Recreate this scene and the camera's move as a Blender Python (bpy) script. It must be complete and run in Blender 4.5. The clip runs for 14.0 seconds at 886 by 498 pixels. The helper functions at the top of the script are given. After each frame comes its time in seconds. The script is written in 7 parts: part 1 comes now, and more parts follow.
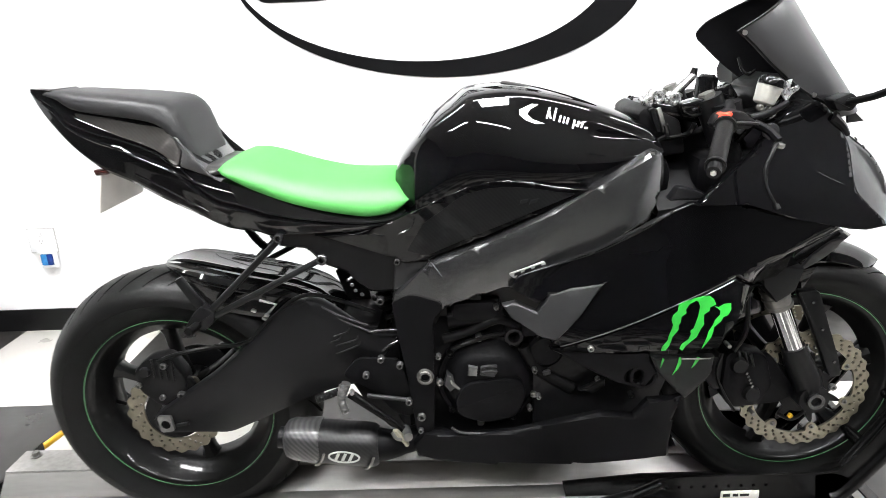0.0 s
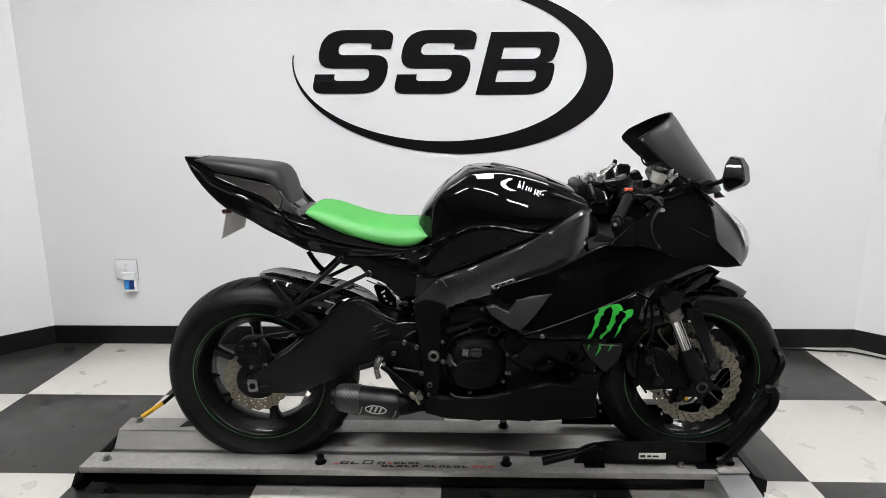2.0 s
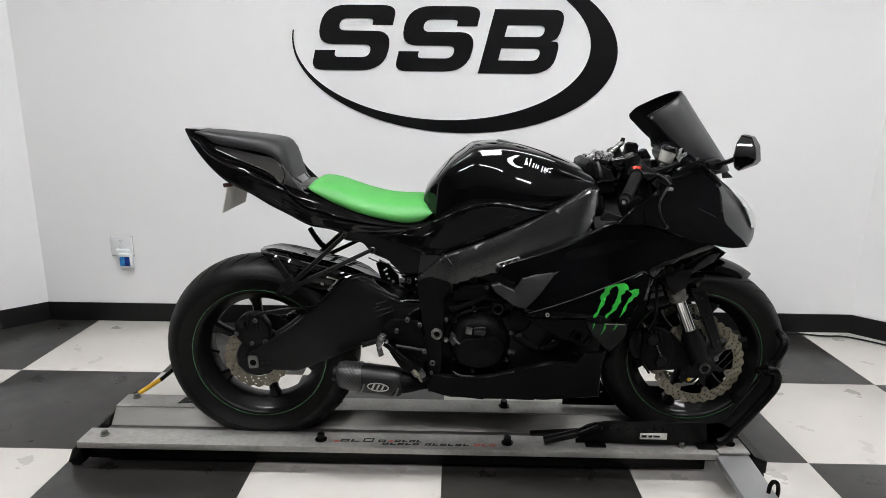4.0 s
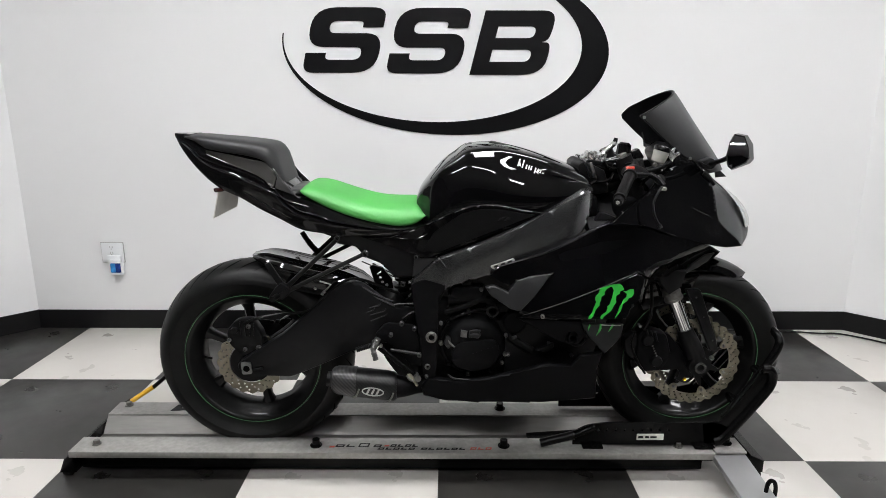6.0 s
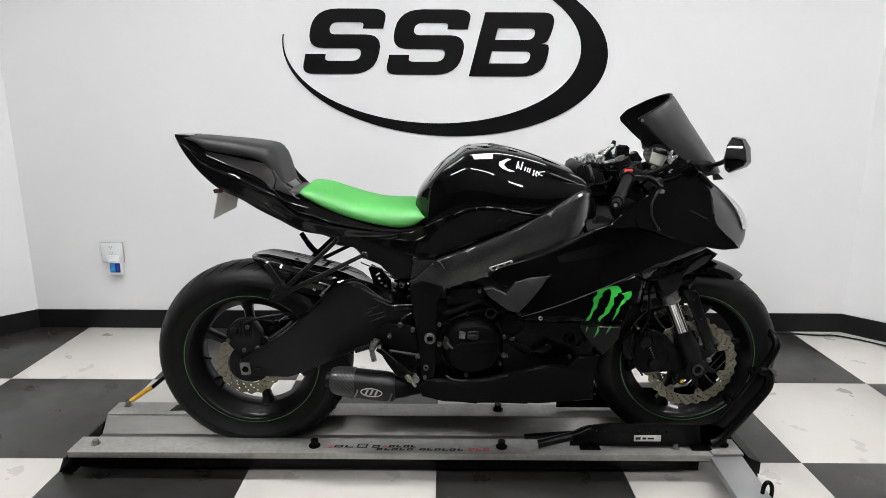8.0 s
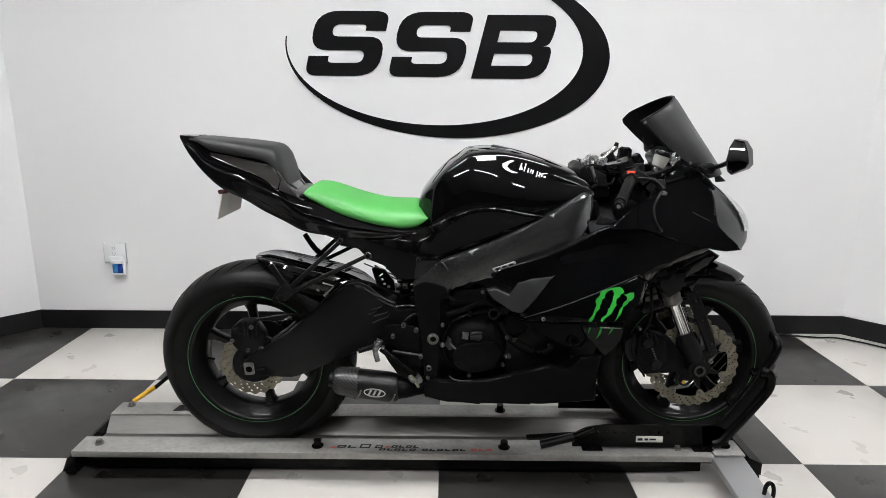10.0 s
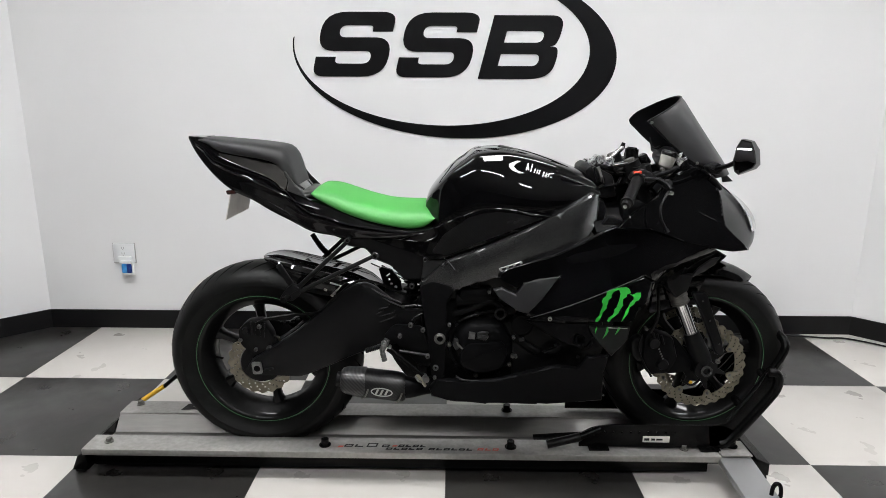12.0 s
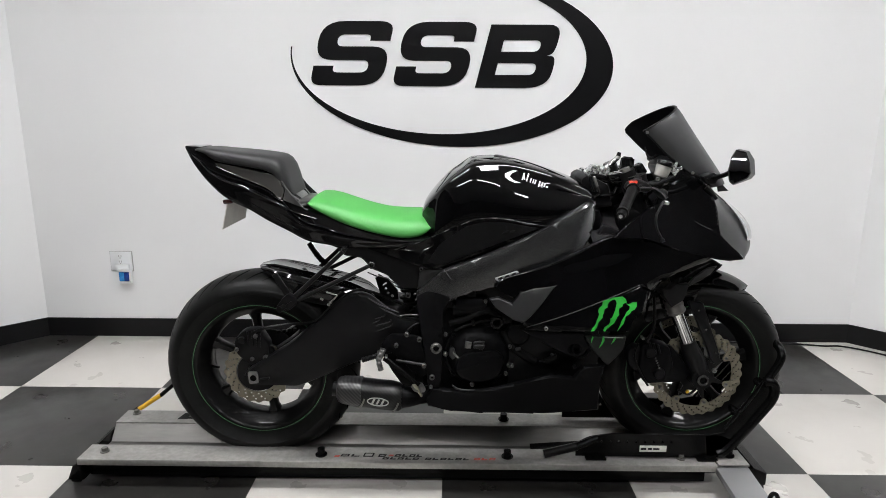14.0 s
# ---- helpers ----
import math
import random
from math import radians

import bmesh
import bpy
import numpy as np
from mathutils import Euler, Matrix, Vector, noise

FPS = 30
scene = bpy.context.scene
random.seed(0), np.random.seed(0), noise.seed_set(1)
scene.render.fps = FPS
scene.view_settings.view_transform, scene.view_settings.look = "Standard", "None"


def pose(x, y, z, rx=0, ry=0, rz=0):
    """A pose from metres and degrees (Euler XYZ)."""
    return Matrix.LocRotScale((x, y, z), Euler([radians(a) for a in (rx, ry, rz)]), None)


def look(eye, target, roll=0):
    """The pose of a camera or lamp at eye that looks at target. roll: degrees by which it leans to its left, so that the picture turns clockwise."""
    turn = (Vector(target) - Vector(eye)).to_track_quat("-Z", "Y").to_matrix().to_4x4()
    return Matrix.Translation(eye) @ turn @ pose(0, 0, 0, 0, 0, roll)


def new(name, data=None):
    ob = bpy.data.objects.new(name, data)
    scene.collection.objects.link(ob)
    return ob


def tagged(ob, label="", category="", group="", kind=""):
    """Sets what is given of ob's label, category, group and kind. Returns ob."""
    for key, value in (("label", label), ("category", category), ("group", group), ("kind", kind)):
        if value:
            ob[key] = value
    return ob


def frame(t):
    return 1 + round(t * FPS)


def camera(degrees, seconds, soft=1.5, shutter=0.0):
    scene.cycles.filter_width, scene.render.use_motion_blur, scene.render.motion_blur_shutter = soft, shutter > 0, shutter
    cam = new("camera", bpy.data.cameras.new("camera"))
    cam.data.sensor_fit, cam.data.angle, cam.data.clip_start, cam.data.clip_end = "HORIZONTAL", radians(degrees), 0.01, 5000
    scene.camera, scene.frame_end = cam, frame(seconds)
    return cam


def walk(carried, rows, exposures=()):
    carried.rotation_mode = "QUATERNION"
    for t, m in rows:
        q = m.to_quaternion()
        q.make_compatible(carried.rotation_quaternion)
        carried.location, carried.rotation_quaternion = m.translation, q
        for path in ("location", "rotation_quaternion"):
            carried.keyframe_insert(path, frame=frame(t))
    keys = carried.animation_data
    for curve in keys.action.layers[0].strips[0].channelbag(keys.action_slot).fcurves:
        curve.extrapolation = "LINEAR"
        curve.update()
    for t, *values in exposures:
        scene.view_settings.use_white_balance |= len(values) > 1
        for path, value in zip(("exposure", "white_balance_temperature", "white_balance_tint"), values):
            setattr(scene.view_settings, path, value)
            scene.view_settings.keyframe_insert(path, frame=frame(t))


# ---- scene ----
cam = camera(69.9, 14.0, soft=0.85, shutter=0.2)
PATH = [
    (0, (0.052, -1.518, 1.13), (0.01, 0.381, 0.505), -2.4),
    (0.5, (-0.024, -1.773, 1.146), (-0.088, 0.157, 0.6035), -2.95),
    (1, (-0.038, -1.943, 1.172), (0.062, -0.005, 0.652), 0.6),
    (1.5, (0.053, -2.075, 1.193), (0.05, -0.111, 0.754), -0.4),
    (2, (0.056, -2.166, 1.205), (0.006, -0.213, 0.778), -0.2),
    (2.5, (-0.004, -2.192, 1.19), (0.009, -0.245, 0.736), 1.0),
    (3, (0.006, -2.167, 1.183), (-0.011, -0.222, 0.709), 1.0),
    (5.5, (0.024, -2.143, 1.175), (0.009, -0.2, 0.701), 0.2),
    (6, (0.019, -2.139, 1.178), (0.014, -0.195, 0.71), 0.1),
    (6.5, (0.02, -2.143, 1.181), (0.015, -0.197, 0.717), 0.1),
    (7, (0.014, -2.144, 1.180), (0.017, -0.199, 0.713), 0.0),
    (7.5, (0.017, -2.142, 1.182), (0.01, -0.196, 0.721), 0.3),
    (8, (0.021, -2.145, 1.184), (0.018, -0.2, 0.716), 0.3),
    (10.5, (0.01, -2.157, 1.182), (0.005, -0.211, 0.722), 0.5),
    (11, (0.011, -2.16, 1.182), (-0.006, -0.214, 0.719), 0.7),
    (11.5, (0.01, -2.161, 1.18), (-0.005, -0.216, 0.714), 0.4),
    (12, (0.011, -2.161, 1.184), (-0.013, -0.215, 0.723), 0.3),
    (12.5, (0.008, -2.159, 1.188), (-0.013, -0.213, 0.724), 0.2),
    (13, (0.016, -2.162, 1.188), (-0.004, -0.216, 0.728), 0.1),
    (13.5, (0.019, -2.164, 1.187), (-0.006, -0.217, 0.734), 0.6),
    (14, (0.019, -2.161, 1.193), (-0.002, -0.211, 0.752), 0.3),
]
walk(cam, [(t, look(eye, target, roll)) for t, eye, target, roll in PATH],
     exposures=[(0.0, 1.18), (0.5, 1.02), (1.0, 0.69), (1.5, 0.27), (2.0, 0.03), (2.5, -0.09), (3.0, -0.12), (5.5, 0.02), (8.0, 0.03), (10.5, 0.0), (14.0, -0.03)])

# ---- world and light ----
world = bpy.data.worlds.new("world")
scene.world = world
world.use_nodes = True
world.node_tree.nodes["Background"].inputs[0].default_value = (0.8, 0.85, 0.9, 1)
world.node_tree.nodes["Background"].inputs[1].default_value = 0.02

CEILING = 2.9
LAMPS = [(x, y) for x in (-1.35, 0.55, 2.45) for y in (-0.7, -2.9)]
LAMP_POWER = 31.4
for lx, ly in LAMPS:
    data = bpy.data.lights.new("ceiling_tube", "AREA")
    data.shape, data.size, data.size_y = "RECTANGLE", 1.2, 0.2
    data.energy, data.color = LAMP_POWER * (1.54 if lx == 0.55 else 1.14 if lx < 0 else 0.47) * (1.16 if ly > -2 else 0.84), (0.985, 0.985, 1.0)
    lamp = new("ceiling_tube", data)
    lamp.matrix_world = pose(lx, ly, CEILING - 0.02)


# ---- materials ----
def material(name, color, rough=0.5, metal=0.0, coat=0.0, coat_rough=0.03, bump=0.0, bump_scale=200.0, vary=0.0, vary_scale=6.0,
             rough_vary=0.0, spec=0.5, grain=0.0, grain_scale=90.0, stretch=(1, 1, 1)):
    m = bpy.data.materials.new(name)
    m.use_nodes = True
    n, l = m.node_tree.nodes, m.node_tree.links
    b = n["Principled BSDF"]
    b.inputs["Base Color"].default_value = (*color, 1)
    b.inputs["Roughness"].default_value = rough
    b.inputs["Metallic"].default_value = metal
    b.inputs["Specular IOR Level"].default_value = spec
    b.inputs["Coat Weight"].default_value = coat
    b.inputs["Coat Roughness"].default_value = coat_rough
    tc = n.new("ShaderNodeTexCoord")
    mp = n.new("ShaderNodeMapping")
    mp.inputs["Scale"].default_value = stretch
    l.new(tc.outputs["Object"], mp.inputs["Vector"])

    def noise_node(scale, detail=4.0):
        t = n.new("ShaderNodeTexNoise")
        t.inputs["Scale"].default_value, t.inputs["Detail"].default_value = scale, detail
        l.new(mp.outputs["Vector"], t.inputs["Vector"])
        return t
    last = None
    for amount, scale in ((vary, vary_scale), (grain, grain_scale)):
        if amount:
            t = noise_node(scale)
            r = n.new("ShaderNodeMapRange")
            r.inputs["From Min"].default_value, r.inputs["From Max"].default_value = 0.3, 0.7
            r.inputs["To Min"].default_value, r.inputs["To Max"].default_value = 1 - amount, 1 + amount
            l.new(t.outputs["Fac"], r.inputs["Value"])
            mix = n.new("ShaderNodeVectorMath")
            mix.operation = "SCALE"
            if last is None:
                mix.inputs[0].default_value = color
            else:
                l.new(last, mix.inputs[0])
            l.new(r.outputs["Result"], mix.inputs["Scale"])
            last = mix.outputs["Vector"]
    if last is not None:
        l.new(last, b.inputs["Base Color"])
    if rough_vary:
        t = noise_node(vary_scale * 2.3)
        r = n.new("ShaderNodeMapRange")
        r.inputs["From Min"].default_value, r.inputs["From Max"].default_value = 0.3, 0.7
        r.inputs["To Min"].default_value, r.inputs["To Max"].default_value = max(0, rough - rough_vary), rough + rough_vary
        l.new(t.outputs["Fac"], r.inputs["Value"])
        l.new(r.outputs["Result"], b.inputs["Roughness"])
    if bump:
        t = noise_node(bump_scale, 3.0)
        u = n.new("ShaderNodeBump")
        u.inputs["Strength"].default_value, u.inputs["Distance"].default_value = bump, 0.001
        l.new(t.outputs["Fac"], u.inputs["Height"])
        l.new(u.outputs["Normal"], b.inputs["Normal"])
    return m


def tile_material(name, color, stain, stain_amount):
    """Vinyl tile: marbled chips, grey scuffs and a dull wax; each tile a little different."""
    m = material(name, color, 0.34, rough_vary=0.1, vary_scale=3.0, bump=0.12, bump_scale=55.0)
    n, l = m.node_tree.nodes, m.node_tree.links
    b = n["Principled BSDF"]
    geo, info = n.new("ShaderNodeNewGeometry"), n.new("ShaderNodeObjectInfo")
    prev = None
    for scale, lo, hi, amount in ((1.7, 0.48, 0.74, 0.5), (7.0, 0.56, 0.78, 0.5), (26.0, 0.60, 0.78, 0.5)):
        t = n.new("ShaderNodeTexNoise")
        t.inputs["Scale"].default_value, t.inputs["Detail"].default_value, t.inputs["Distortion"].default_value = scale, 6.0, 0.6
        l.new(geo.outputs["Position"], t.inputs["Vector"])
        r = n.new("ShaderNodeMapRange")
        r.inputs["From Min"].default_value, r.inputs["From Max"].default_value = lo, hi
        r.inputs["To Max"].default_value = amount * stain_amount
        l.new(t.outputs["Fac"], r.inputs["Value"])
        mix = n.new("ShaderNodeMix")
        mix.data_type = "RGBA"
        if prev is None:
            mix.inputs["A"].default_value = (*color, 1)
        else:
            l.new(prev, mix.inputs["A"])
        mix.inputs["B"].default_value = (*stain, 1)
        l.new(r.outputs["Result"], mix.inputs["Factor"])
        prev = mix.outputs["Result"]
    r = n.new("ShaderNodeMapRange")
    r.inputs["To Min"].default_value, r.inputs["To Max"].default_value = 0.93, 1.05
    l.new(info.outputs["Random"], r.inputs["Value"])
    v = n.new("ShaderNodeVectorMath")
    v.operation = "SCALE"
    l.new(prev, v.inputs[0])
    l.new(r.outputs["Result"], v.inputs["Scale"])
    l.new(v.outputs["Vector"], b.inputs["Base Color"])
    return m


def carbon_material(name, dark, light, cell, coat):
    """Twill carbon weave: diagonal tows under clear coat."""
    m = material(name, dark, 0.42, coat=coat, spec=0.3)
    n, l = m.node_tree.nodes, m.node_tree.links
    b = n["Principled BSDF"]
    tc = n.new("ShaderNodeTexCoord")
    mp = n.new("ShaderNodeMapping")
    mp.inputs["Rotation"].default_value = (0, radians(45), 0)
    l.new(tc.outputs["Object"], mp.inputs["Vector"])
    ch = n.new("ShaderNodeTexWave")
    ch.wave_type, ch.bands_direction, ch.wave_profile = "BANDS", "X", "TRI"
    ch.inputs["Scale"].default_value, ch.inputs["Distortion"].default_value = 0.314 / cell, 0.15
    ch.inputs["Detail"].default_value = 1.0
    l.new(mp.outputs["Vector"], ch.inputs["Vector"])
    mix = n.new("ShaderNodeMix")
    mix.data_type = "RGBA"
    mix.inputs["A"].default_value, mix.inputs["B"].default_value = (*dark, 1), (*light, 1)
    l.new(ch.outputs["Fac"], mix.inputs["Factor"])
    l.new(mix.outputs["Result"], b.inputs["Base Color"])
    return m


M_WALL = material("wall_paint", (0.80, 0.80, 0.80), 0.6, vary=0.015, vary_scale=1.2, bump=0.25, bump_scale=140)
M_UNSEEN_WALL = material("unseen_wall_charcoal", (0.03, 0.03, 0.031), 0.7, vary=0.05, bump=0.2, bump_scale=120)
M_CEIL = material("ceiling_paint", (0.62, 0.62, 0.61), 0.8, vary=0.03, bump=0.3, bump_scale=80)
M_BASE = material("baseboard_rubber", (0.005, 0.005, 0.0054), 0.42, spec=0.22, vary=0.2, vary_scale=5, rough_vary=0.08)
M_SUBFLOOR = material("tile_joint", (0.05, 0.045, 0.04), 0.9)
M_WHITE_TILE = tile_material("white_vinyl", (0.52, 0.50, 0.468), (0.38, 0.355, 0.315), 0.26)
M_BLACK_TILE = tile_material("black_vinyl", (0.0195, 0.0184, 0.0172), (0.046, 0.042, 0.038), 0.6)
M_VINYL = material("black_vinyl_film", (0.003, 0.003, 0.0034), 0.40, vary=0.15, vary_scale=4, spec=0.12)
M_GLOSS = material("gloss_black_paint", (0.0016, 0.0016, 0.0018), 0.15, coat=1.0, coat_rough=0.02, rough_vary=0.03, spec=0.0)
M_GLOSS.node_tree.nodes["Principled BSDF"].inputs["Coat IOR"].default_value = 1.42
M_SATIN = material("satin_black_plastic", (0.0047, 0.0047, 0.0050), 0.33, spec=0.16, vary=0.2, vary_scale=9, rough_vary=0.05, bump=0.12, bump_scale=420)
M_MATTE = material("matte_black_metal", (0.0045, 0.0045, 0.0047), 0.36, spec=0.14, vary=0.25, vary_scale=12, rough_vary=0.06, bump=0.12, bump_scale=300)
M_FRAME = material("dark_satin_alloy", (0.082, 0.082, 0.0835), 0.27, metal=0.9, spec=0.4, vary=0.12, vary_scale=8, bump=0.15, bump_scale=500)
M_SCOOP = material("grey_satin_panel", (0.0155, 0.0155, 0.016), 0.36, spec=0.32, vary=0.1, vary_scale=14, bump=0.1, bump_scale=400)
M_RUBBER = material("tyre_rubber", (0.0042, 0.0042, 0.0041), 0.42, spec=0.14, vary=0.3, vary_scale=14, rough_vary=0.06, bump=0.2, bump_scale=260)
M_GRIP = material("grip_rubber", (0.0028, 0.0028, 0.0028), 0.34, spec=0.14, bump=0.3, bump_scale=600)
M_HOSE = material("hose_rubber", (0.004, 0.004, 0.004), 0.5, spec=0.07, bump=0.3, bump_scale=300)
M_NOSE = material("nose_reflection_grey", (0.019, 0.019, 0.0195), 0.34, spec=0.25, vary=0.08, vary_scale=10, rough_vary=0.05)
M_PEG = material("dull_dark_alloy", (0.17, 0.17, 0.167), 0.36, metal=0.9, vary=0.25, vary_scale=60, bump=0.2, bump_scale=300)
M_RIM = material("black_wheel_paint", (0.003, 0.003, 0.003), 0.4, spec=0.12, coat=0.2, coat_rough=0.05, rough_vary=0.05)
M_GREEN = material("green_seat_vinyl", (0.022, 0.24, 0.022), 0.62, vary=0.06, vary_scale=5, bump=0.35, bump_scale=380, spec=1.0)
M_GREEN_FILM = material("green_film", (0.016, 0.26, 0.026), 0.35, coat=0.25, vary=0.08, vary_scale=25)
M_STRIPE = material("green_rim_tape", (0.055, 0.17, 0.07), 0.4, vary=0.3, vary_scale=20)
M_LEATHER = material("black_seat_leather", (0.0115, 0.0115, 0.012), 0.44, spec=0.3, vary=0.15, vary_scale=10, bump=0.5, bump_scale=330)
M_STEEL = material("brushed_disc_steel", (0.225, 0.208, 0.162), 0.38, metal=1.0, vary=0.1, vary_scale=30, bump=0.1, bump_scale=500)
M_CHROME = material("chrome", (0.75, 0.75, 0.76), 0.09, metal=1.0, rough_vary=0.03)
M_BOLT = material("zinc_bolt", (0.5, 0.49, 0.47), 0.3, metal=1.0, vary=0.15, vary_scale=60)
M_POLISH = material("polished_alloy", (0.82, 0.82, 0.82), 0.28, metal=0.9, vary=0.12, vary_scale=50, rough_vary=0.08)
M_BRONZE = material("dull_brass", (0.34, 0.325, 0.25), 0.4, metal=0.8, vary=0.2, vary_scale=50)
M_GROOVE = material("groove_black", (0.002, 0.002, 0.002), 0.95, spec=0.05)
M_ALU = material("brushed_aluminium", (0.37, 0.365, 0.36), 0.3, metal=0.92, vary=0.1, vary_scale=5, rough_vary=0.1, grain=0.06,
                 grain_scale=60, stretch=(0.15, 1, 1), bump=0.12, bump_scale=160)
M_ALU_DULL = material("worn_aluminium", (0.27, 0.262, 0.25), 0.5, metal=0.55, vary=0.22, vary_scale=7, rough_vary=0.12, grain=0.12,
                      grain_scale=70, bump=0.2, bump_scale=120)
M_TRAY = material("dull_tray_aluminium", (0.235, 0.228, 0.218), 0.50, metal=0.85, vary=0.18, vary_scale=5, rough_vary=0.12, grain=0.10,
                  grain_scale=60, stretch=(0.15, 1, 1), bump=0.15, bump_scale=160)
M_SILVER = material("silver_paint", (0.23, 0.23, 0.234), 0.4, metal=0.3, vary=0.05, vary_scale=8)
M_POWDER = material("black_powder_coat", (0.0022, 0.0022, 0.0022), 0.22, spec=0.10, bump=0.3, bump_scale=420, vary=0.2)
M_SMOKE = material("smoked_acrylic", (0.0135, 0.0135, 0.0143), 0.48, coat=0.25, coat_rough=0.22, rough_vary=0.04)
M_CARBON = carbon_material("carbon_weave", (0.003, 0.003, 0.0035), (0.034, 0.034, 0.034), 0.008, 0.25)
M_CARBON_GREY = carbon_material("carbon_weave_grey", (0.028, 0.0265, 0.0245), (0.036, 0.034, 0.032), 0.006, 0.7)
M_CARBON_FINE = carbon_material("carbon_weave_fine", (0.0022, 0.0022, 0.0025), (0.009, 0.009, 0.009), 0.007, 0.02)
M_SEAL = material("dull_grey_alloy", (0.17, 0.167, 0.155), 0.45, metal=0.8, vary=0.2, vary_scale=50)
M_CARBON_DARK = carbon_material("carbon_weave_dark", (0.0022, 0.0022, 0.0024), (0.0060, 0.0060, 0.0060), 0.006, 0.3)
M_CARBON_DARK.node_tree.nodes["Principled BSDF"].inputs["Specular IOR Level"].default_value = 0.06
M_CORNER = material("dark_grey_plastic", (0.0058, 0.0058, 0.006), 0.45, spec=0.2, vary=0.15, vary_scale=15, bump=0.1, bump_scale=400)
M_BELLY = material("smooth_black_plastic", (0.0029, 0.0029, 0.0032), 0.4, spec=0.06, vary=0.2, vary_scale=6, bump=0.1, bump_scale=300)
M_TAIL = material("gloss_black_tail_paint", (0.004, 0.004, 0.0042), 0.15, coat=1.0, coat_rough=0.03, spec=0.05, vary=0.1)
M_TAIL.node_tree.nodes["Principled BSDF"].inputs["Coat IOR"].default_value = 1.38
M_TAIL_GREY = material("tail_panel_grey", (0.026, 0.0255, 0.025), 0.34, spec=0.3, vary=0.25, vary_scale=14, rough_vary=0.06)
M_LENS = material("headlight_lens", (0.26, 0.265, 0.27), 0.12, coat=1.0, vary=0.25, vary_scale=30)
M_PLASTIC_W = material("white_plastic", (0.74, 0.75, 0.76), 0.35, vary=0.04)
M_RESERVOIR = material("milky_plastic", (0.30, 0.295, 0.27), 0.35, vary=0.08, vary_scale=30)
M_BLUE = material("blue_liquid", (0.03, 0.20, 0.48), 0.15, coat=0.5, vary=0.3, vary_scale=40)
M_BLUE_SHADED = material("shaded_blue_liquid", (0.008, 0.035, 0.20), 0.15, coat=0.5, vary=0.3, vary_scale=60)
M_RED = material("red_plastic", (0.60, 0.05, 0.025), 0.4)
M_YELLOW = material("yellow_rubber", (0.72, 0.42, 0.02), 0.5, vary=0.12, vary_scale=30)
M_PLATE = material("dirty_white_card", (0.62, 0.595, 0.55), 0.55, vary=0.1, vary_scale=20)
M_WHITE_FILM = material("white_film", (0.80, 0.80, 0.80), 0.35)
M_GREY_FILM = material("grey_film", (0.40, 0.40, 0.38), 0.4, metal=0.4)
M_RED_FILM = material("red_film", (0.45, 0.06, 0.04), 0.4)
M_TUBE = material("lit_tube", (0.9, 0.9, 0.9), 0.4)
M_TUBE.node_tree.nodes["Principled BSDF"].inputs["Emission Color"].default_value = (0.985, 0.985, 1.0, 1)
M_TUBE.node_tree.nodes["Principled BSDF"].inputs["Emission Strength"].default_value = 51.0
M_DARK_GLASS = material("dark_mirror_glass", (0.20, 0.20, 0.215), 0.04, metal=1.0)


# ---- shaping helpers ----
def thing(name, at, label, category, group="", kind=""):
    ob = new(name)
    ob.location = at
    ob.empty_display_size = 0.1
    return tagged(ob, label, category, group, kind)


def root_of(ob):
    while ob.parent:
        ob = ob.parent
    return ob


def mesh_of(name, bm, mat, sharp=38, shift=None):
    if shift is not None:
        bmesh.ops.translate(bm, vec=-Vector(shift), verts=bm.verts)
    bmesh.ops.recalc_face_normals(bm, faces=bm.faces)
    me = bpy.data.meshes.new(name)
    bm.to_mesh(me)
    bm.free()
    me.materials.append(mat)
    me.polygons.foreach_set("use_smooth", [True] * len(me.polygons))
    me.set_sharp_from_angle(angle=radians(sharp))
    return me


def part(name, bm, mat, parent, label="", sharp=38):
    """One mesh, in world coordinates, under a thing or a part."""
    ob = new(name, mesh_of(name, bm, mat, sharp, root_of(parent).location))
    ob.parent = parent
    if label:
        ob["label"] = label
    return ob


def solid(name, bm, mat, label="", category="", group="", kind="", sharp=38):
    return tagged(new(name, mesh_of(name, bm, mat, sharp)), label, category, group, kind)


def box(bm, c, size, bevel=0.0, turn=None):
    r = bmesh.ops.create_cube(bm, size=1)
    m = Matrix.Translation(c) @ (turn.to_4x4() if turn else Matrix()) @ Matrix.Diagonal((*size, 1))
    bmesh.ops.transform(bm, matrix=m, verts=r["verts"])
    if bevel:
        edges = list({e for v in r["verts"] for e in v.link_edges})
        bmesh.ops.bevel(bm, geom=edges, offset=bevel, segments=2, profile=0.5, affect="EDGES")
    return bm


def rod(bm, a, b, r0, r1=None, seg=16):
    a, b = Vector(a), Vector(b)
    turn = (b - a).to_track_quat("Z", "Y").to_matrix().to_4x4()
    m = Matrix.Translation((a + b) / 2) @ turn
    bmesh.ops.create_cone(bm, cap_ends=True, segments=seg, radius1=r0, radius2=r0 if r1 is None else r1, depth=(b - a).length, matrix=m)
    return bm


def spline(pts, n=8):
    """Catmull-Rom through the points."""
    p = [Vector(q) for q in pts]
    p = [2 * p[0] - p[1]] + p + [2 * p[-1] - p[-2]]
    out = []
    for i in range(1, len(p) - 2):
        for k in range(n):
            t = k / n
            a, b, c, d = p[i - 1], p[i], p[i + 1], p[i + 2]
            out.append(0.5 * ((2 * b) + (c - a) * t + (2 * a - 5 * b + 4 * c - d) * t * t + (3 * b - a - 3 * c + d) * t ** 3))
    return out + [p[-2]]


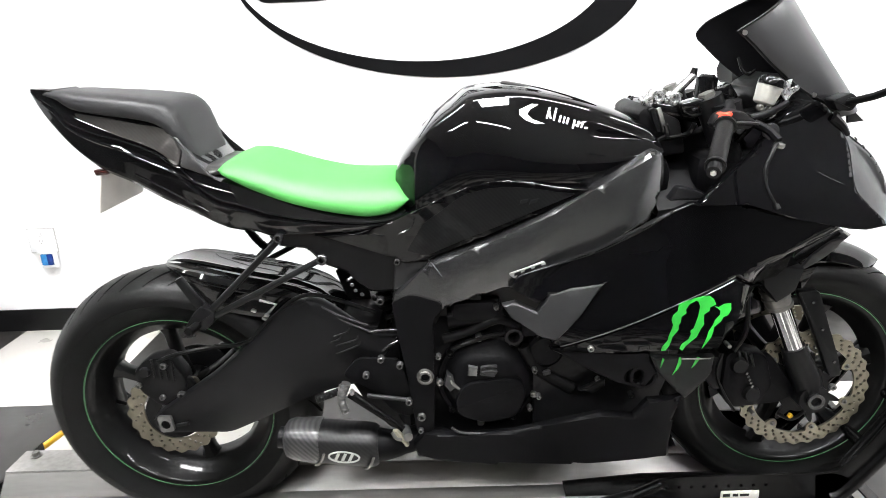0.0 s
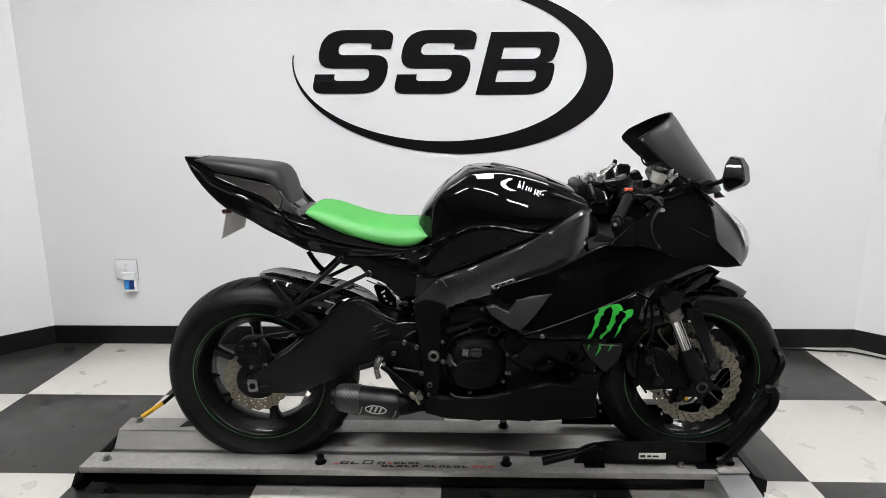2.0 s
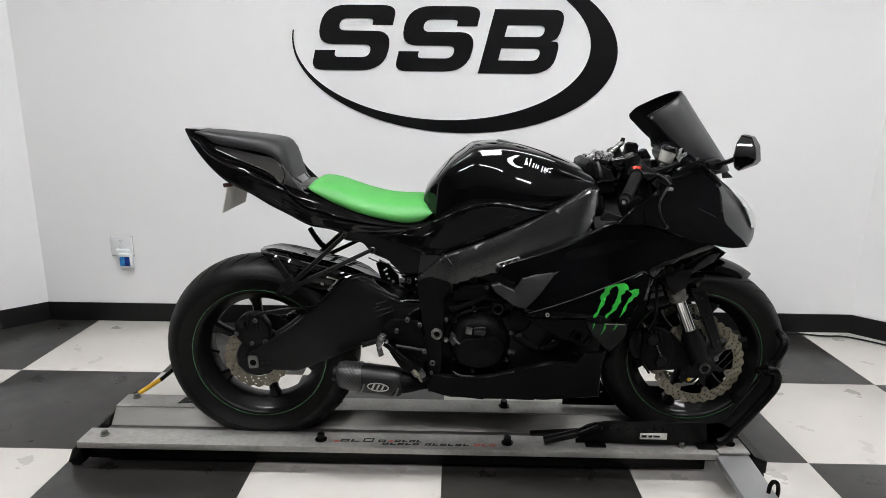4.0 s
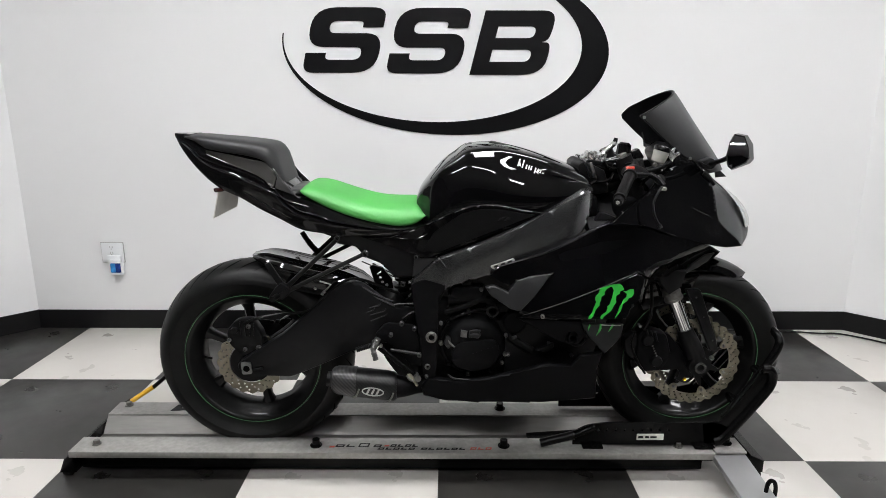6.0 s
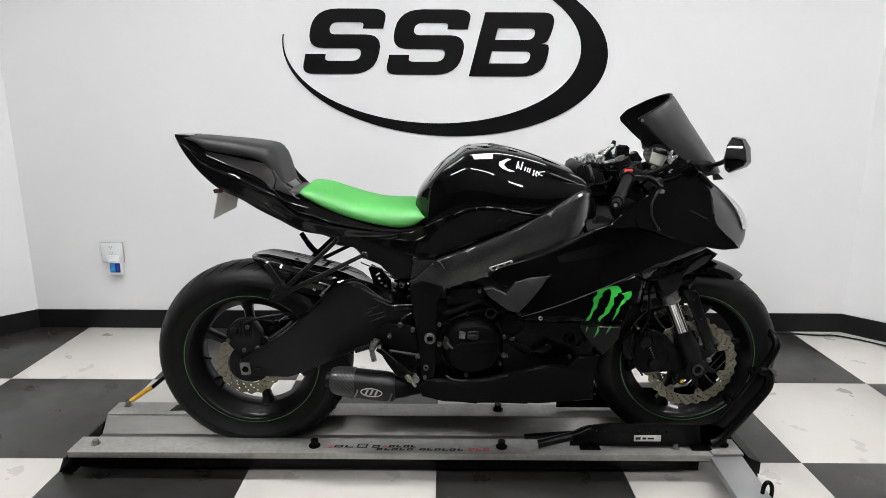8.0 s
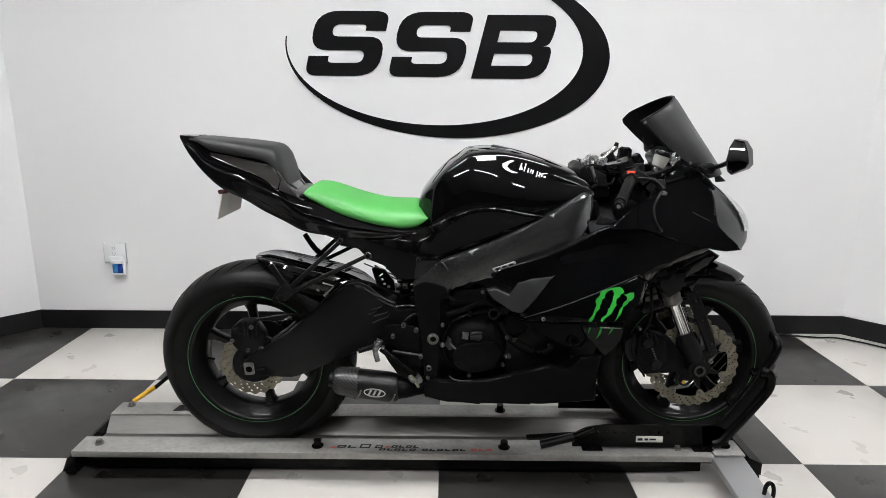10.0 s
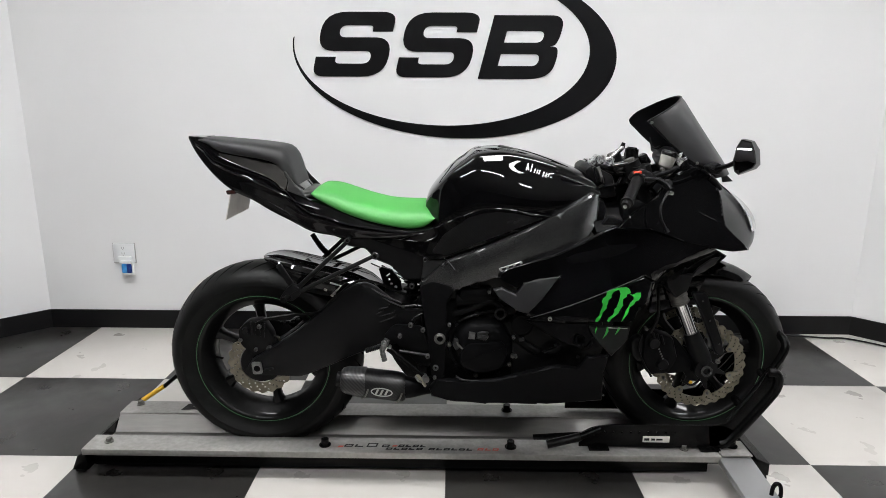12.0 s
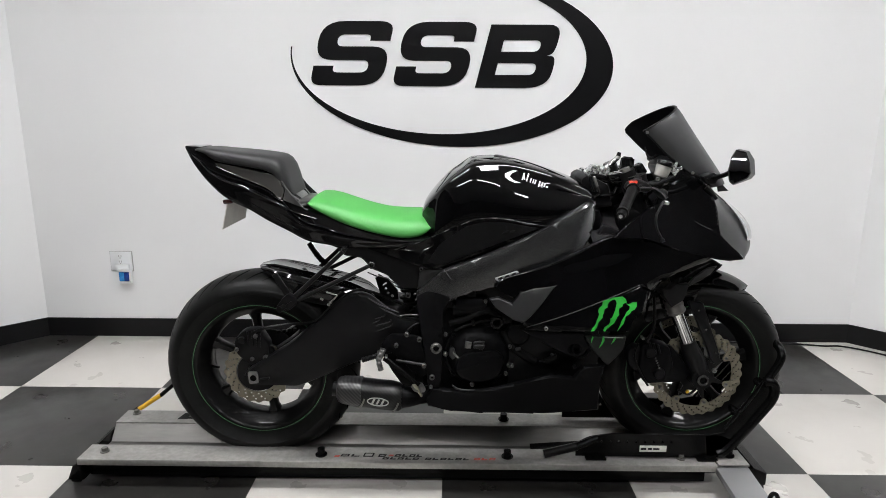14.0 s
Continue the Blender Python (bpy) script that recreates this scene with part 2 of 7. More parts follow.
def curve(pairs):
    """A smooth function through (x, value) pairs, in the order of x."""
    xs, vs = [p[0] for p in pairs], [p[1] for p in pairs]
    sl = [(vs[i + 1] - vs[i]) / (xs[i + 1] - xs[i]) for i in range(len(xs) - 1)]
    tan = [sl[0]] + [0 if a * b <= 0 else 2 * a * b / (a + b) for a, b in zip(sl, sl[1:])] + [sl[-1]]

    def f(x):
        if x <= xs[0]:
            return vs[0]
        if x >= xs[-1]:
            return vs[-1]
        i = max(k for k in range(len(xs) - 1) if xs[k] <= x)
        h = xs[i + 1] - xs[i]
        t = (x - xs[i]) / h
        return (vs[i] * (1 + 2 * t) * (1 - t) ** 2 + tan[i] * h * t * (1 - t) ** 2
                + vs[i + 1] * t * t * (3 - 2 * t) + tan[i + 1] * h * t * t * (t - 1))
    return f


def pipe(bm, pts, r, seg=10, n=6, smooth=True):
    """A round bar bent along the points."""
    path = spline(pts, n) if smooth else [Vector(p) for p in pts]
    rings, up = [], Vector((0.13, 0.31, 0.94)).normalized()
    for i, p in enumerate(path):
        d = (path[min(i + 1, len(path) - 1)] - path[max(i - 1, 0)]).normalized()
        side = d.cross(up)
        if side.length < 1e-3:
            side = d.cross(Vector((1, 0, 0)))
        side.normalize()
        up = side.cross(d).normalized()
        rr = r(i / (len(path) - 1)) if callable(r) else r
        rings.append([bm.verts.new(p + rr * (math.cos(a) * side + math.sin(a) * up)) for a in [2 * math.pi * k / seg for k in range(seg)]])
    skin(bm, rings)
    return bm


def skin(bm, rings, caps=True, closed=True):
    """Faces between rings of vertices."""
    for a, b in zip(rings, rings[1:]):
        k = len(a)
        for i in range(k if closed else k - 1):
            j = (i + 1) % k
            bm.faces.new((a[i], a[j], b[j], b[i]))
    if caps and closed:
        bm.faces.new(rings[0][::-1])
        bm.faces.new(rings[-1])
    return bm


def loft(bm, rings, caps=True, closed=True):
    return skin(bm, [[bm.verts.new(p) for p in ring] for ring in rings], caps, closed)


def lathe(bm, profile, c, seg=64):
    """Spins (radius, offset) pairs round an axle along y at c."""
    rings = []
    for r, o in profile:
        rings.append([bm.verts.new((c[0] + r * math.cos(a), c[1] + o, c[2] + r * math.sin(a))) for a in [2 * math.pi * k / seg for k in range(seg)]])
    skin(bm, rings, caps=False)
    return bm


def rounded(poly, radii, n=6):
    """A polygon of (u, v) corners, rounded by the radius of each corner."""
    out = []
    k = len(poly)
    for i in range(k):
        p, a, b = Vector(poly[i]), Vector(poly[i - 1]), Vector(poly[(i + 1) % k])
        r = radii[i]
        if r <= 0:
            out.append(p)
            continue
        da, db = (a - p), (b - p)
        r1, r2 = min(r, da.length * 0.5), min(r, db.length * 0.5)
        q1, q2 = p + da.normalized() * r1, p + db.normalized() * r2
        for s in range(n + 1):
            t = s / n
            out.append(q1 * (1 - t) ** 2 + p * (0.55 * 2 * t * (1 - t) + 0.45 * 2 * t * (1 - t)) + q2 * t * t)
    return out


def cutout(loops, depth):
    """A flat plate in the x-y plane, filled between the loops (holes are left open), depth thick; a bmesh."""
    cu = bpy.data.curves.new("cutout", "CURVE")
    cu.dimensions, cu.fill_mode, cu.extrude = "2D", "BOTH", depth / 2
    for loop in loops:
        sp = cu.splines.new("POLY")
        sp.points.add(len(loop) - 1)
        sp.use_cyclic_u = True
        for q, p in zip(sp.points, loop):
            q.co = (p[0], p[1], 0, 1)
    tmp = bpy.data.objects.new("cutout", cu)
    scene.collection.objects.link(tmp)
    dg = bpy.context.evaluated_depsgraph_get()
    me = bpy.data.meshes.new_from_object(tmp.evaluated_get(dg))
    bm = bmesh.new()
    bm.from_mesh(me)
    bmesh.ops.remove_doubles(bm, verts=bm.verts, dist=1e-5)
    bpy.data.objects.remove(tmp)
    bpy.data.curves.remove(cu)
    bpy.data.meshes.remove(me)
    return bm


UPRIGHT = Matrix.Rotation(radians(90), 4, "X")   # lays a cutout's x-y plane into x-z, facing -y


def circle(c, r, n=16):
    return [(c[0] + r * math.cos(2 * math.pi * k / n), c[1] + r * math.sin(2 * math.pi * k / n)) for k in range(n)]


def field(knots):
    """A smooth half width over (x, z), through knots (x, z, half width)."""
    kn = np.array(knots, float)
    p, n, c = kn[:, :2], len(knots), 0.12
    a = np.zeros((n + 3, n + 3))
    a[:n, :n] = np.sqrt(((p[:, None] - p[None]) ** 2).sum(-1) + c * c)
    a[:n, n], a[:n, n + 1:], a[n, :n], a[n + 1:, :n] = 1, p, 1, p.T
    w = np.linalg.solve(a + 1e-9 * np.eye(n + 3), np.r_[kn[:, 2], 0, 0, 0])
    return lambda x, z: max(0.004, float(w[:n] @ np.sqrt(((p - [x, z]) ** 2).sum(-1) + c * c) + w[n] + w[n + 1] * x + w[n + 2] * z))


def panel(bm, outline, half, side, thick=0.006, step=0.03, edge=0.004, lift=0.0, holes=()):
    """A curved body panel: the outline (x, z) laid on the half-width surface on one side (-1: right, 1: left of the bike), with rolled edges."""
    src = cutout([list(outline), *holes], 0.0)
    flat = bmesh.new()
    keep = {}
    for f in src.faces:
        vs = []
        for v in f.verts:
            key = (round(v.co.x, 5), round(v.co.y, 5))
            if key not in keep:
                keep[key] = flat.verts.new((v.co.x, 0, v.co.y))
            vs.append(keep[key])
        if len(set(vs)) >= 3 and not flat.faces.get(vs):
            flat.faces.new(vs)
    src.free()
    done = set()
    for f in list(flat.faces):
        key = frozenset(f.verts)
        if key in done:
            flat.faces.remove(f)
        done.add(key)
    bmesh.ops.triangulate(flat, faces=flat.faces)
    bmesh.ops.recalc_face_normals(flat, faces=flat.faces)
    if edge:
        bmesh.ops.inset_region(flat, faces=flat.faces[:], thickness=edge, use_boundary=True, use_even_offset=True)
        bmesh.ops.triangulate(flat, faces=flat.faces)
    xs, zs = [v.co.x for v in flat.verts], [v.co.z for v in flat.verts]
    for lo, hi, axis in ((min(xs), max(xs), 0), (min(zs), max(zs), 2)):
        k = math.floor(lo / step) + 1
        while k * step < hi - 1e-4:
            co, no = [0, 0, 0], [0, 0, 0]
            co[axis], no[axis] = k * step, 1
            bmesh.ops.bisect_plane(flat, geom=flat.verts[:] + flat.edges[:] + flat.faces[:], dist=1e-4, plane_co=co, plane_no=no)
            k += 1
    bmesh.ops.recalc_face_normals(flat, faces=flat.faces)
    rim = [e for e in flat.edges if e.is_boundary]
    rim_v = {v for e in rim for v in e.verts}
    for v in flat.verts:
        v.co.y = BIKE_Y + side * (half(v.co.x, v.co.z) + lift - (edge if v in rim_v else 0))
    wall = bmesh.ops.extrude_edge_only(flat, edges=rim)
    for g in wall["geom"]:
        if isinstance(g, bmesh.types.BMVert):
            g.co.y -= side * thick
    me = bpy.data.meshes.new("tmp")
    flat.to_mesh(me)
    flat.free()
    bm.from_mesh(me)
    bpy.data.meshes.remove(me)
    return bm


def prism(bm, outline, y0, y1, bevel=0.0):
    """A plate: the outline (x, z) from y0 to y1."""
    a = [bm.verts.new((x, y0, z)) for x, z in outline]
    b = [bm.verts.new((x, y1, z)) for x, z in outline]
    k = len(a)
    faces = [bm.faces.new(a), bm.faces.new(b[::-1])] + [bm.faces.new((a[i], b[i], b[(i + 1) % k], a[(i + 1) % k])) for i in range(k)]
    if bevel:
        edges = list({e for f in faces[:2] for e in f.edges})
        bmesh.ops.recalc_face_normals(bm, faces=faces)
        bmesh.ops.bevel(bm, geom=edges, offset=bevel, segments=2, profile=0.5, affect="EDGES")
    return bm


def B():
    return bmesh.new()


def ledge(bm, pts, half, side, w, lift=0.0, n=6):
    """A narrow chamfered ledge along (x, z) points on a half-width surface, tapering at both ends; it leans back by about half a right angle."""
    path = spline([(x, 0, z) for x, z in pts], n)
    rows = []
    for i, p in enumerate(path):
        t = i / (len(path) - 1)
        k = w * (0.25 + 0.75 * min(1.0, 4 * t, 4 * (1 - t)))
        h = half(p.x, p.z) + lift
        rows.append([(p.x, BIKE_Y + side * (h - 0.004), p.z - k), (p.x, BIKE_Y + side * h, p.z - k * 0.5), (p.x, BIKE_Y + side * (h - k * 0.5), p.z + k * 0.12),
                     (p.x, BIKE_Y + side * (h - k * 1.1), p.z + k * 0.6), (p.x, BIKE_Y + side * (h - k * 1.1 - 0.004), p.z + k * 0.6)])
    return loft(bm, rows, caps=True, closed=True)


# ---- the room ----
WALL_Y = 0.985
CORNER = 2.09
CH = 1.6                       # length of the slanted corner walls along x
BACK_Y = -9.0
plan = [(-CORNER, WALL_Y), (CORNER, WALL_Y), (CORNER + CH, WALL_Y - CH), (CORNER + CH, BACK_Y), (-CORNER - CH, BACK_Y), (-CORNER - CH, WALL_Y - CH)]
names = ["wall_north", "wall_northeast", "wall_east", "wall_south", "wall_west", "wall_northwest"]


def wall_between(name, a, b, z0, z1, inner, outer, mat, **tags):
    """A wall from a to b with thickness, its ends mitred; inner and outer are offsets away from the room."""
    i = plan.index(a)
    pts = []
    for off in (inner, outer):
        for q in (a, b):
            j = plan.index(q)
            p, u, w = Vector(q), Vector(plan[j - 1]), Vector(plan[(j + 1) % 6])
            n1, n2 = (p - u).normalized(), (w - p).normalized()
            n1, n2 = Vector((-n1.y, n1.x)), Vector((-n2.y, n2.x))
            m = (n1 + n2).normalized()
            pts.append(p + m * (off / m.dot(n1)))
    bm = B()
    ring = [pts[0], pts[1], pts[3], pts[2]]
    loft(bm, [[(p.x, p.y, z) for p in ring] for z in (z0, z1)])
    return solid(name, bm, mat, kind="structure", **tags)


for i, nm in enumerate(names):
    a, b = plan[i], plan[(i + 1) % 6]
    # unseen walls, made dark so the gloss black mirrors a dim room
    dark = nm in ("wall_east", "wall_south", "wall_west")
    wall_between(nm, a, b, 0.0, CEILING, 0.0, 0.12, M_UNSEEN_WALL if dark else M_WALL,
                 label="plain charcoal wall out of view, added to keep reflections dark" if dark else "smooth white painted showroom wall", category="wall")
    wall_between("baseboard", a, b, 0.0, 0.098, -0.008, -0.0005, M_BASE, label="black rubber cove base along the white wall", category="baseboard")
bm = B()
box(bm, (0, (WALL_Y + BACK_Y) / 2, CEILING + 0.05), (2 * (CORNER + CH) + 0.3, WALL_Y - BACK_Y + 0.3, 0.1))
solid("ceiling", bm, M_CEIL, "plain pale grey showroom ceiling", "ceiling", kind="structure")

for lx, ly in LAMPS:
    bm = B()
    for dx, dy, sx, sy in ((0, 0.115, 1.26, 0.03), (0, -0.115, 1.26, 0.03), (0.615, 0, 0.03, 0.20), (-0.615, 0, 0.03, 0.20)):
        box(bm, (lx + dx, ly + dy, CEILING - 0.03), (sx, sy, 0.058))
    fixture = thing("ceiling_light", (lx, ly, CEILING), "white ceiling light with three lit fluorescent tubes", "ceiling light", "ceiling lights")
    part("frame", bm, M_PLASTIC_W, fixture)
    for dy in (-0.065, 0.0, 0.065):
        bm = B()
        rod(bm, (lx - 0.595, ly + dy, CEILING - 0.04), (lx + 0.595, ly + dy, CEILING - 0.04), 0.013, seg=16)
        part("tube", bm, M_TUBE, fixture, "lit white fluorescent tube")

floor_bm = B()
box(floor_bm, (0, (WALL_Y + BACK_Y) / 2, -0.055), (2 * (CORNER + CH) + 0.3, WALL_Y - BACK_Y + 0.3, 0.1))
floor = solid("floor", floor_bm, M_SUBFLOOR, "black and white chequered vinyl tile floor, slightly scuffed", "floor", kind="structure")


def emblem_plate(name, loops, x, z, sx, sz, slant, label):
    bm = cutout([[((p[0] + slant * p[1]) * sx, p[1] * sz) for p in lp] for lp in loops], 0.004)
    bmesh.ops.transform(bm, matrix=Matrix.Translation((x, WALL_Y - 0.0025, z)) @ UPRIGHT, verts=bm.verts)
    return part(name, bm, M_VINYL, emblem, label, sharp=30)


emblem = thing("wall_emblem", (0, WALL_Y, 1.4), "large black vinyl letters S S B with swoosh ring on the white wall", "wall sign")
# the three emblem shapes are the letters S, S and B
letter_s = rounded([(0, 0), (130, 0), (130, 69), (34, 69), (34, 90), (92, 90), (92, 79), (128, 79), (128, 113), (0, 113), (0, 45), (98, 45), (98, 23), (36, 23), (36, 35), (0, 35)],
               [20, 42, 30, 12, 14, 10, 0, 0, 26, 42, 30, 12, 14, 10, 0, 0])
letter_b = rounded([(0, 0), (136, 0), (136, 56), (118, 57), (131, 62), (131, 111), (0, 111)], [0, 42, 22, 0, 22, 24, 0])
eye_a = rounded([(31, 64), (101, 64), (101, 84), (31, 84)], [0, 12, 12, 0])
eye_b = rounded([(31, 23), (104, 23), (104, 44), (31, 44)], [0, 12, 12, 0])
emblem_plate("emblem_mark", [letter_s], -0.661, 1.286, 0.00267, 0.00260, 0.238, "")
emblem_plate("emblem_mark", [letter_s], -0.265, 1.284, 0.00267, 0.00260, 0.238, "")
emblem_plate("emblem_mark", [letter_b, eye_a, eye_b], 0.134, 1.278, 0.00256, 0.00260, 0.258, "")
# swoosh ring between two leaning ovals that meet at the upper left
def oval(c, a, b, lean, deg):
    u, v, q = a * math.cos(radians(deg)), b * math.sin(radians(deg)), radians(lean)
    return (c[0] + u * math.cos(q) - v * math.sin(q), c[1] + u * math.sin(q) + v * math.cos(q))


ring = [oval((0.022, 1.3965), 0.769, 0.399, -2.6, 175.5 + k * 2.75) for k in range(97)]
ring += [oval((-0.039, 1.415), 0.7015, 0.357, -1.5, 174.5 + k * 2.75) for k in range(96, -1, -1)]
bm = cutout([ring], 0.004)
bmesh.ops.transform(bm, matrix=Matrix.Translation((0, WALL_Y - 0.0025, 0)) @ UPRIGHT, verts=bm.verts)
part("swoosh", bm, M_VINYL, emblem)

# power outlet with plug-in freshener
outlet = thing("wall_outlet", (-1.665, WALL_Y, 0.40), "white wall outlet plate with grey rim", "outlet")
bm = B()
box(bm, (-1.665, WALL_Y - 0.003, 0.405), (0.116, 0.006, 0.106), 0.002)
part("rim", bm, M_GREY_FILM, outlet)
bm = B()
box(bm, (-1.665, WALL_Y - 0.006, 0.406), (0.110, 0.008, 0.100), 0.003)
part("cover_plate", bm, M_PLASTIC_W, outlet)
for z in (0.434, 0.405):
    bm = B()
    for dx in (-0.006, 0.006):
        box(bm, (-1.668 + dx, WALL_Y - 0.0105, z), (0.003, 0.002, 0.010))
    box(bm, (-1.668, WALL_Y - 0.0105, z - 0.010), (0.005, 0.002, 0.005))
    part("socket", bm, M_GREY_FILM, outlet)["kind"] = "stuff"
fresh = thing("air_freshener", (-1.652, WALL_Y - 0.03, 0.33), "white plug-in air freshener with blue liquid bottle", "air freshener")
bm = B()
box(bm, (-1.655, WALL_Y - 0.019, 0.375), (0.070, 0.018, 0.036), 0.006)
box(bm, (-1.646, WALL_Y - 0.025, 0.364), (0.060, 0.026, 0.018), 0.005)
part("body", bm, M_PLASTIC_W, fresh)
bm = B()
box(bm, (-1.6575, WALL_Y - 0.024, 0.330), (0.030, 0.024, 0.050), 0.006)
bottle = part("bottle", bm, M_BLUE, fresh, "clear bottle of blue liquid")
# a darker copy of the blue paints the bottle's shaded side
bm = B()
box(bm, (-1.634, WALL_Y - 0.024, 0.330), (0.026, 0.0245, 0.050), 0.006)
part("shaded_half", bm, M_BLUE_SHADED, bottle, "shaded half of the bottle, painted darker blue")
bm = B()
box(bm, (-1.642, WALL_Y - 0.023, 0.300), (0.062, 0.024, 0.009), 0.003)
box(bm, (-1.616, WALL_Y - 0.023, 0.330), (0.008, 0.024, 0.058), 0.003)
part("cradle", bm, M_PLASTIC_W, fresh)

# cord on the floor
bm = B()
pipe(bm, [(1.45, 0.955, 0.007), (1.62, 0.945, 0.007), (1.80, 0.932, 0.007), (1.93, 0.908, 0.007), (2.02, 0.905, 0.007), (2.12, 0.838, 0.007), (2.22, 0.735, 0.007), (2.36, 0.60, 0.005)], 0.0042, 8)
solid("power_cord", bm, M_GRIP, "black power cord lying along the wall", "cord")

# ---- the dolly ----
dolly = thing("motorcycle_dolly", (-0.1, -0.2, 0.0), "brushed aluminium motorcycle dolly on a black frame", "dolly")
RAIL_X0, RAIL_X1 = -1.152, 0.862


def rail(y0, y1, z, lip_front, lip_back):
    """A channel rail: flat top with two turned-down lips, seen in section along x."""
    t = 0.005
    sec = [(y0, z), (y1, z), (y1, z - lip_back), (y1 - t, z - lip_back), (y1 - t, z - t), (y0 + t, z - t), (y0 + t, z - lip_front), (y0, z - lip_front)]
    bm = B()
    loft(bm, [[(x, y, zz) for y, zz in sec] for x in (RAIL_X0, RAIL_X1)])
    bmesh.ops.bevel(bm, geom=[e for e in bm.edges if abs(e.verts[0].co.x - e.verts[1].co.x) > 0.5], offset=0.0018, segments=2, affect="EDGES", profile=0.5)
    return bm


part("side_rail", rail(-0.372, -0.281, 0.100, 0.021, 0.045), M_ALU_DULL, dolly)
part("side_rail", rail(-0.130, -0.040, 0.100, 0.021, 0.021), M_ALU_DULL, dolly)
bm = B()
loft(bm, [[(x, -0.1305, 0.0955), (x, -0.1305, 0.0905), (x, -0.172, 0.0490), (x, -0.176, 0.0500), (x, -0.1335, 0.0960)] for x in (RAIL_X0 + 0.002, RAIL_X1)])
part("tray_side", bm, M_TRAY, dolly, "smooth sloping aluminium tray side")
bm = B()
box(bm, ((RAIL_X0 + RAIL_X1) / 2 - 0.01, -0.2055, 0.0445), (RAIL_X1 - RAIL_X0, 0.150, 0.006), 0.001)
part("tray", bm, M_TRAY, dolly, "smooth aluminium tray floor")
for y in (-0.305, -0.10):
    bm = B()
    box(bm, (-0.15, y, 0.038), (1.99, 0.04, 0.045), 0.004)
    part("under_beam", bm, M_POWDER, dolly)
for x0, x1, ya, yb in ((-1.205, -1.153, -0.352, 0.03), (0.985, 1.030, -0.350, 0.02)):
    bm = B()
    s = 1 if x0 < 0 else -1
    rise = [(x0, 0.012 if s > 0 else 0.020), (x1, 0.012 if s > 0 else 0.020), (x1, 0.082 if s > 0 else 0.062), (x0 + (0.02 if s > 0 else 0), 0.082 if s < 0 else 0.06)]
    prism(bm, rise, ya, yb, 0.006)
    part("cross_beam", bm, M_POWDER, dolly)
for x, y in ((-1.18, -0.338), (-1.18, 0.0), (1.01, -0.34), (1.01, 0.0)):
    bm = B()
    rod(bm, (x - 0.012, y, 0.013), (x + 0.012, y, 0.013), 0.013)
    part("roller", bm, M_RUBBER, dolly)
# end plate and silver outrigger arm
bm = B()
box(bm, (0.912, -0.3265, 0.102), (0.096, 0.088, 0.006), 0.001)
part("corner_plate", bm, M_ALU_DULL, dolly)
bm = B()
a0, a1 = Vector((0.909, -0.352)), Vector((0.895, -0.612))
w = Vector((0.051, -0.003))
ringp = [a0 - w, a0 + w, a1 + w * 0.95, a1 - w * 0.95]
loft(bm, [[(p.x, p.y, z) for p in ringp] for z in (0.072, 0.094)])
bmesh.ops.bevel(bm, geom=bm.edges[:], offset=0.003, segments=2, affect="EDGES", profile=0.5)
part("outrigger_arm", bm, M_SILVER, dolly, "silver painted flat steel arm")
bm = B()
pipe(bm, [(0.928, -0.556, 0.090), (0.930, -0.557, 0.118), (0.938, -0.558, 0.130), (0.948, -0.56, 0.124), (0.952, -0.561, 0.10), (0.947, -0.561, 0.07), (0.935, -0.56, 0.064), (0.928, -0.557, 0.085)], 0.006)
part("tie_loop", bm, M_POWDER, dolly)


def hex_bolt(x, y, z, mat, name="bolt", r=0.011, h=0.012):
    bm = B()
    rod(bm, (x, y, z), (x, y, z + 0.003), r * 1.5, seg=20)
    rod(bm, (x, y, z + 0.003), (x, y, z + h), r, r * 0.94, seg=6 if mat is M_BOLT else 16)
    part(name, bm, M_SEAL if mat is M_BOLT else mat, dolly)


for x, y, mat in ((-1.087, -0.325, M_BOLT), (-0.387, -0.33, M_POWDER), (0.208, -0.33, M_POWDER), (0.76, -0.33, M_BOLT), (0.915, -0.318, M_POWDER),
                  (-1.108, -0.067, M_BOLT), (0.216, -0.083, M_POWDER), (-0.38, -0.075, M_POWDER)):
    hex_bolt(x, y, 0.1006 if x < 0.88 else 0.106, mat, "bolt" if mat is M_BOLT else "rubber_stop", 0.0095 if mat is M_BOLT else 0.0125, 0.014 if mat is M_BOLT else 0.022)
for x in (0.487, 0.839):
    bm = B()
    box(bm, (x, -0.334, 0.104), (0.065, 0.03, 0.006), 0.002)
    rod(bm, (x, -0.334, 0.107), (x, -0.334, 0.113), 0.012)
    part("clamp_plate", bm, M_POWDER, dolly)
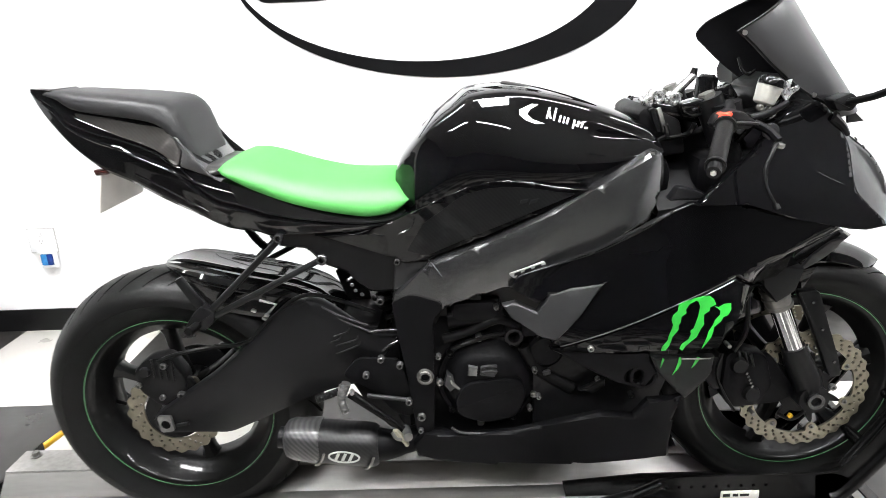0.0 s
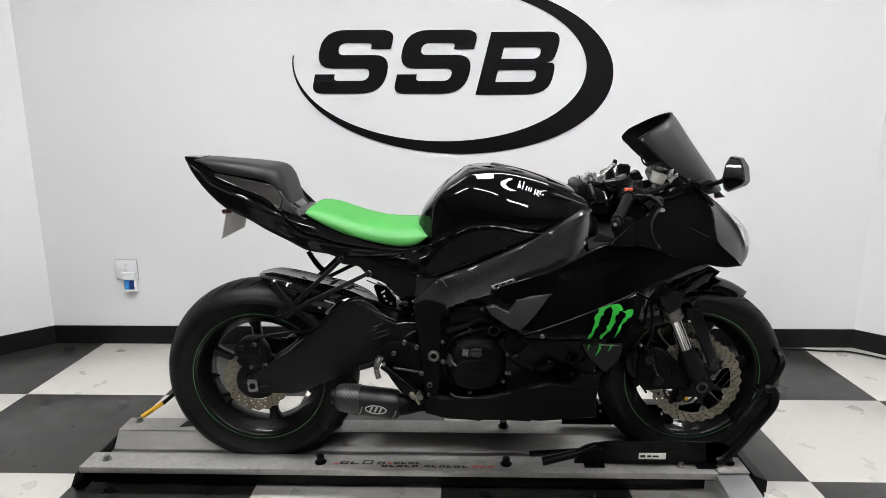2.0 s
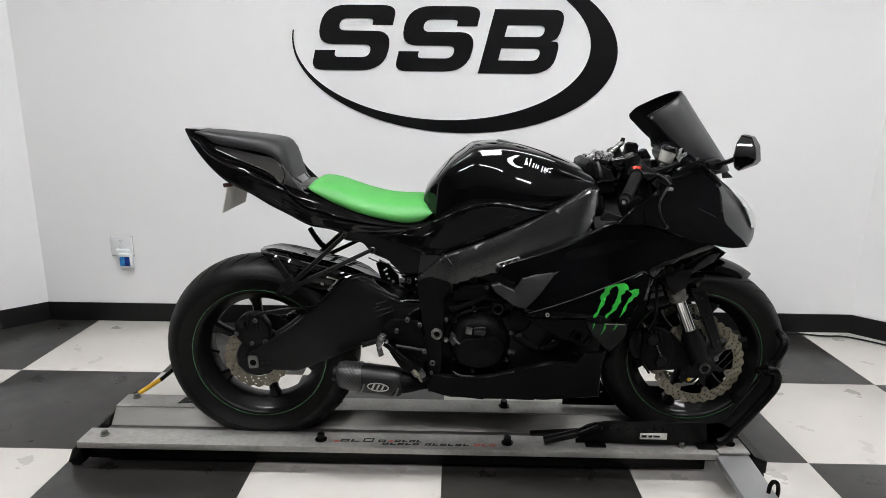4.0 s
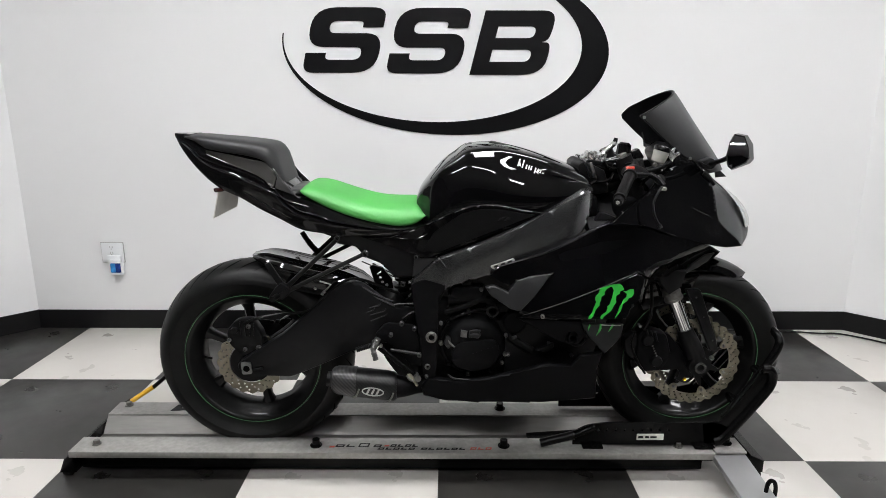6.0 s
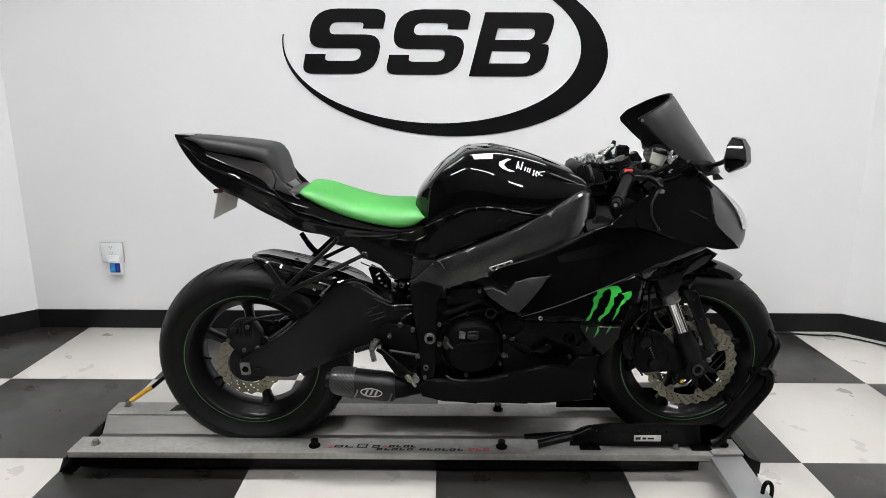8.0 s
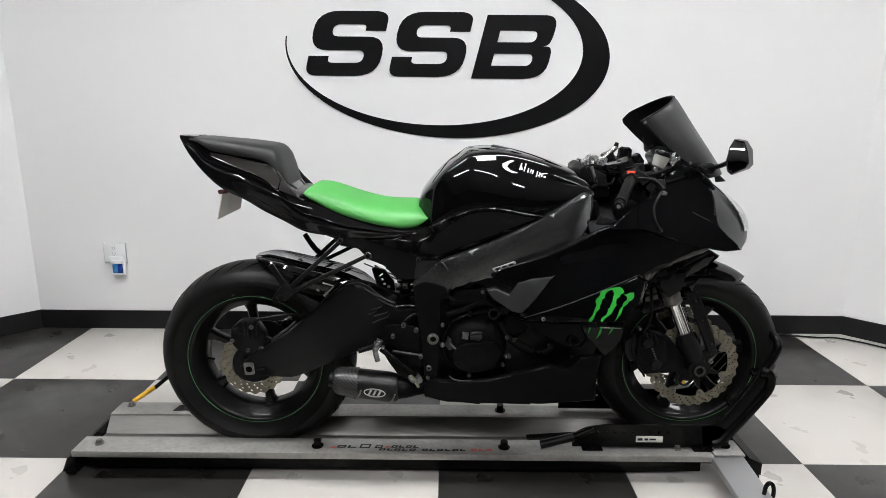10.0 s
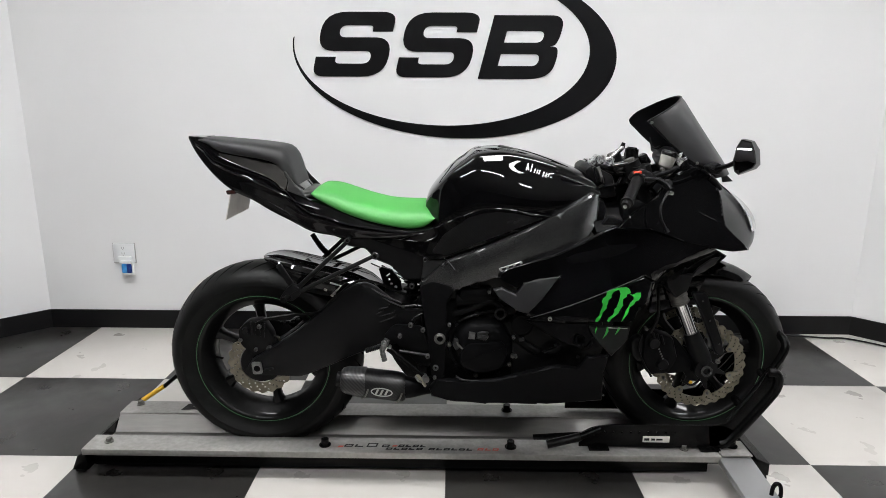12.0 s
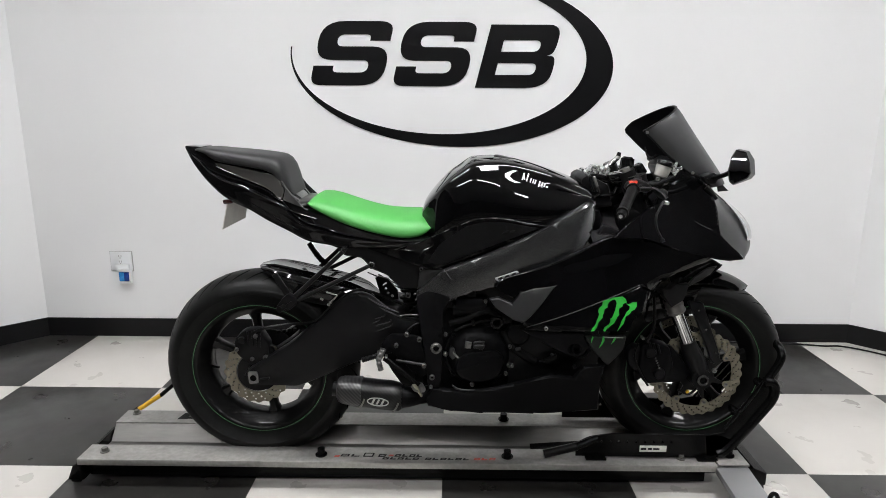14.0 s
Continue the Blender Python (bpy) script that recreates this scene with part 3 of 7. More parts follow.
# printed mark on the near rail, as plain bars
for x0, count, pitch, dy, hgt, mat in ((-0.345, 1, 0.02, -0.004, 0.008, M_RED_FILM), (-0.325, 2, 0.034, 0.002, 0.014, M_VINYL), (-0.253, 1, 0.042, 0.006, 0.022, M_VINYL), (-0.205, 1, 0.03, 0.002, 0.014, M_VINYL),
                                  (-0.172, 1, 0.018, 0.003, 0.008, M_RED_FILM), (-0.152, 4, 0.023, 0.004, 0.013, M_VINYL), (-0.19, 5, 0.024, -0.014, 0.011, M_VINYL), (-0.055, 6, 0.024, -0.014, 0.011, M_VINYL),
                                  (0.10, 3, 0.024, -0.012, 0.012, M_RED_FILM)):
    for k in range(count):
        bm = B()
        xl, w = x0 + pitch * k, pitch * 0.78
        y0, y1 = -0.334 + dy - hgt / 2, -0.334 + dy + hgt / 2
        loop = [(xl, y0), (xl + w, y0), (xl + w + 0.004, y1), (xl + 0.004, y1)]
        hole = [(xl + 0.005, y0 + 0.0035), (xl + w - 0.004, y0 + 0.0035), (xl + w - 0.001, y1 - 0.0035), (xl + 0.008, y1 - 0.0035)]
        bm = cutout([loop, hole] if k % 2 == 0 else [loop[:2] + [(xl + w + 0.001, y0 + 0.004), (xl + 0.008, y0 + 0.004), (xl + 0.010, y1), (xl + 0.004, y1)]], 0.0008)
        bmesh.ops.translate(bm, vec=(0, 0, 0.1008), verts=bm.verts)
        part("print_bar", bm, mat, dolly)
bm = cutout([[(-0.945, -0.108), (-0.935, -0.062), (-0.86, -0.058), (-0.80, -0.066), (-0.79, -0.104), (-0.83, -0.098), (-0.87, -0.110), (-0.90, -0.102)],
             [(-0.915, -0.085), (-0.905, -0.074), (-0.885, -0.078), (-0.895, -0.090)], [(-0.868, -0.084), (-0.852, -0.072), (-0.835, -0.082), (-0.848, -0.090)]], 0.0008)
bmesh.ops.translate(bm, vec=(0, 0, 0.1008), verts=bm.verts)
part("sticker", bm, M_POWDER, dolly, "worn torn dark sticker")

# ---- wheel chock on the dolly ----
chock = thing("wheel_chock", (0.75, -0.2, 0.1), "black tubular steel front wheel chock holding the tyre", "wheel chock")
for s in (-1, 1):
    y = -0.2 + s * 0.128
    side_plate = rounded([(0.425, 0.107), (0.91, 0.107), (0.925, 0.160), (0.88, 0.184), (0.53, 0.184), (0.465, 0.174), (0.425, 0.150)], [0.0, 0.01, 0.01, 0.02, 0.03, 0.02, 0.01])
    holes = [circle((0.505 + 0.0275 * k, 0.158), 0.0042, 10) for k in range(9)]
    bm = cutout([side_plate, *holes], 0.006)
    bmesh.ops.transform(bm, matrix=Matrix.Translation((0, y, 0)) @ UPRIGHT, verts=bm.verts)
    part("side_plate", bm, M_POWDER, chock)
    bm = B()
    pipe(bm, [(0.872, y, 0.118), (0.90, y, 0.132), (0.958, y, 0.207), (1.008, y, 0.278), (1.027, y, 0.312), (1.030, y, 0.342), (1.020, y, 0.362), (0.995, y, 0.366)], 0.0155)
    part("lower_tube", bm, M_POWDER, chock)
    bm = B()
    prism(bm, [(0.83, 0.180), (0.885, 0.192), (0.935, 0.255), (0.975, 0.320), (0.995, 0.366), (1.020, 0.362), (1.030, 0.342), (1.027, 0.312), (1.008, 0.275), (0.955, 0.205), (0.895, 0.120), (0.84, 0.108)], y - 0.003, y + 0.003, 0.001)
    part("riser_plate", bm, M_POWDER, chock)
bm = B()
pipe(bm, [(0.90, -0.315, 0.190), (0.96, -0.305, 0.270), (1.025, -0.298, 0.365), (1.052, -0.295, 0.415), (1.060, -0.285, 0.445), (1.056, -0.255, 0.462), (1.052, -0.2, 0.468),
          (1.056, -0.145, 0.462), (1.060, -0.115, 0.445), (1.052, -0.105, 0.415), (1.025, -0.102, 0.365), (0.96, -0.095, 0.270), (0.90, -0.085, 0.190)], 0.0125)
part("hoop", bm, M_POWDER, chock)
for z, x in ((0.225, 0.965), (0.33, 1.030)):
    bm = B()
    rod(bm, (x - 0.012, -0.312, z), (x - 0.012, -0.088, z), 0.014)
    part("cross_bar", bm, M_POWDER, chock)
bm = B()
pipe(bm, [(0.325, -0.35, 0.124), (0.39, -0.347, 0.138), (0.44, -0.34, 0.152), (0.49, -0.332, 0.170)], 0.0115)
part("lever", bm, M_POWDER, chock)
bm = B()
rod(bm, (0.320, -0.350, 0.123), (0.425, -0.343, 0.147), 0.0135)
part("lever_grip", bm, M_GRIP, chock)
bm = B()
box(bm, (0.668, -0.3335, 0.136), (0.085, 0.003, 0.021), 0.001)
lab = part("label", bm, M_PLATE, chock, "small white sticker")
bm = B()
for k, w in enumerate((0.016, 0.012, 0.02)):
    box(bm, (0.638 + k * 0.02, -0.3352, 0.136), (w, 0.001, 0.008 - 0.001 * k))
part("print_bar", bm, M_SATIN, lab)
bm = B()
prism(bm, [(0.92, 0.049), (0.92, 0.066), (0.50, 0.066), (0.30, 0.056), (0.30, 0.049)], -0.275, -0.135, 0.002)
part("base_plate", bm, M_POWDER, chock)

# yellow cord behind the dolly
cord = thing("tie_down_strap", (-1.13, 0.1, 0.05), "yellow and black tie-down strap leaning by the dolly", "strap")
bm = B()
pipe(bm, [(-1.178, 0.055, 0.045), (-1.150, 0.075, 0.061), (-1.125, 0.09, 0.076), (-1.098, 0.10, 0.092)], 0.009)
part("sleeve", bm, M_YELLOW, cord)
bm = B()
pipe(bm, [(-1.099, 0.099, 0.090), (-1.065, 0.105, 0.118), (-1.04, 0.11, 0.140), (-0.97, 0.11, 0.20), (-0.88, 0.08, 0.15), (-0.80, -0.02, 0.11)], 0.008)
part("band", bm, M_GRIP, cord)

# ---- the motorcycle ----
BIKE_Y = -0.2
REAR, FRONT = (-0.588, 0.365), (0.804, 0.369)
bike = thing("motorcycle", (0.1, BIKE_Y, 0.052), "gloss black sport motorcycle with bright green rider seat on the dolly", "motorcycle")


def near(h):
    return BIKE_Y - h


# wheels
def make_wheel(name, c, R, tyre_w, rim_w, spokes, first):
    cx, cz = c
    ctr = (cx, BIKE_Y, cz)
    hw, tw = rim_w / 2, tyre_w / 2
    bm = B()
    prof = [(0.212, -hw), (0.217, -hw), (0.219, -hw + 0.004), (0.217, -hw + 0.008), (0.202, -hw + 0.014), (0.186, -hw + 0.035),
            (0.180, 0), (0.186, hw - 0.035), (0.202, hw - 0.014), (0.217, hw - 0.008), (0.219, hw - 0.004), (0.217, hw), (0.212, hw),
            (0.202, hw - 0.006), (0.196, hw - 0.02), (0.176, hw - 0.04), (0.172, 0), (0.176, -hw + 0.04), (0.196, -hw + 0.02), (0.202, -hw + 0.006), (0.212, -hw)]
    lathe(bm, prof, ctr, 72)
    bmesh.ops.remove_doubles(bm, verts=bm.verts, dist=1e-5)
    wheel = part(name, bm, M_RIM, bike, "black alloy wheel with thin green rim tape")
    bm = B()
    lathe(bm, [(0.022, -0.055), (0.038, -0.055), (0.042, -0.05), (0.046, -0.02), (0.046, 0.02), (0.042, 0.05), (0.038, 0.055), (0.022, 0.055), (0.022, -0.055)], ctr, 32)
    part("hub", bm, M_RIM, wheel)
    for k in range(spokes):
        a = radians(first + 360 / spokes * k)
        d, n = Vector((math.cos(a), 0, math.sin(a))), Vector((-math.sin(a), 0, math.cos(a)))
        rings = []
        for r, wd, dp in ((0.036, 0.021, 0.026), (0.07, 0.015, 0.022), (0.12, 0.0125, 0.018), (0.155, 0.014, 0.018), (0.182, 0.024, 0.022)):
            o = Vector(ctr) + d * r
            sec = [(-1, -0.55), (-0.55, -1), (0.55, -1), (1, -0.55), (1, 0.55), (0.55, 1), (-0.55, 1), (-1, 0.55)]
            rings.append([o + n * wd * u + Vector((0, dp * v, 0)) for u, v in sec])
        bm = B()
        loft(bm, rings)
        part("spoke", bm, M_RIM, wheel)
    for s in (-1, 1):
        bm = B()
        lathe(bm, [(0.2134, s * (hw + 0.0012)), (0.2149, s * (hw + 0.0012)), (0.2149, s * (hw - 0.003)), (0.2134, s * (hw - 0.003)), (0.2134, s * (hw + 0.0012))], ctr, 96)
        part("rim_tape", bm, M_STRIPE, wheel, "thin green rim tape")
    bm = B()
    a = radians(185)
    rod(bm, (cx + 0.18 * math.cos(a), BIKE_Y - 0.01, cz + 0.18 * math.sin(a)), (cx + 0.147 * math.cos(a), BIKE_Y - 0.028, cz + 0.147 * math.sin(a)), 0.005, 0.004, 10)
    part("valve", bm, M_GRIP, wheel)
    # tyre
    prof = []
    sw = R - 0.217
    for k in range(25):
        t = -1 + 2 * k / 24
        y = tw * math.sin(t * math.pi / 2 * 0.98)
        crown = R - (1 - math.cos(t * math.pi / 2)) ** 0.9 * sw * 0.62
        prof.append((crown, y))
    prof = [(0.2175, -hw + 0.002), (0.226, -hw - 0.001), (0.238, -hw - 0.008)] + prof + [(0.238, hw + 0.008), (0.226, hw + 0.001), (0.2175, hw - 0.002)]
    bm = B()
    lathe(bm, prof, ctr, 128)
    tyre = part("tyre", bm, M_RUBBER, wheel, "black road tyre with slanted tread grooves")
    # tread grooves as thin dark slots lying in the crown
    bm = B()
    count = 34
    for k in range(count):
        for s in (-1, 1):
            pts = []
            for j in range(7):
                u = j / 6
                y = s * tw * (0.12 + 0.62 * u)
                t = math.asin(min(1, abs(y) / tw)) / (math.pi / 2)
                r = R - (1 - math.cos(t * math.pi / 2)) ** 0.9 * sw * 0.62 + 0.0006
                ang = 2 * math.pi * (k + (0.5 if s > 0 else 0)) / count + 0.20 * u ** 1.3
                pts.append((r, y, ang, 0.0042 * math.sin(math.pi * min(0.95, u + 0.08)) + 0.0008))
            row = []
            for r, y, ang, w in pts:
                row.append([bm.verts.new((cx + r * math.cos(ang + e * w / r), BIKE_Y + y, cz + r * math.sin(ang + e * w / r))) for e in (-1, 1)])
            for p, q in zip(row, row[1:]):
                bm.faces.new((p[0], p[1], q[1], q[0]))
    part("tread_groove", bm, M_GROOVE, tyre)
    return wheel


def brake_disc(wheel, c, off, r_out, r_in, waves, holes_n, lugs, phase):
    """A petal disc; where it has lugs, they reach inwards from its inner rim and hold the floating buttons."""
    loops = [[((r_out + 0.0028 * math.cos(waves * a)) * math.cos(a), (r_out + 0.0028 * math.cos(waves * a)) * math.sin(a)) for a in [2 * math.pi * k / 360 for k in range(360)]]]
    at = [radians(phase) + 2 * math.pi * k / lugs for k in range(lugs)] if lugs else []
    inner = []
    for k in range(240):
        a = 2 * math.pi * k / 240
        d = min([abs((a - q + math.pi) % (2 * math.pi) - math.pi) * r_in for q in at] + [1.0])
        r = r_in - 0.019 * (max(0.0, 1 - (d / 0.0135) ** 2) ** 0.5 if d < 0.0135 else 0.0)
        inner.append((r * math.cos(a), r * math.sin(a)))
    loops.append(inner)
    loops += [circle(((r_in - 0.008) * math.cos(q), (r_in - 0.008) * math.sin(q)), 0.0058, 14) for q in at]
    for k in range(holes_n):
        a = 2 * math.pi * k / holes_n
        for rr, da in ((0.22, 0), (0.48, 0.33), (0.74, 0.66)):
            r = r_in + (r_out - r_in) * rr
            aa = a + da * 2 * math.pi / holes_n
            loops.append(circle((r * math.cos(aa), r * math.sin(aa)), 0.0034, 8))
    bm = cutout(loops, 0.005)
    ctr = (c[0], BIKE_Y + off, c[1])
    bmesh.ops.transform(bm, matrix=Matrix.Translation(ctr) @ UPRIGHT, verts=bm.verts)
    disc = part("brake_disc", bm, M_STEEL, wheel, "drilled petal brake disc of bare steel", sharp=30)
    hub = 0.056 if lugs else r_in - 0.004
    arms = []
    for k in range(168):
        a = 2 * math.pi * k / 168
        lobe = max(0.0, math.cos(lugs * (a - radians(phase)))) ** 3 if lugs else 0.0
        r = hub + (r_in - 0.021 - hub) * lobe
        arms.append((r * math.cos(a), r * math.sin(a)))
    bm = cutout([arms, circle((0, 0), 0.03, 32)], 0.007)
    bmesh.ops.transform(bm, matrix=Matrix.Translation(ctr) @ UPRIGHT, verts=bm.verts)
    part("disc_carrier", bm, M_MATTE, disc)
    for q in at:
        bm = B()
        x, z = c[0] + (r_in - 0.008) * math.cos(q), c[1] + (r_in - 0.008) * math.sin(q)
        lathe(bm, [(0.003, -0.0045), (0.0056, -0.0045), (0.0056, 0.0045), (0.003, 0.0045), (0.003, -0.0045)], (x, BIKE_Y + off, z), 14)
        part("disc_button", bm, M_PEG, disc)


rear_wheel = make_wheel("rear_wheel", REAR, 0.315, 0.176, 0.140, 6, 38)
front_wheel = make_wheel("front_wheel", FRONT, 0.299, 0.120, 0.092, 6, 12)
brake_disc(rear_wheel, (REAR[0] + 0.002, REAR[1] + 0.004), -0.098, 0.102, 0.067, 20, 20, 0, 0)
for off in (-0.078, 0.078):
    brake_disc(front_wheel, FRONT, off, 0.1405, 0.1105, 28, 34, 7, 31)

# front fork, both legs
FORK_TOP, FORK_LOW = Vector((0.525, 0, 1.02)), Vector((0.800, 0, 0.385))
FD = (FORK_LOW - FORK_TOP).normalized()


def on_fork(z, dy=0.0):
    p = FORK_TOP + FD * ((z - FORK_TOP.z) / FD.z)
    return Vector((p.x, BIKE_Y + dy, z))


for s in (-1, 1):
    dy = s * 0.103
    bm = B()
    rod(bm, on_fork(1.01, dy), on_fork(0.60, dy), 0.026, seg=24)
    leg = part("fork_outer", bm, M_MATTE, bike)
    bm = B()
    rod(bm, on_fork(0.625, dy), on_fork(0.580, dy), 0.0262, seg=24)
    for zr in (0.621, 0.603, 0.585):
        rod(bm, on_fork(zr + 0.003, dy), on_fork(zr - 0.003, dy), 0.0282, seg=24)
    part("dust_seal", bm, M_SEAL, leg, "dull grey ringed seal collar")
    bm = B()
    rod(bm, on_fork(0.60, dy), on_fork(0.44, dy), 0.0205, seg=24)
    part("fork_slider", bm, M_CHROME, bike, "chromed fork tube")
    bm = B()
    pts = [on_fork(0.487, dy), on_fork(0.45, dy), on_fork(0.41, dy) + Vector((0.003, 0, 0)), Vector((0.805, BIKE_Y + dy, 0.371))]
    pipe(bm, pts, lambda t: 0.0235 + 0.006 * math.sin(t * 2.6), 20)
    rod(bm, (0.803, BIKE_Y + dy - 0.026, 0.371), (0.803, BIKE_Y + dy + 0.026, 0.371), 0.032, seg=24)
    foot = part("fork_foot", bm, M_MATTE, bike)
    bm = B()
    lathe(bm, [(0.009, 0), (0.018, 0), (0.0195, s * 0.004), (0.018, s * 0.009), (0.011, s * 0.009), (0.009, 0)], (0.803, BIKE_Y + dy + s * 0.026, 0.371), 24)
    part("axle_end", bm, M_FRAME, foot)
    bm = B()
    lathe(bm, [(0.003, 0.0), (0.0035, -s * -0.004), (0.0068, s * 0.004), (0.0072, -s * 0.004), (0.003, -s * 0.004)], (0.838, BIKE_Y + dy + s * 0.024, 0.400), 16)
    part("pinch_bolt", bm, M_PEG, foot)
    # brake caliper with radial mount and two pads covers
    bm = B()
    cal = rounded([(0.612, 0.478), (0.640, 0.490), (0.700, 0.472), (0.720, 0.400), (0.694, 0.352), (0.634, 0.346), (0.608, 0.385)], [0.014] * 7)
    prism(bm, [tuple(p) for p in cal], BIKE_Y + s * 0.062, BIKE_Y + s * 0.116, 0.010)
    caliper = part("brake_caliper", bm, M_BELLY, bike, "black radial brake caliper")
    bm = B()
    prism(bm, [tuple(p) for p in rounded([(0.574, 0.452), (0.598, 0.472), (0.622, 0.462), (0.622, 0.392), (0.600, 0.384), (0.578, 0.410)], [0.010] * 6)], BIKE_Y + s * 0.066, BIKE_Y + s * 0.106, 0.008)
    part("pad_bridge", bm, M_MATTE, caliper)
    for zc, xc in ((0.455, 0.640), (0.385, 0.672)):
        bm = B()
        rod(bm, (xc, BIKE_Y + s * 0.118, zc), (xc, BIKE_Y + s * 0.127, zc), 0.019, 0.015, 24)
        part("piston_cover", bm, M_SATIN, caliper)
    for k in range(3):
        bm = B()
        x0, z0 = 0.634 + 0.013 * k, 0.489 - 0.004 * k
        rod(bm, (x0, BIKE_Y + s * 0.1195, z0), (x0 + 0.010, BIKE_Y + s * 0.1215, z0 - 0.030), 0.0035, 0.0025, 8)
        part("cooling_rib", bm, M_SATIN, caliper)
    bm = B()
    prism(bm, [tuple(p) for p in rounded([(0.655, 0.482), (0.712, 0.468), (0.770, 0.395), (0.775, 0.368), (0.748, 0.350), (0.690, 0.345), (0.672, 0.40)], [0.012] * 7, 3)], BIKE_Y + s * 0.084, BIKE_Y + s * 0.102, 0.005)
    part("caliper_bracket", bm, M_BELLY, caliper)
    bm = B()
    pipe(bm, [(0.60, BIKE_Y + s * 0.122, 0.485), (0.592, BIKE_Y + s * 0.122, 0.44), (0.612, BIKE_Y + s * 0.122, 0.39), (0.640, BIKE_Y + s * 0.120, 0.345)], 0.0035, 6, 4)
    part("bleed_pipe", bm, M_GRIP, caliper)
    bm = B()
    for k in range(5):
        box(bm, (0.668 - 0.0035 * k, BIKE_Y + s * 0.1285, 0.408 + 0.0078 * k), (0.0042, 0.001, 0.0055), 0, Matrix.Rotation(radians(24), 3, "Y"))
    part("print_bar", bm, M_PEG, caliper)
    for xc, zc in ((0.614, 0.50), (0.682, 0.335)):
        bm = B()
        rod(bm, (xc, BIKE_Y + s * 0.10, zc), (xc, BIKE_Y + s * 0.122, zc), 0.0045, seg=10)
        part("bolt", bm, M_SEAL, caliper)
    # tall fork guard behind the disc
    bm = B()
    guard = rounded([(0.744, 0.615), (0.790, 0.615), (0.821, 0.535), (0.851, 0.462), (0.864, 0.416), (0.838, 0.414), (0.812, 0.475), (0.778, 0.550)], [0.010] * 8)
    prism(bm, [tuple(p) for p in guard], BIKE_Y + s * 0.092, BIKE_Y + s * 0.112, 0.004)
    stay = part("fender_stay", bm, M_SATIN, bike)
    for xb, zb in ((0.778, 0.590), (0.806, 0.528), (0.842, 0.452)):
        bm = B()
        rod(bm, (xb, BIKE_Y + s * 0.110, zb), (xb, BIKE_Y + s * 0.1145, zb), 0.0036, 0.003, 10)
        part("bolt", bm, M_FRAME, stay)
for s in (-1, 1):
    bm = B()
    pipe(bm, [(0.632, BIKE_Y + s * 0.11, 0.655), (0.637, BIKE_Y + s * 0.125, 0.62), (0.64, BIKE_Y + s * 0.13, 0.54), (0.625, BIKE_Y + s * 0.12, 0.49)], 0.005, 8)
    part("brake_hose", bm, M_GRIP, bike)
bm = B()
pipe(bm, [(0.79, near(0.1), 0.44), (0.80, near(0.115), 0.36), (0.775, near(0.112), 0.315), (0.74, near(0.105), 0.325)], 0.004, 8)
part("sensor_wire", bm, M_GRIP, bike)
bm = B()
box(bm, (0.768, near(0.108), 0.318), (0.009, 0.010, 0.016), 0.003, Matrix.Rotation(radians(25), 3, "Y"))
part("yellow_tag", bm, M_YELLOW, bike, "small yellow wire tag")

# front fender
bm = B()
rings = []
for k in range(19):
    a = radians(58 + 80 * (k / 18) ** 1.15)
    R1 = 0.317 + 0.012 * math.sin(math.pi * k / 18)
    wv = 0.004 + 0.064 * min(1, k / 8) ** 0.55
    ring_p = []
    for j in range(9):
        v = -1 + j / 4
        r = R1 - 0.035 * abs(v) ** 2.4
        ring_p.append((FRONT[0] + r * math.cos(a), BIKE_Y + wv * v, FRONT[1] + r * math.sin(a)))
    inner = [(FRONT[0] + (Vector((p[0] - FRONT[0], p[2] - FRONT[1])).length - 0.004) * math.cos(a), p[1] * 1.0, FRONT[1] + (Vector((p[0] - FRONT[0], p[2] - FRONT[1])).length - 0.004) * math.sin(a)) for p in ring_p]
    rings.append(ring_p + inner[::-1])
loft(bm, rings)
part("front_fender", bm, M_GLOSS, bike, "gloss black front fender")
for s in (-1, 1):
    bm = B()
    prism(bm, [(0.60, 0.60), (0.68, 0.64), (0.80, 0.655), (0.775, 0.60), (0.70, 0.555), (0.635, 0.535)], BIKE_Y + s * 0.066, BIKE_Y + s * 0.073, 0.002)
    part("fender_side", bm, M_GLOSS, bike)

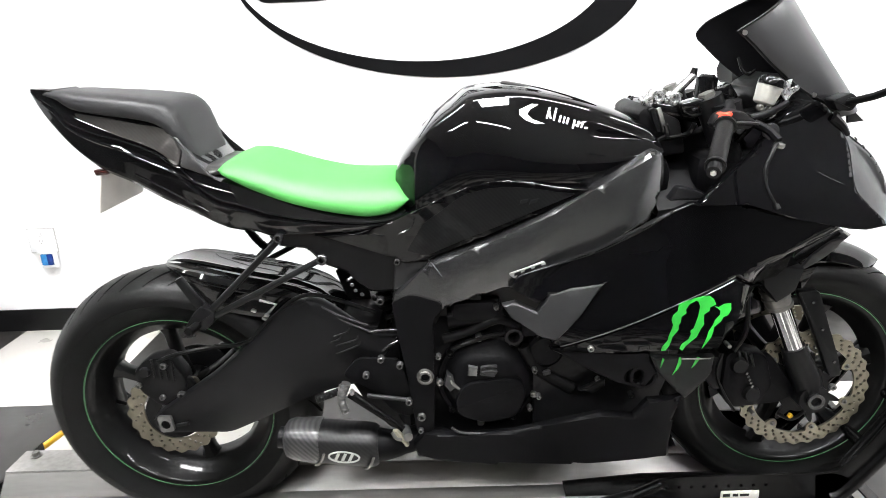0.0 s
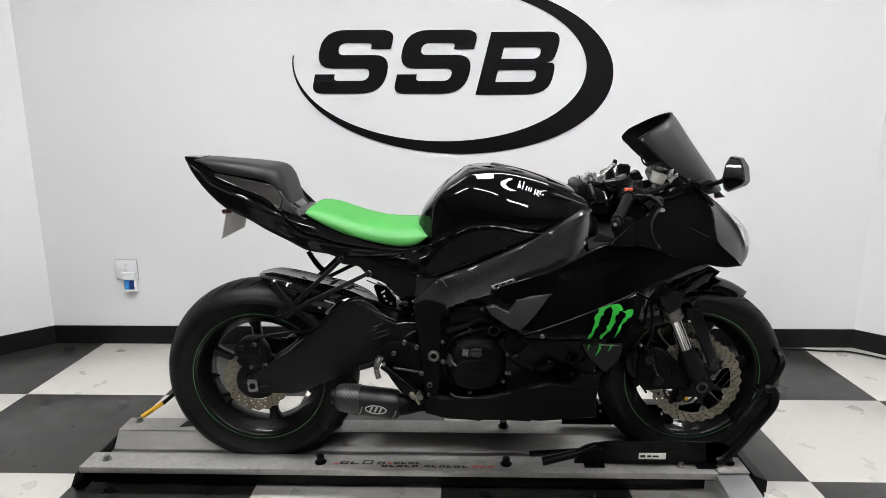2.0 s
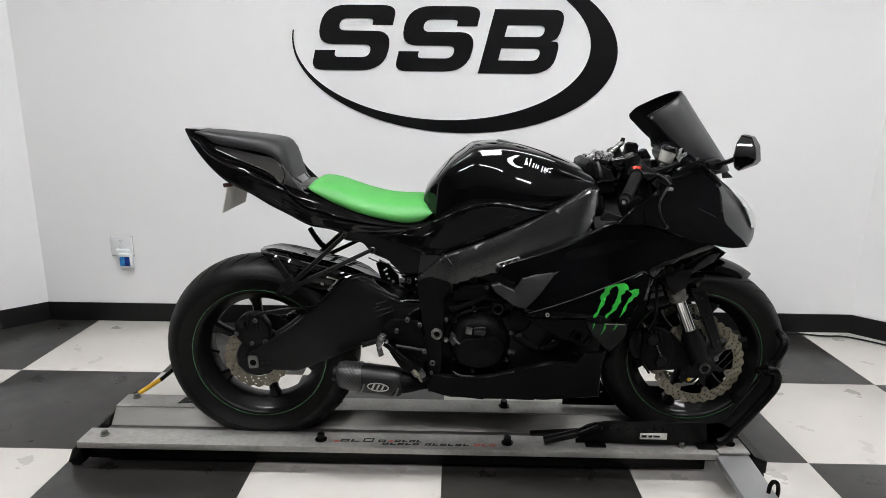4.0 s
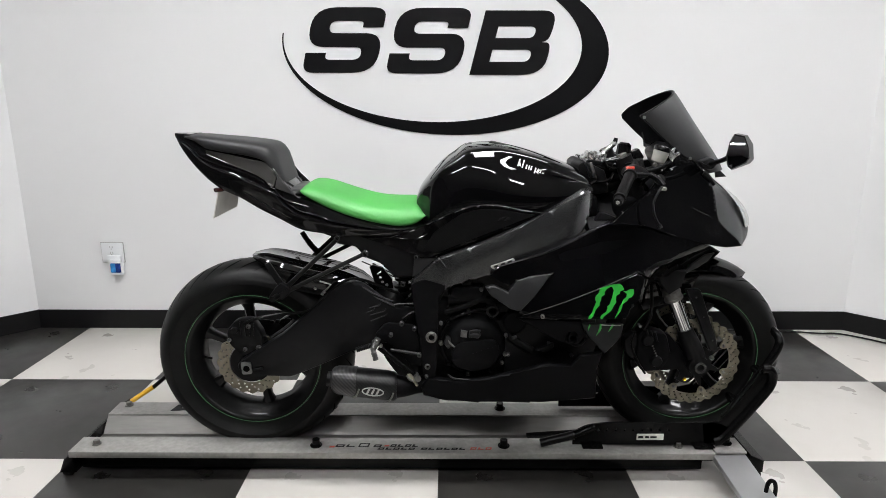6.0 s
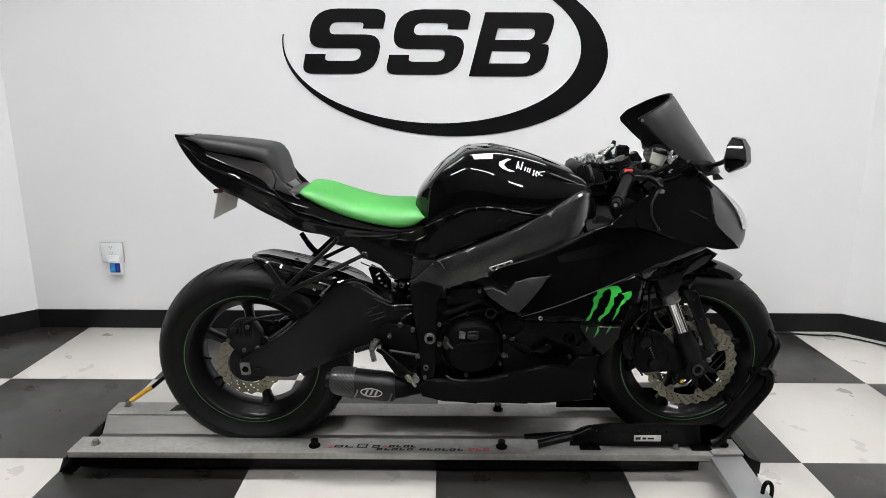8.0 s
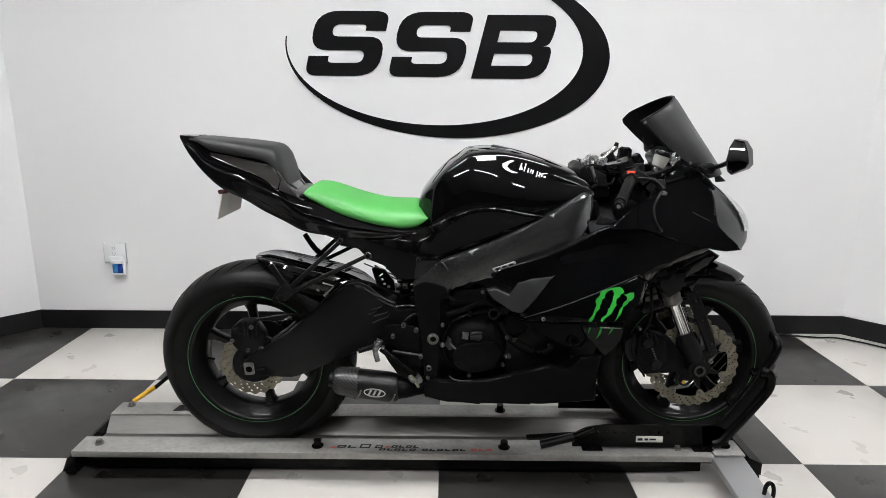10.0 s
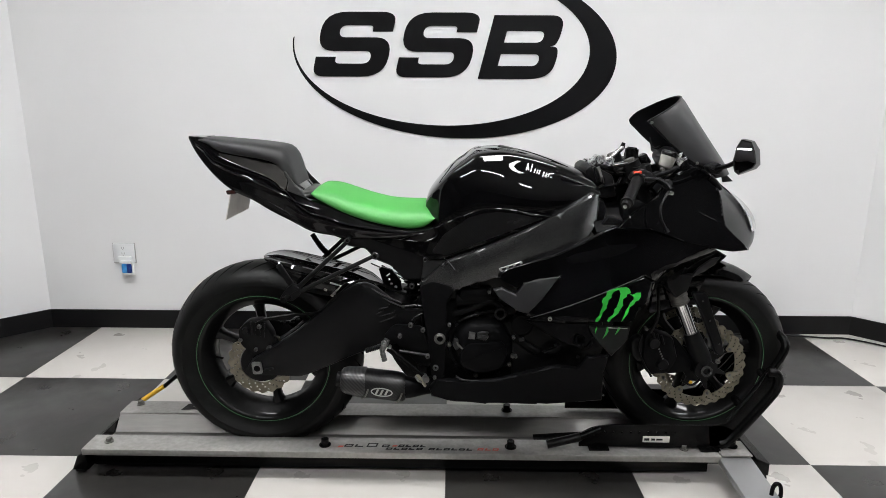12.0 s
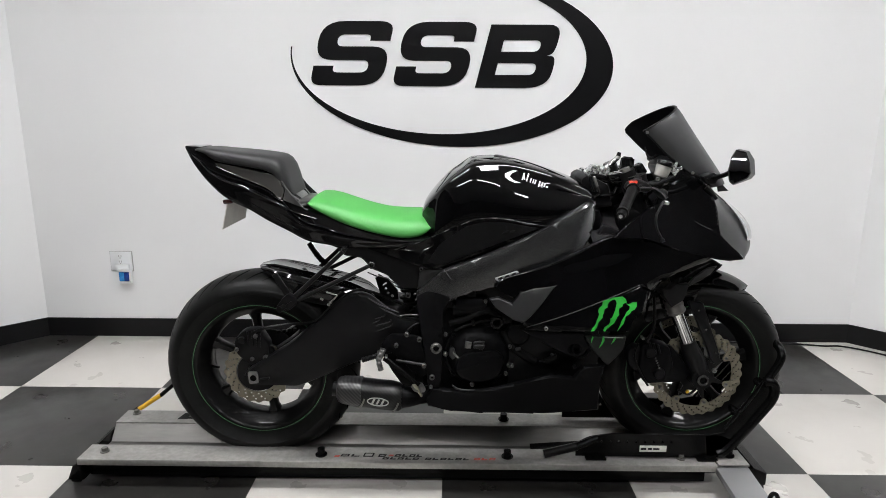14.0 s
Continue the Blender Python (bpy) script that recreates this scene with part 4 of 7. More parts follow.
# swingarm
SW = [(-0.62, 0.372), (-0.60, 0.395), (-0.467, 0.482), (-0.351, 0.582), (-0.324, 0.614), (-0.281, 0.641), (-0.23, 0.644), (-0.183, 0.605), (-0.129, 0.564),
      (-0.07, 0.56), (-0.07, 0.50), (-0.131, 0.455), (-0.218, 0.437), (-0.271, 0.418), (-0.351, 0.380), (-0.449, 0.337), (-0.519, 0.340), (-0.60, 0.340)]
for s in (-1, 1):
    bm = B()
    beam = SW if s < 0 else [(x, min(z, 0.572)) for x, z in SW]
    prism(bm, [tuple(p) for p in rounded(beam, [0.014, 0.012, 0.02, 0.02, 0.02, 0.03, 0.03, 0.03, 0.01, 0.01, 0.01, 0.02, 0.02, 0.02, 0.02, 0.02, 0.02, 0.014], 4)],
          BIKE_Y + s * 0.105, BIKE_Y + s * 0.142, 0.012)
    arm = part("swingarm_side", bm, M_SATIN, bike, "black cast swingarm beam")
    for (xa, za), (xb, zb) in (((-0.214, 0.548), (-0.194, 0.557)), ((-0.203, 0.541), (-0.160, 0.554)), ((-0.203, 0.522), (-0.157, 0.541)), ((-0.205, 0.563), (-0.176, 0.572))):
        bm = B()
        pipe(bm, [(xa, BIKE_Y + s * 0.1415, za), ((xa + xb) / 2, BIKE_Y + s * 0.1425, (za + zb) / 2), (xb, BIKE_Y + s * 0.1425, zb), (xb + 0.004, BIKE_Y + s * 0.1415, zb + 0.008)], 0.0018, 8, 3)
        part("rib", bm, M_CORNER, arm)
    # grey strips lighter than the arm, drawing the highlight on its top edges
    for pts in ([(-0.262, 0.634), (-0.217, 0.614), (-0.176, 0.591), (-0.126, 0.568)], [(-0.225, 0.628), (-0.184, 0.604), (-0.134, 0.584)]):
        bm = B()
        pipe(bm, [(x, BIKE_Y + s * 0.139, z) for x, z in pts], 0.0022, 8, 4)
        part("casting_edge", bm, M_SCOOP, arm)
    bm = cutout([rounded([(-0.600, 0.391), (-0.570, 0.391), (-0.567, 0.354), (-0.597, 0.351)], [0.006] * 4, 3), circle((-0.584, 0.370), 0.0105, 20)], 0.006)
    bmesh.ops.transform(bm, matrix=Matrix.Translation((0, BIKE_Y + s * 0.147, 0)) @ UPRIGHT, verts=bm.verts)
    adj = part("axle_plate", bm, M_PEG, arm, "worn alloy axle plate with a round hole")
    bm = B()
    rod(bm, (-0.584, BIKE_Y + s * 0.140, 0.369), (-0.584, BIKE_Y + s * 0.1485, 0.369), 0.0105, seg=12)
    part("axle_end", bm, M_GROOVE, adj)
    bm = B()
    rod(bm, (-0.562, BIKE_Y + s * 0.146, 0.366), (-0.535, BIKE_Y + s * 0.146, 0.371), 0.004, seg=8)
    part("adjuster_screw", bm, M_MATTE, adj)
bm = B()
box(bm, (-0.16, BIKE_Y, 0.53), (0.10, 0.24, 0.09), 0.02)
box(bm, (-0.27, BIKE_Y, 0.55), (0.05, 0.22, 0.11), 0.015)
part("swingarm_bridge", bm, M_MATTE, bike)
bm = B()
rod(bm, (-0.585, BIKE_Y - 0.138, 0.368), (-0.585, BIKE_Y + 0.138, 0.368), 0.011)
part("rear_axle", bm, M_BOLT, bike)
# rear brake caliper and hose
bm = B()
rc = rounded([(-0.645, 0.485), (-0.615, 0.515), (-0.565, 0.52), (-0.535, 0.47), (-0.54, 0.41), (-0.60, 0.40), (-0.64, 0.44)], [0.015] * 7)
prism(bm, [tuple(p) for p in rc], near(0.082), near(0.126), 0.006)
rcal = part("rear_caliper", bm, M_MATTE, bike, "black rear brake caliper")
bm = B()
rod(bm, (-0.618, near(0.122), 0.486), (-0.618, near(0.134), 0.486), 0.013, 0.010, 20)
part("piston_cover", bm, M_SATIN, rcal)
for xc, zc, r in ((-0.575, 0.500, 0.007), (-0.636, 0.455, 0.006), (-0.548, 0.430, 0.008), (-0.590, 0.425, 0.006)):
    bm = B()
    lathe(bm, [(0.0005, -0.002), (r * 0.5, -0.002), (r * 0.55, -0.008), (r, -0.007), (r * 1.1, 0.004)], (xc, near(0.126), zc), 12)
    part("bolt", bm, M_PEG, rcal)
for k in range(4):
    bm = B()
    rod(bm, (-0.600 + 0.014 * k, near(0.1265), 0.515 - 0.002 * k), (-0.598 + 0.013 * k, near(0.1275), 0.472 - 0.003 * k), 0.0026, 0.0020, 8)
    part("casting_rib", bm, M_SATIN, rcal)
bm = B()
prism(bm, [tuple(p) for p in rounded([(-0.560, 0.470), (-0.528, 0.462), (-0.515, 0.420), (-0.540, 0.395), (-0.572, 0.400)], [0.008] * 5, 3)], near(0.118), near(0.104), 0.003)
part("caliper_bracket", bm, M_MATTE, rcal)
bm = B()
pipe(bm, [(-0.60, near(0.12), 0.50), (-0.55, near(0.13), 0.525), (-0.47, near(0.13), 0.54), (-0.39, near(0.13), 0.55), (-0.33, near(0.135), 0.605), (-0.25, near(0.125), 0.65), (-0.12, near(0.11), 0.60)], 0.0045, 8)
part("rear_brake_hose", bm, M_GRIP, bike)
# chain behind the wheel gap
bm = B()
for k in range(26):
    u = k / 25
    x, z = -0.56 + 0.47 * u, 0.325 + 0.125 * u
    box(bm, (x, BIKE_Y + 0.072, z), (0.014, 0.012, 0.013), 0.004)
    box(bm, (x, BIKE_Y + 0.072, z + 0.115 - 0.055 * u), (0.014, 0.012, 0.013), 0.004)
for k in range(16):
    u = k / 15
    box(bm, (-0.335 + 0.19 * u, BIKE_Y + 0.072, 0.338 + 0.060 * u), (0.014, 0.012, 0.011), 0.003)
part("chain", bm, M_MATTE, bike)["kind"] = "stuff"
bm = B()
lathe(bm, [(0.03, -0.004), (0.080, -0.004), (0.085, -0.001), (0.085, 0.001), (0.080, 0.004), (0.03, 0.004), (0.03, -0.004)], (REAR[0], BIKE_Y + 0.072, REAR[1]), 44)
part("sprocket", bm, M_MATTE, rear_wheel)

# rear hugger
top = curve([(-0.581, 0.697), (-0.554, 0.697), (-0.505, 0.691), (-0.446, 0.678), (-0.386, 0.663), (-0.315, 0.646), (-0.25, 0.620), (-0.2, 0.575)])
wid = curve([(-0.581, 0.020), (-0.572, 0.040), (-0.55, 0.060), (-0.51, 0.079), (-0.4, 0.088), (-0.2, 0.085)])
dep = curve([(-0.581, 0.004), (-0.560, 0.008), (-0.51, 0.030), (-0.46, 0.075), (-0.35, 0.07), (-0.2, 0.05)])
rings = []
for k in range(25):
    x = -0.581 + 0.381 * (k / 24) ** 1.5
    w, z, d = wid(x), top(x), dep(x)
    rise = min(1.0, (x + 0.581) / 0.05)
    half = [(1.0, -d), (1.02, -d * 0.5), (1.0, -d * 0.16 - 0.002), (0.93, -0.001), (0.80, 0.0005), (0.74, 0.0055 * rise), (0.64, 0.004 * rise), (0.46, 0.0045 * rise), (0.41, 0.0095 * rise), (0.30, 0.008 * rise), (0.0, 0.009 * rise)]
    o = [(-w * u, z + v) for u, v in half] + [(w * u, z + v) for u, v in half[-2::-1]]
    rings.append([(x, BIKE_Y + y, zz) for y, zz in o] + [(x, BIKE_Y + y * 0.95, zz - 0.004) for y, zz in o[::-1]])
bm = B()
loft(bm, rings)
hugger = part("rear_hugger", bm, M_TAIL, bike, "gloss black rear tyre hugger", sharp=20)
bm = B()
pipe(bm, [(-0.485, near(0.083), 0.668), (-0.44, near(0.0885), 0.656), (-0.385, near(0.0895), 0.643)], lambda t: 0.0012 + 0.002 * math.sin(math.pi * t), 8, 5)
part("flange", bm, M_TAIL, hugger)
# hose guide and its bright clips over the swingarm
bm = B()
pipe(bm, [(-0.352, near(0.128), 0.642), (-0.335, near(0.130), 0.638), (-0.319, near(0.130), 0.633), (-0.331, near(0.130), 0.620), (-0.345, near(0.128), 0.606)], 0.0026, 8, 3, False)
guide = part("hose_guide", bm, M_BOLT, bike, "bright bent wire hose guide")
for x, z in ((-0.340, 0.610), (-0.346, 0.603), (-0.366, 0.621)):
    bm = B()
    box(bm, (x, near(0.131), z), (0.010, 0.008, 0.006), 0.002, Matrix.Rotation(radians(30), 3, "Y"))
    part("clip", bm, M_BOLT, guide)

# subframe struts and passenger peg bracket
for s in (-1, 1):
    y = BIKE_Y + s * 0.152
    bm = B()
    rod(bm, (-0.289, y, 0.778), (-0.452, y, 0.626), 0.0062, 0.0072)
    rod(bm, (-0.21, y, 0.735), (-0.437, y, 0.622), 0.0060, 0.0070)
    strut = part("peg_bracket", bm, M_SATIN, bike)
    bm = B()
    if s > 0:
        rod(bm, (-0.456, y, 0.648), (-0.452, y, 0.622), 0.010)
    else:
        prism(bm, [tuple(p) for p in rounded([(-0.506, 0.701), (-0.492, 0.708), (-0.456, 0.648), (-0.462, 0.634), (-0.473, 0.641)], [0.003] * 5, 2)], y - 0.006, y + 0.006, 0.0025)
    part("hugger_stay", bm, M_SATIN, strut)
    bm = B()
    prism(bm, [tuple(p) for p in rounded([(-0.477, 0.632), (-0.459, 0.648), (-0.434, 0.632), (-0.438, 0.611), (-0.459, 0.594), (-0.499, 0.594), (-0.495, 0.608)], [0.005] * 7, 3)], y - 0.011, y + 0.011, 0.004)
    part("bracket_plate", bm, M_SATIN, strut)
    bm = B()
    pipe(bm, [(-0.47, y - s * 0.0, 0.607), (-0.478, y + s * 0.03, 0.605), (-0.48, y + s * 0.040, 0.606)], 0.009)
    part("passenger_peg", bm, M_GRIP, strut)
for s in (-1, 1):
    bm = B()
    sub = [(-0.307, 0.800), (-0.225, 0.800), (-0.142, 0.79), (-0.068, 0.735), (-0.045, 0.72), (-0.074, 0.655), (-0.127, 0.655), (-0.167, 0.699), (-0.213, 0.717), (-0.242, 0.751), (-0.292, 0.757), (-0.315, 0.775)]
    if s > 0:
        sub = [(x, max(z, 0.752)) for x, z in sub[:5]] + [(-0.15, 0.752), (-0.292, 0.757), (-0.315, 0.775)]
    panel(bm, [tuple(p) for p in rounded(sub, [0.01] * len(sub))], lambda x, z: 0.138, s, 0.03, 0.04, 0.006)
    part("subframe_cover", bm, M_SATIN, bike)
bm = B()
pipe(bm, [(-0.400, BIKE_Y + 0.155, 0.655), (-0.425, BIKE_Y + 0.155, 0.676), (-0.446, BIKE_Y + 0.155, 0.704), (-0.463, BIKE_Y + 0.155, 0.732)], lambda t: 0.0098 - 0.002 * t + 0.0012 * (int(t * 18) % 2), 12, 8)
part("folded_peg", bm, M_GRIP, bike)
bm = B()
box(bm, (-0.25, BIKE_Y, 0.775), (0.14, 0.12, 0.05), 0.015)
box(bm, (-0.15, BIKE_Y, 0.785), (0.24, 0.16, 0.05), 0.015)
part("subframe", bm, M_SATIN, bike)

# shock, with a drilled link plate seen through the gap
bm = cutout([[(-0.222, 0.645), (-0.212, 0.652), (-0.180, 0.643), (-0.150, 0.605), (-0.145, 0.560), (-0.195, 0.560), (-0.204, 0.585)],
             [(-0.200, 0.623), (-0.187, 0.632), (-0.184, 0.627), (-0.197, 0.618)], circle((-0.188, 0.610), 0.0045, 12), circle((-0.181, 0.596), 0.0045, 12), circle((-0.167, 0.586), 0.005, 12)], 0.012)
bmesh.ops.transform(bm, matrix=Matrix.Translation((0, BIKE_Y + 0.03, 0)) @ UPRIGHT, verts=bm.verts)
part("link_plate", bm, M_SATIN, bike)
bm = B()
turns = [(-0.13 + 0.027 * math.cos(2 * math.pi * t / 10) + 0.03 * t / 70, BIKE_Y + 0.027 * math.sin(2 * math.pi * t / 10), 0.48 + 0.0024 * t) for t in range(71)]
pipe(bm, turns, 0.006, 6, 1, smooth=False)
rod(bm, (-0.13, BIKE_Y, 0.44), (-0.10, BIKE_Y, 0.70), 0.016)
part("shock_absorber", bm, M_MATTE, bike)

# dark guard plate behind the pedal, brake pipe and wire beside the pivot
bm = B()
prism(bm, [tuple(p) for p in rounded([(-0.205, 0.460), (-0.133, 0.470), (-0.048, 0.440), (-0.049, 0.300), (-0.109, 0.296), (-0.137, 0.329), (-0.163, 0.367), (-0.191, 0.421)], [0.01] * 8, 3)], near(0.075), near(0.065), 0.002)
part("linkage_guard", bm, M_BELLY, bike)
for (xa, za), (xb, zb) in (((-0.128, 0.584), (-0.07, 0.587)), ((-0.104, 0.542), (-0.071, 0.563))):
    bm = B()
    pipe(bm, [(xa, near(0.172), za), ((xa + xb) / 2, near(0.175), (za + zb) / 2 + 0.003), (xb, near(0.172), zb)], 0.0026, 8, 4)
    part("brake_pipe", bm, M_FRAME, bike)

# main frame
SPAR = field([(-0.075, 0.678, 0.165), (0.22, 0.728, 0.195), (0.385, 0.865, 0.190), (0.44, 0.89, 0.175), (-0.025, 0.478, 0.185), (-0.025, 0.378, 0.185), (0.075, 0.798, 0.178)])
SPAR_BASE = SPAR


def ramp(v, a, b):
    t = min(1.0, max(0.0, (v - a) / (b - a)))
    return t * t * (3 - 2 * t)


def SPAR(x, z):
    """The spar bulges along its middle and turns in towards the steering head."""
    mid = 0.665 + 0.455 * x
    d = (z - mid) / 0.095
    return SPAR_BASE(x, z) + 0.022 * max(0.0, 1 - d * d) * ramp(x, -0.03, 0.05) * (1 - 0.9 * ramp(x, 0.16, 0.30)) + 0.006 * ramp(x - 0.45 * (z - 0.83), 0.25, 0.36) + 0.015 * ramp(x - 0.45 * (z - 0.83), 0.375, 0.42)


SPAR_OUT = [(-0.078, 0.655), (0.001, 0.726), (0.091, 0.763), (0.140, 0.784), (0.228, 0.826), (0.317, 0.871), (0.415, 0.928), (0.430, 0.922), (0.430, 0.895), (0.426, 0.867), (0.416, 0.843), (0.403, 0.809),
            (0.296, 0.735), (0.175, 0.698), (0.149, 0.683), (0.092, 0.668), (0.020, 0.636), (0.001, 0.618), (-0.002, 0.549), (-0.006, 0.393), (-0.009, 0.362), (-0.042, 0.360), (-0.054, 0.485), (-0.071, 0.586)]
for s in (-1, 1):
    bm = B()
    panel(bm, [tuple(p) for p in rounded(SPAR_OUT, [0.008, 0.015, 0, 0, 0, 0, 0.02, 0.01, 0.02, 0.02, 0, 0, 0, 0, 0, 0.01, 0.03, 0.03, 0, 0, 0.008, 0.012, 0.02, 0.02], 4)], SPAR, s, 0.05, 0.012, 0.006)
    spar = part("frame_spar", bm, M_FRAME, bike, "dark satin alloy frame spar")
    # black overlay puts the shade of the spar's lower leg into colour
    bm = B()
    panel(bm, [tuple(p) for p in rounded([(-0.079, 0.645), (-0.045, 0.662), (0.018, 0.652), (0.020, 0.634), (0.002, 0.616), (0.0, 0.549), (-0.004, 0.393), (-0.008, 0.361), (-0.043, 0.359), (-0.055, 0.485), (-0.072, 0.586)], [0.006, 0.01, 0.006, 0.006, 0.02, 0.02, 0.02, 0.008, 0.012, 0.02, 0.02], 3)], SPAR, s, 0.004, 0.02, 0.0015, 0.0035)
    part("pivot_plate", bm, M_BELLY, spar, "black overlay giving the pivot casting its shade")
    bm = B()
    panel(bm, [tuple(p) for p in rounded([(0.147, 0.713), (0.158, 0.702), (0.219, 0.723), (0.214, 0.736)], [0.006, 0.006, 0.006, 0.006])], SPAR, s, 0.003, 0.05, 0.001, 0.003)
    badge = part("frame_badge", bm, M_GREY_FILM, spar, "small pale grey badge")
    bm = B()
    for k in range(3):
        panel(bm, [(0.158 + 0.019 * k, 0.7085 + 0.0062 * k), (0.170 + 0.019 * k, 0.7125 + 0.0062 * k), (0.170 + 0.019 * k, 0.7185 + 0.0062 * k), (0.158 + 0.019 * k, 0.7145 + 0.0062 * k)], SPAR, s, 0.001, 0.05, 0, 0.0045)
    part("print_bar", bm, M_SATIN, badge)
    bm = B()
    pipe(bm, [(0.002, BIKE_Y + s * (SPAR(0.002, 0.73) + 0.0005), 0.728), (0.012, BIKE_Y + s * (SPAR(0.012, 0.717) + 0.0005), 0.717), (0.023, BIKE_Y + s * (SPAR(0.023, 0.703) + 0.0005), 0.703)], 0.0016, 6, 3)
    part("weld_seam", bm, M_FRAME, spar)
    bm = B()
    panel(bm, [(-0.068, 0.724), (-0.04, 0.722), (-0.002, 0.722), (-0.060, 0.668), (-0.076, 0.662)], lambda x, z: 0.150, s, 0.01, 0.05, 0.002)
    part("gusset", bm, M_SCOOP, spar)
bm = B()
box(bm, (0.40, BIKE_Y, 0.86), (0.14, 0.26, 0.09), 0.03)
part("head_bracket", bm, M_BELLY, bike)


def socket_bolt(x, z, h, r, mat=None, parent=None, name="bolt"):
    bm = B()
    y = near(h)
    prof = [(0.0005, 0.004), (r * 0.48, 0.004), (r * 0.52, -0.006), (r * 0.85, -0.006), (r, -0.004), (r, 0.008)]
    lathe(bm, prof, (x, y, z), 16)
    part(name, bm, mat or M_BOLT, parent or bike)


for x, z, h, r in ((-0.289, 0.781, 0.158, 0.010), (-0.21, 0.735, 0.158, 0.012), (-0.064, 0.724, 0.153, 0.008), (-0.103, 0.641, 0.150, 0.009),
                   (-0.031, 0.398, 0.190, 0.0095), (-0.034, 0.367, 0.192, 0.006), (-0.055, 0.435, 0.192, 0.0075), (-0.069, 0.517, 0.190, 0.0075), (-0.106, 0.532, 0.190, 0.0075), (-0.138, 0.497, 0.190, 0.007)):
    socket_bolt(x, z, h, r * 0.9, M_PEG if h > 0.17 else M_FRAME)
bm = B()
lathe(bm, [(0.0005, 0.006), (0.0085, 0.006), (0.0095, -0.009), (0.0135, -0.009), (0.0150, -0.006), (0.0165, -0.006), (0.0172, 0), (0.0172, 0.01)], (-0.019, near(0.188), 0.49), 28)
part("pivot_bolt", bm, M_SEAL, bike, "dull grey swingarm pivot bolt")

# engine
bm = B()
rings = []
for x, z0, z1, w in ((-0.09, 0.33, 0.56, 0.10), (-0.06, 0.30, 0.60, 0.135), (0.06, 0.29, 0.62, 0.145), (0.16, 0.30, 0.64, 0.145), (0.26, 0.34, 0.64, 0.14), (0.30, 0.40, 0.60, 0.12)):
    m_, h_ = (z0 + z1) / 2, (z1 - z0) / 2
    rings.append([(x, BIKE_Y + w * u, m_ + h_ * v) for u, v in ((-1, -0.7), (-0.8, -1), (0.8, -1), (1, -0.7), (1, 0.7), (0.8, 1), (-0.8, 1), (-1, 0.7))])
loft(bm, rings)
engine = part("engine_block", bm, M_MATTE, bike, "black engine crankcase")
bm = B()
lathe(bm, [(0.001, -0.050), (0.050, -0.050), (0.060, -0.046), (0.075, -0.040), (0.088, -0.022), (0.094, -0.016), (0.102, -0.016), (0.104, -0.012), (0.104, 0.03)], (0.108, near(0.145), 0.462), 48)
for k in range(4):
    a = radians(200 + 40 * k)
    d = Vector((math.cos(a), 0, math.sin(a)))
    o = Vector((0.108, near(0.188), 0.462))
    rod(bm, o + d * 0.045, o + d * 0.082 + Vector((0, 0.018, 0)), 0.004, seg=8)
clutch = part("clutch_cover", bm, M_BELLY, engine, "round black clutch cover")
for k in range(9):
    a = radians(20 + 40 * k)
    bm = B()
    lathe(bm, [(0.0005, -0.008), (0.004, -0.006), (0.006, -0.010), (0.0075, -0.008), (0.0075, 0.01)], (0.108 + 0.099 * math.cos(a), near(0.160), 0.462 + 0.099 * math.sin(a)), 12)
    part("bolt", bm, M_BOLT if k % 2 == 0 else M_MATTE, clutch)
bm = B()
prism(bm, [(0.066, 0.494), (0.084, 0.492), (0.086, 0.512), (0.068, 0.514)], near(0.199), near(0.180), 0.002)
part("cover_badge", bm, M_PEG, clutch)
bm = B()
prism(bm, [(0.090, 0.494), (0.118, 0.488), (0.126, 0.500), (0.118, 0.514), (0.092, 0.513)], near(0.200), near(0.180), 0.004)
part("filler_cap", bm, M_SCOOP, clutch)
bm = B()
prism(bm, [(0.018, 0.468), (0.030, 0.452), (0.042, 0.462), (0.036, 0.488), (0.024, 0.492)], near(0.190), near(0.160), 0.004)
part("cover_lug", bm, M_SCOOP, clutch)
bm = B()
prism(bm, [tuple(p) for p in rounded([(0.045, 0.405), (0.10, 0.385), (0.165, 0.40), (0.185, 0.455), (0.165, 0.49), (0.06, 0.478), (0.038, 0.44)], [0.02] * 7)], near(0.204), near(0.18), 0.006)
part("cover_boss", bm, M_BELLY, clutch)
# upper cylinder block, starter and hoses
bm = B()
rings = []
for z, x0, x1, w in ((0.60, 0.0, 0.24, 0.14), (0.66, 0.03, 0.27, 0.15), (0.74, 0.08, 0.32, 0.15), (0.80, 0.12, 0.34, 0.13)):
    rings.append([(x0, BIKE_Y - w, z), (x1, BIKE_Y - w, z), (x1, BIKE_Y + w, z), (x0, BIKE_Y + w, z)])
loft(bm, rings)
part("cylinder_head", bm, M_MATTE, engine)
bm = B()
box(bm, (0.085, near(0.15), 0.618), (0.10, 0.05, 0.05), 0.018)
rod(bm, (0.03, near(0.15), 0.60), (0.14, near(0.15), 0.608), 0.022)
part("starter_motor", bm, M_BELLY, engine)
for pts, r in ((((0.02, 0.56), (0.07, 0.575), (0.13, 0.60), (0.17, 0.58)), 0.010), (((0.18, 0.54), (0.20, 0.50), (0.23, 0.47), (0.28, 0.44)), 0.013), (((0.0, 0.60), (0.03, 0.65), (0.09, 0.66)), 0.008)):
    bm = B()
    pipe(bm, [(x, near(0.165), z) for x, z in pts], r)
    part("coolant_hose", bm, M_HOSE, engine)
bm = B()
lathe(bm, [(0.001, -0.03), (0.03, -0.03), (0.036, -0.024), (0.04, 0.02)], (0.225, near(0.145), 0.53), 28)
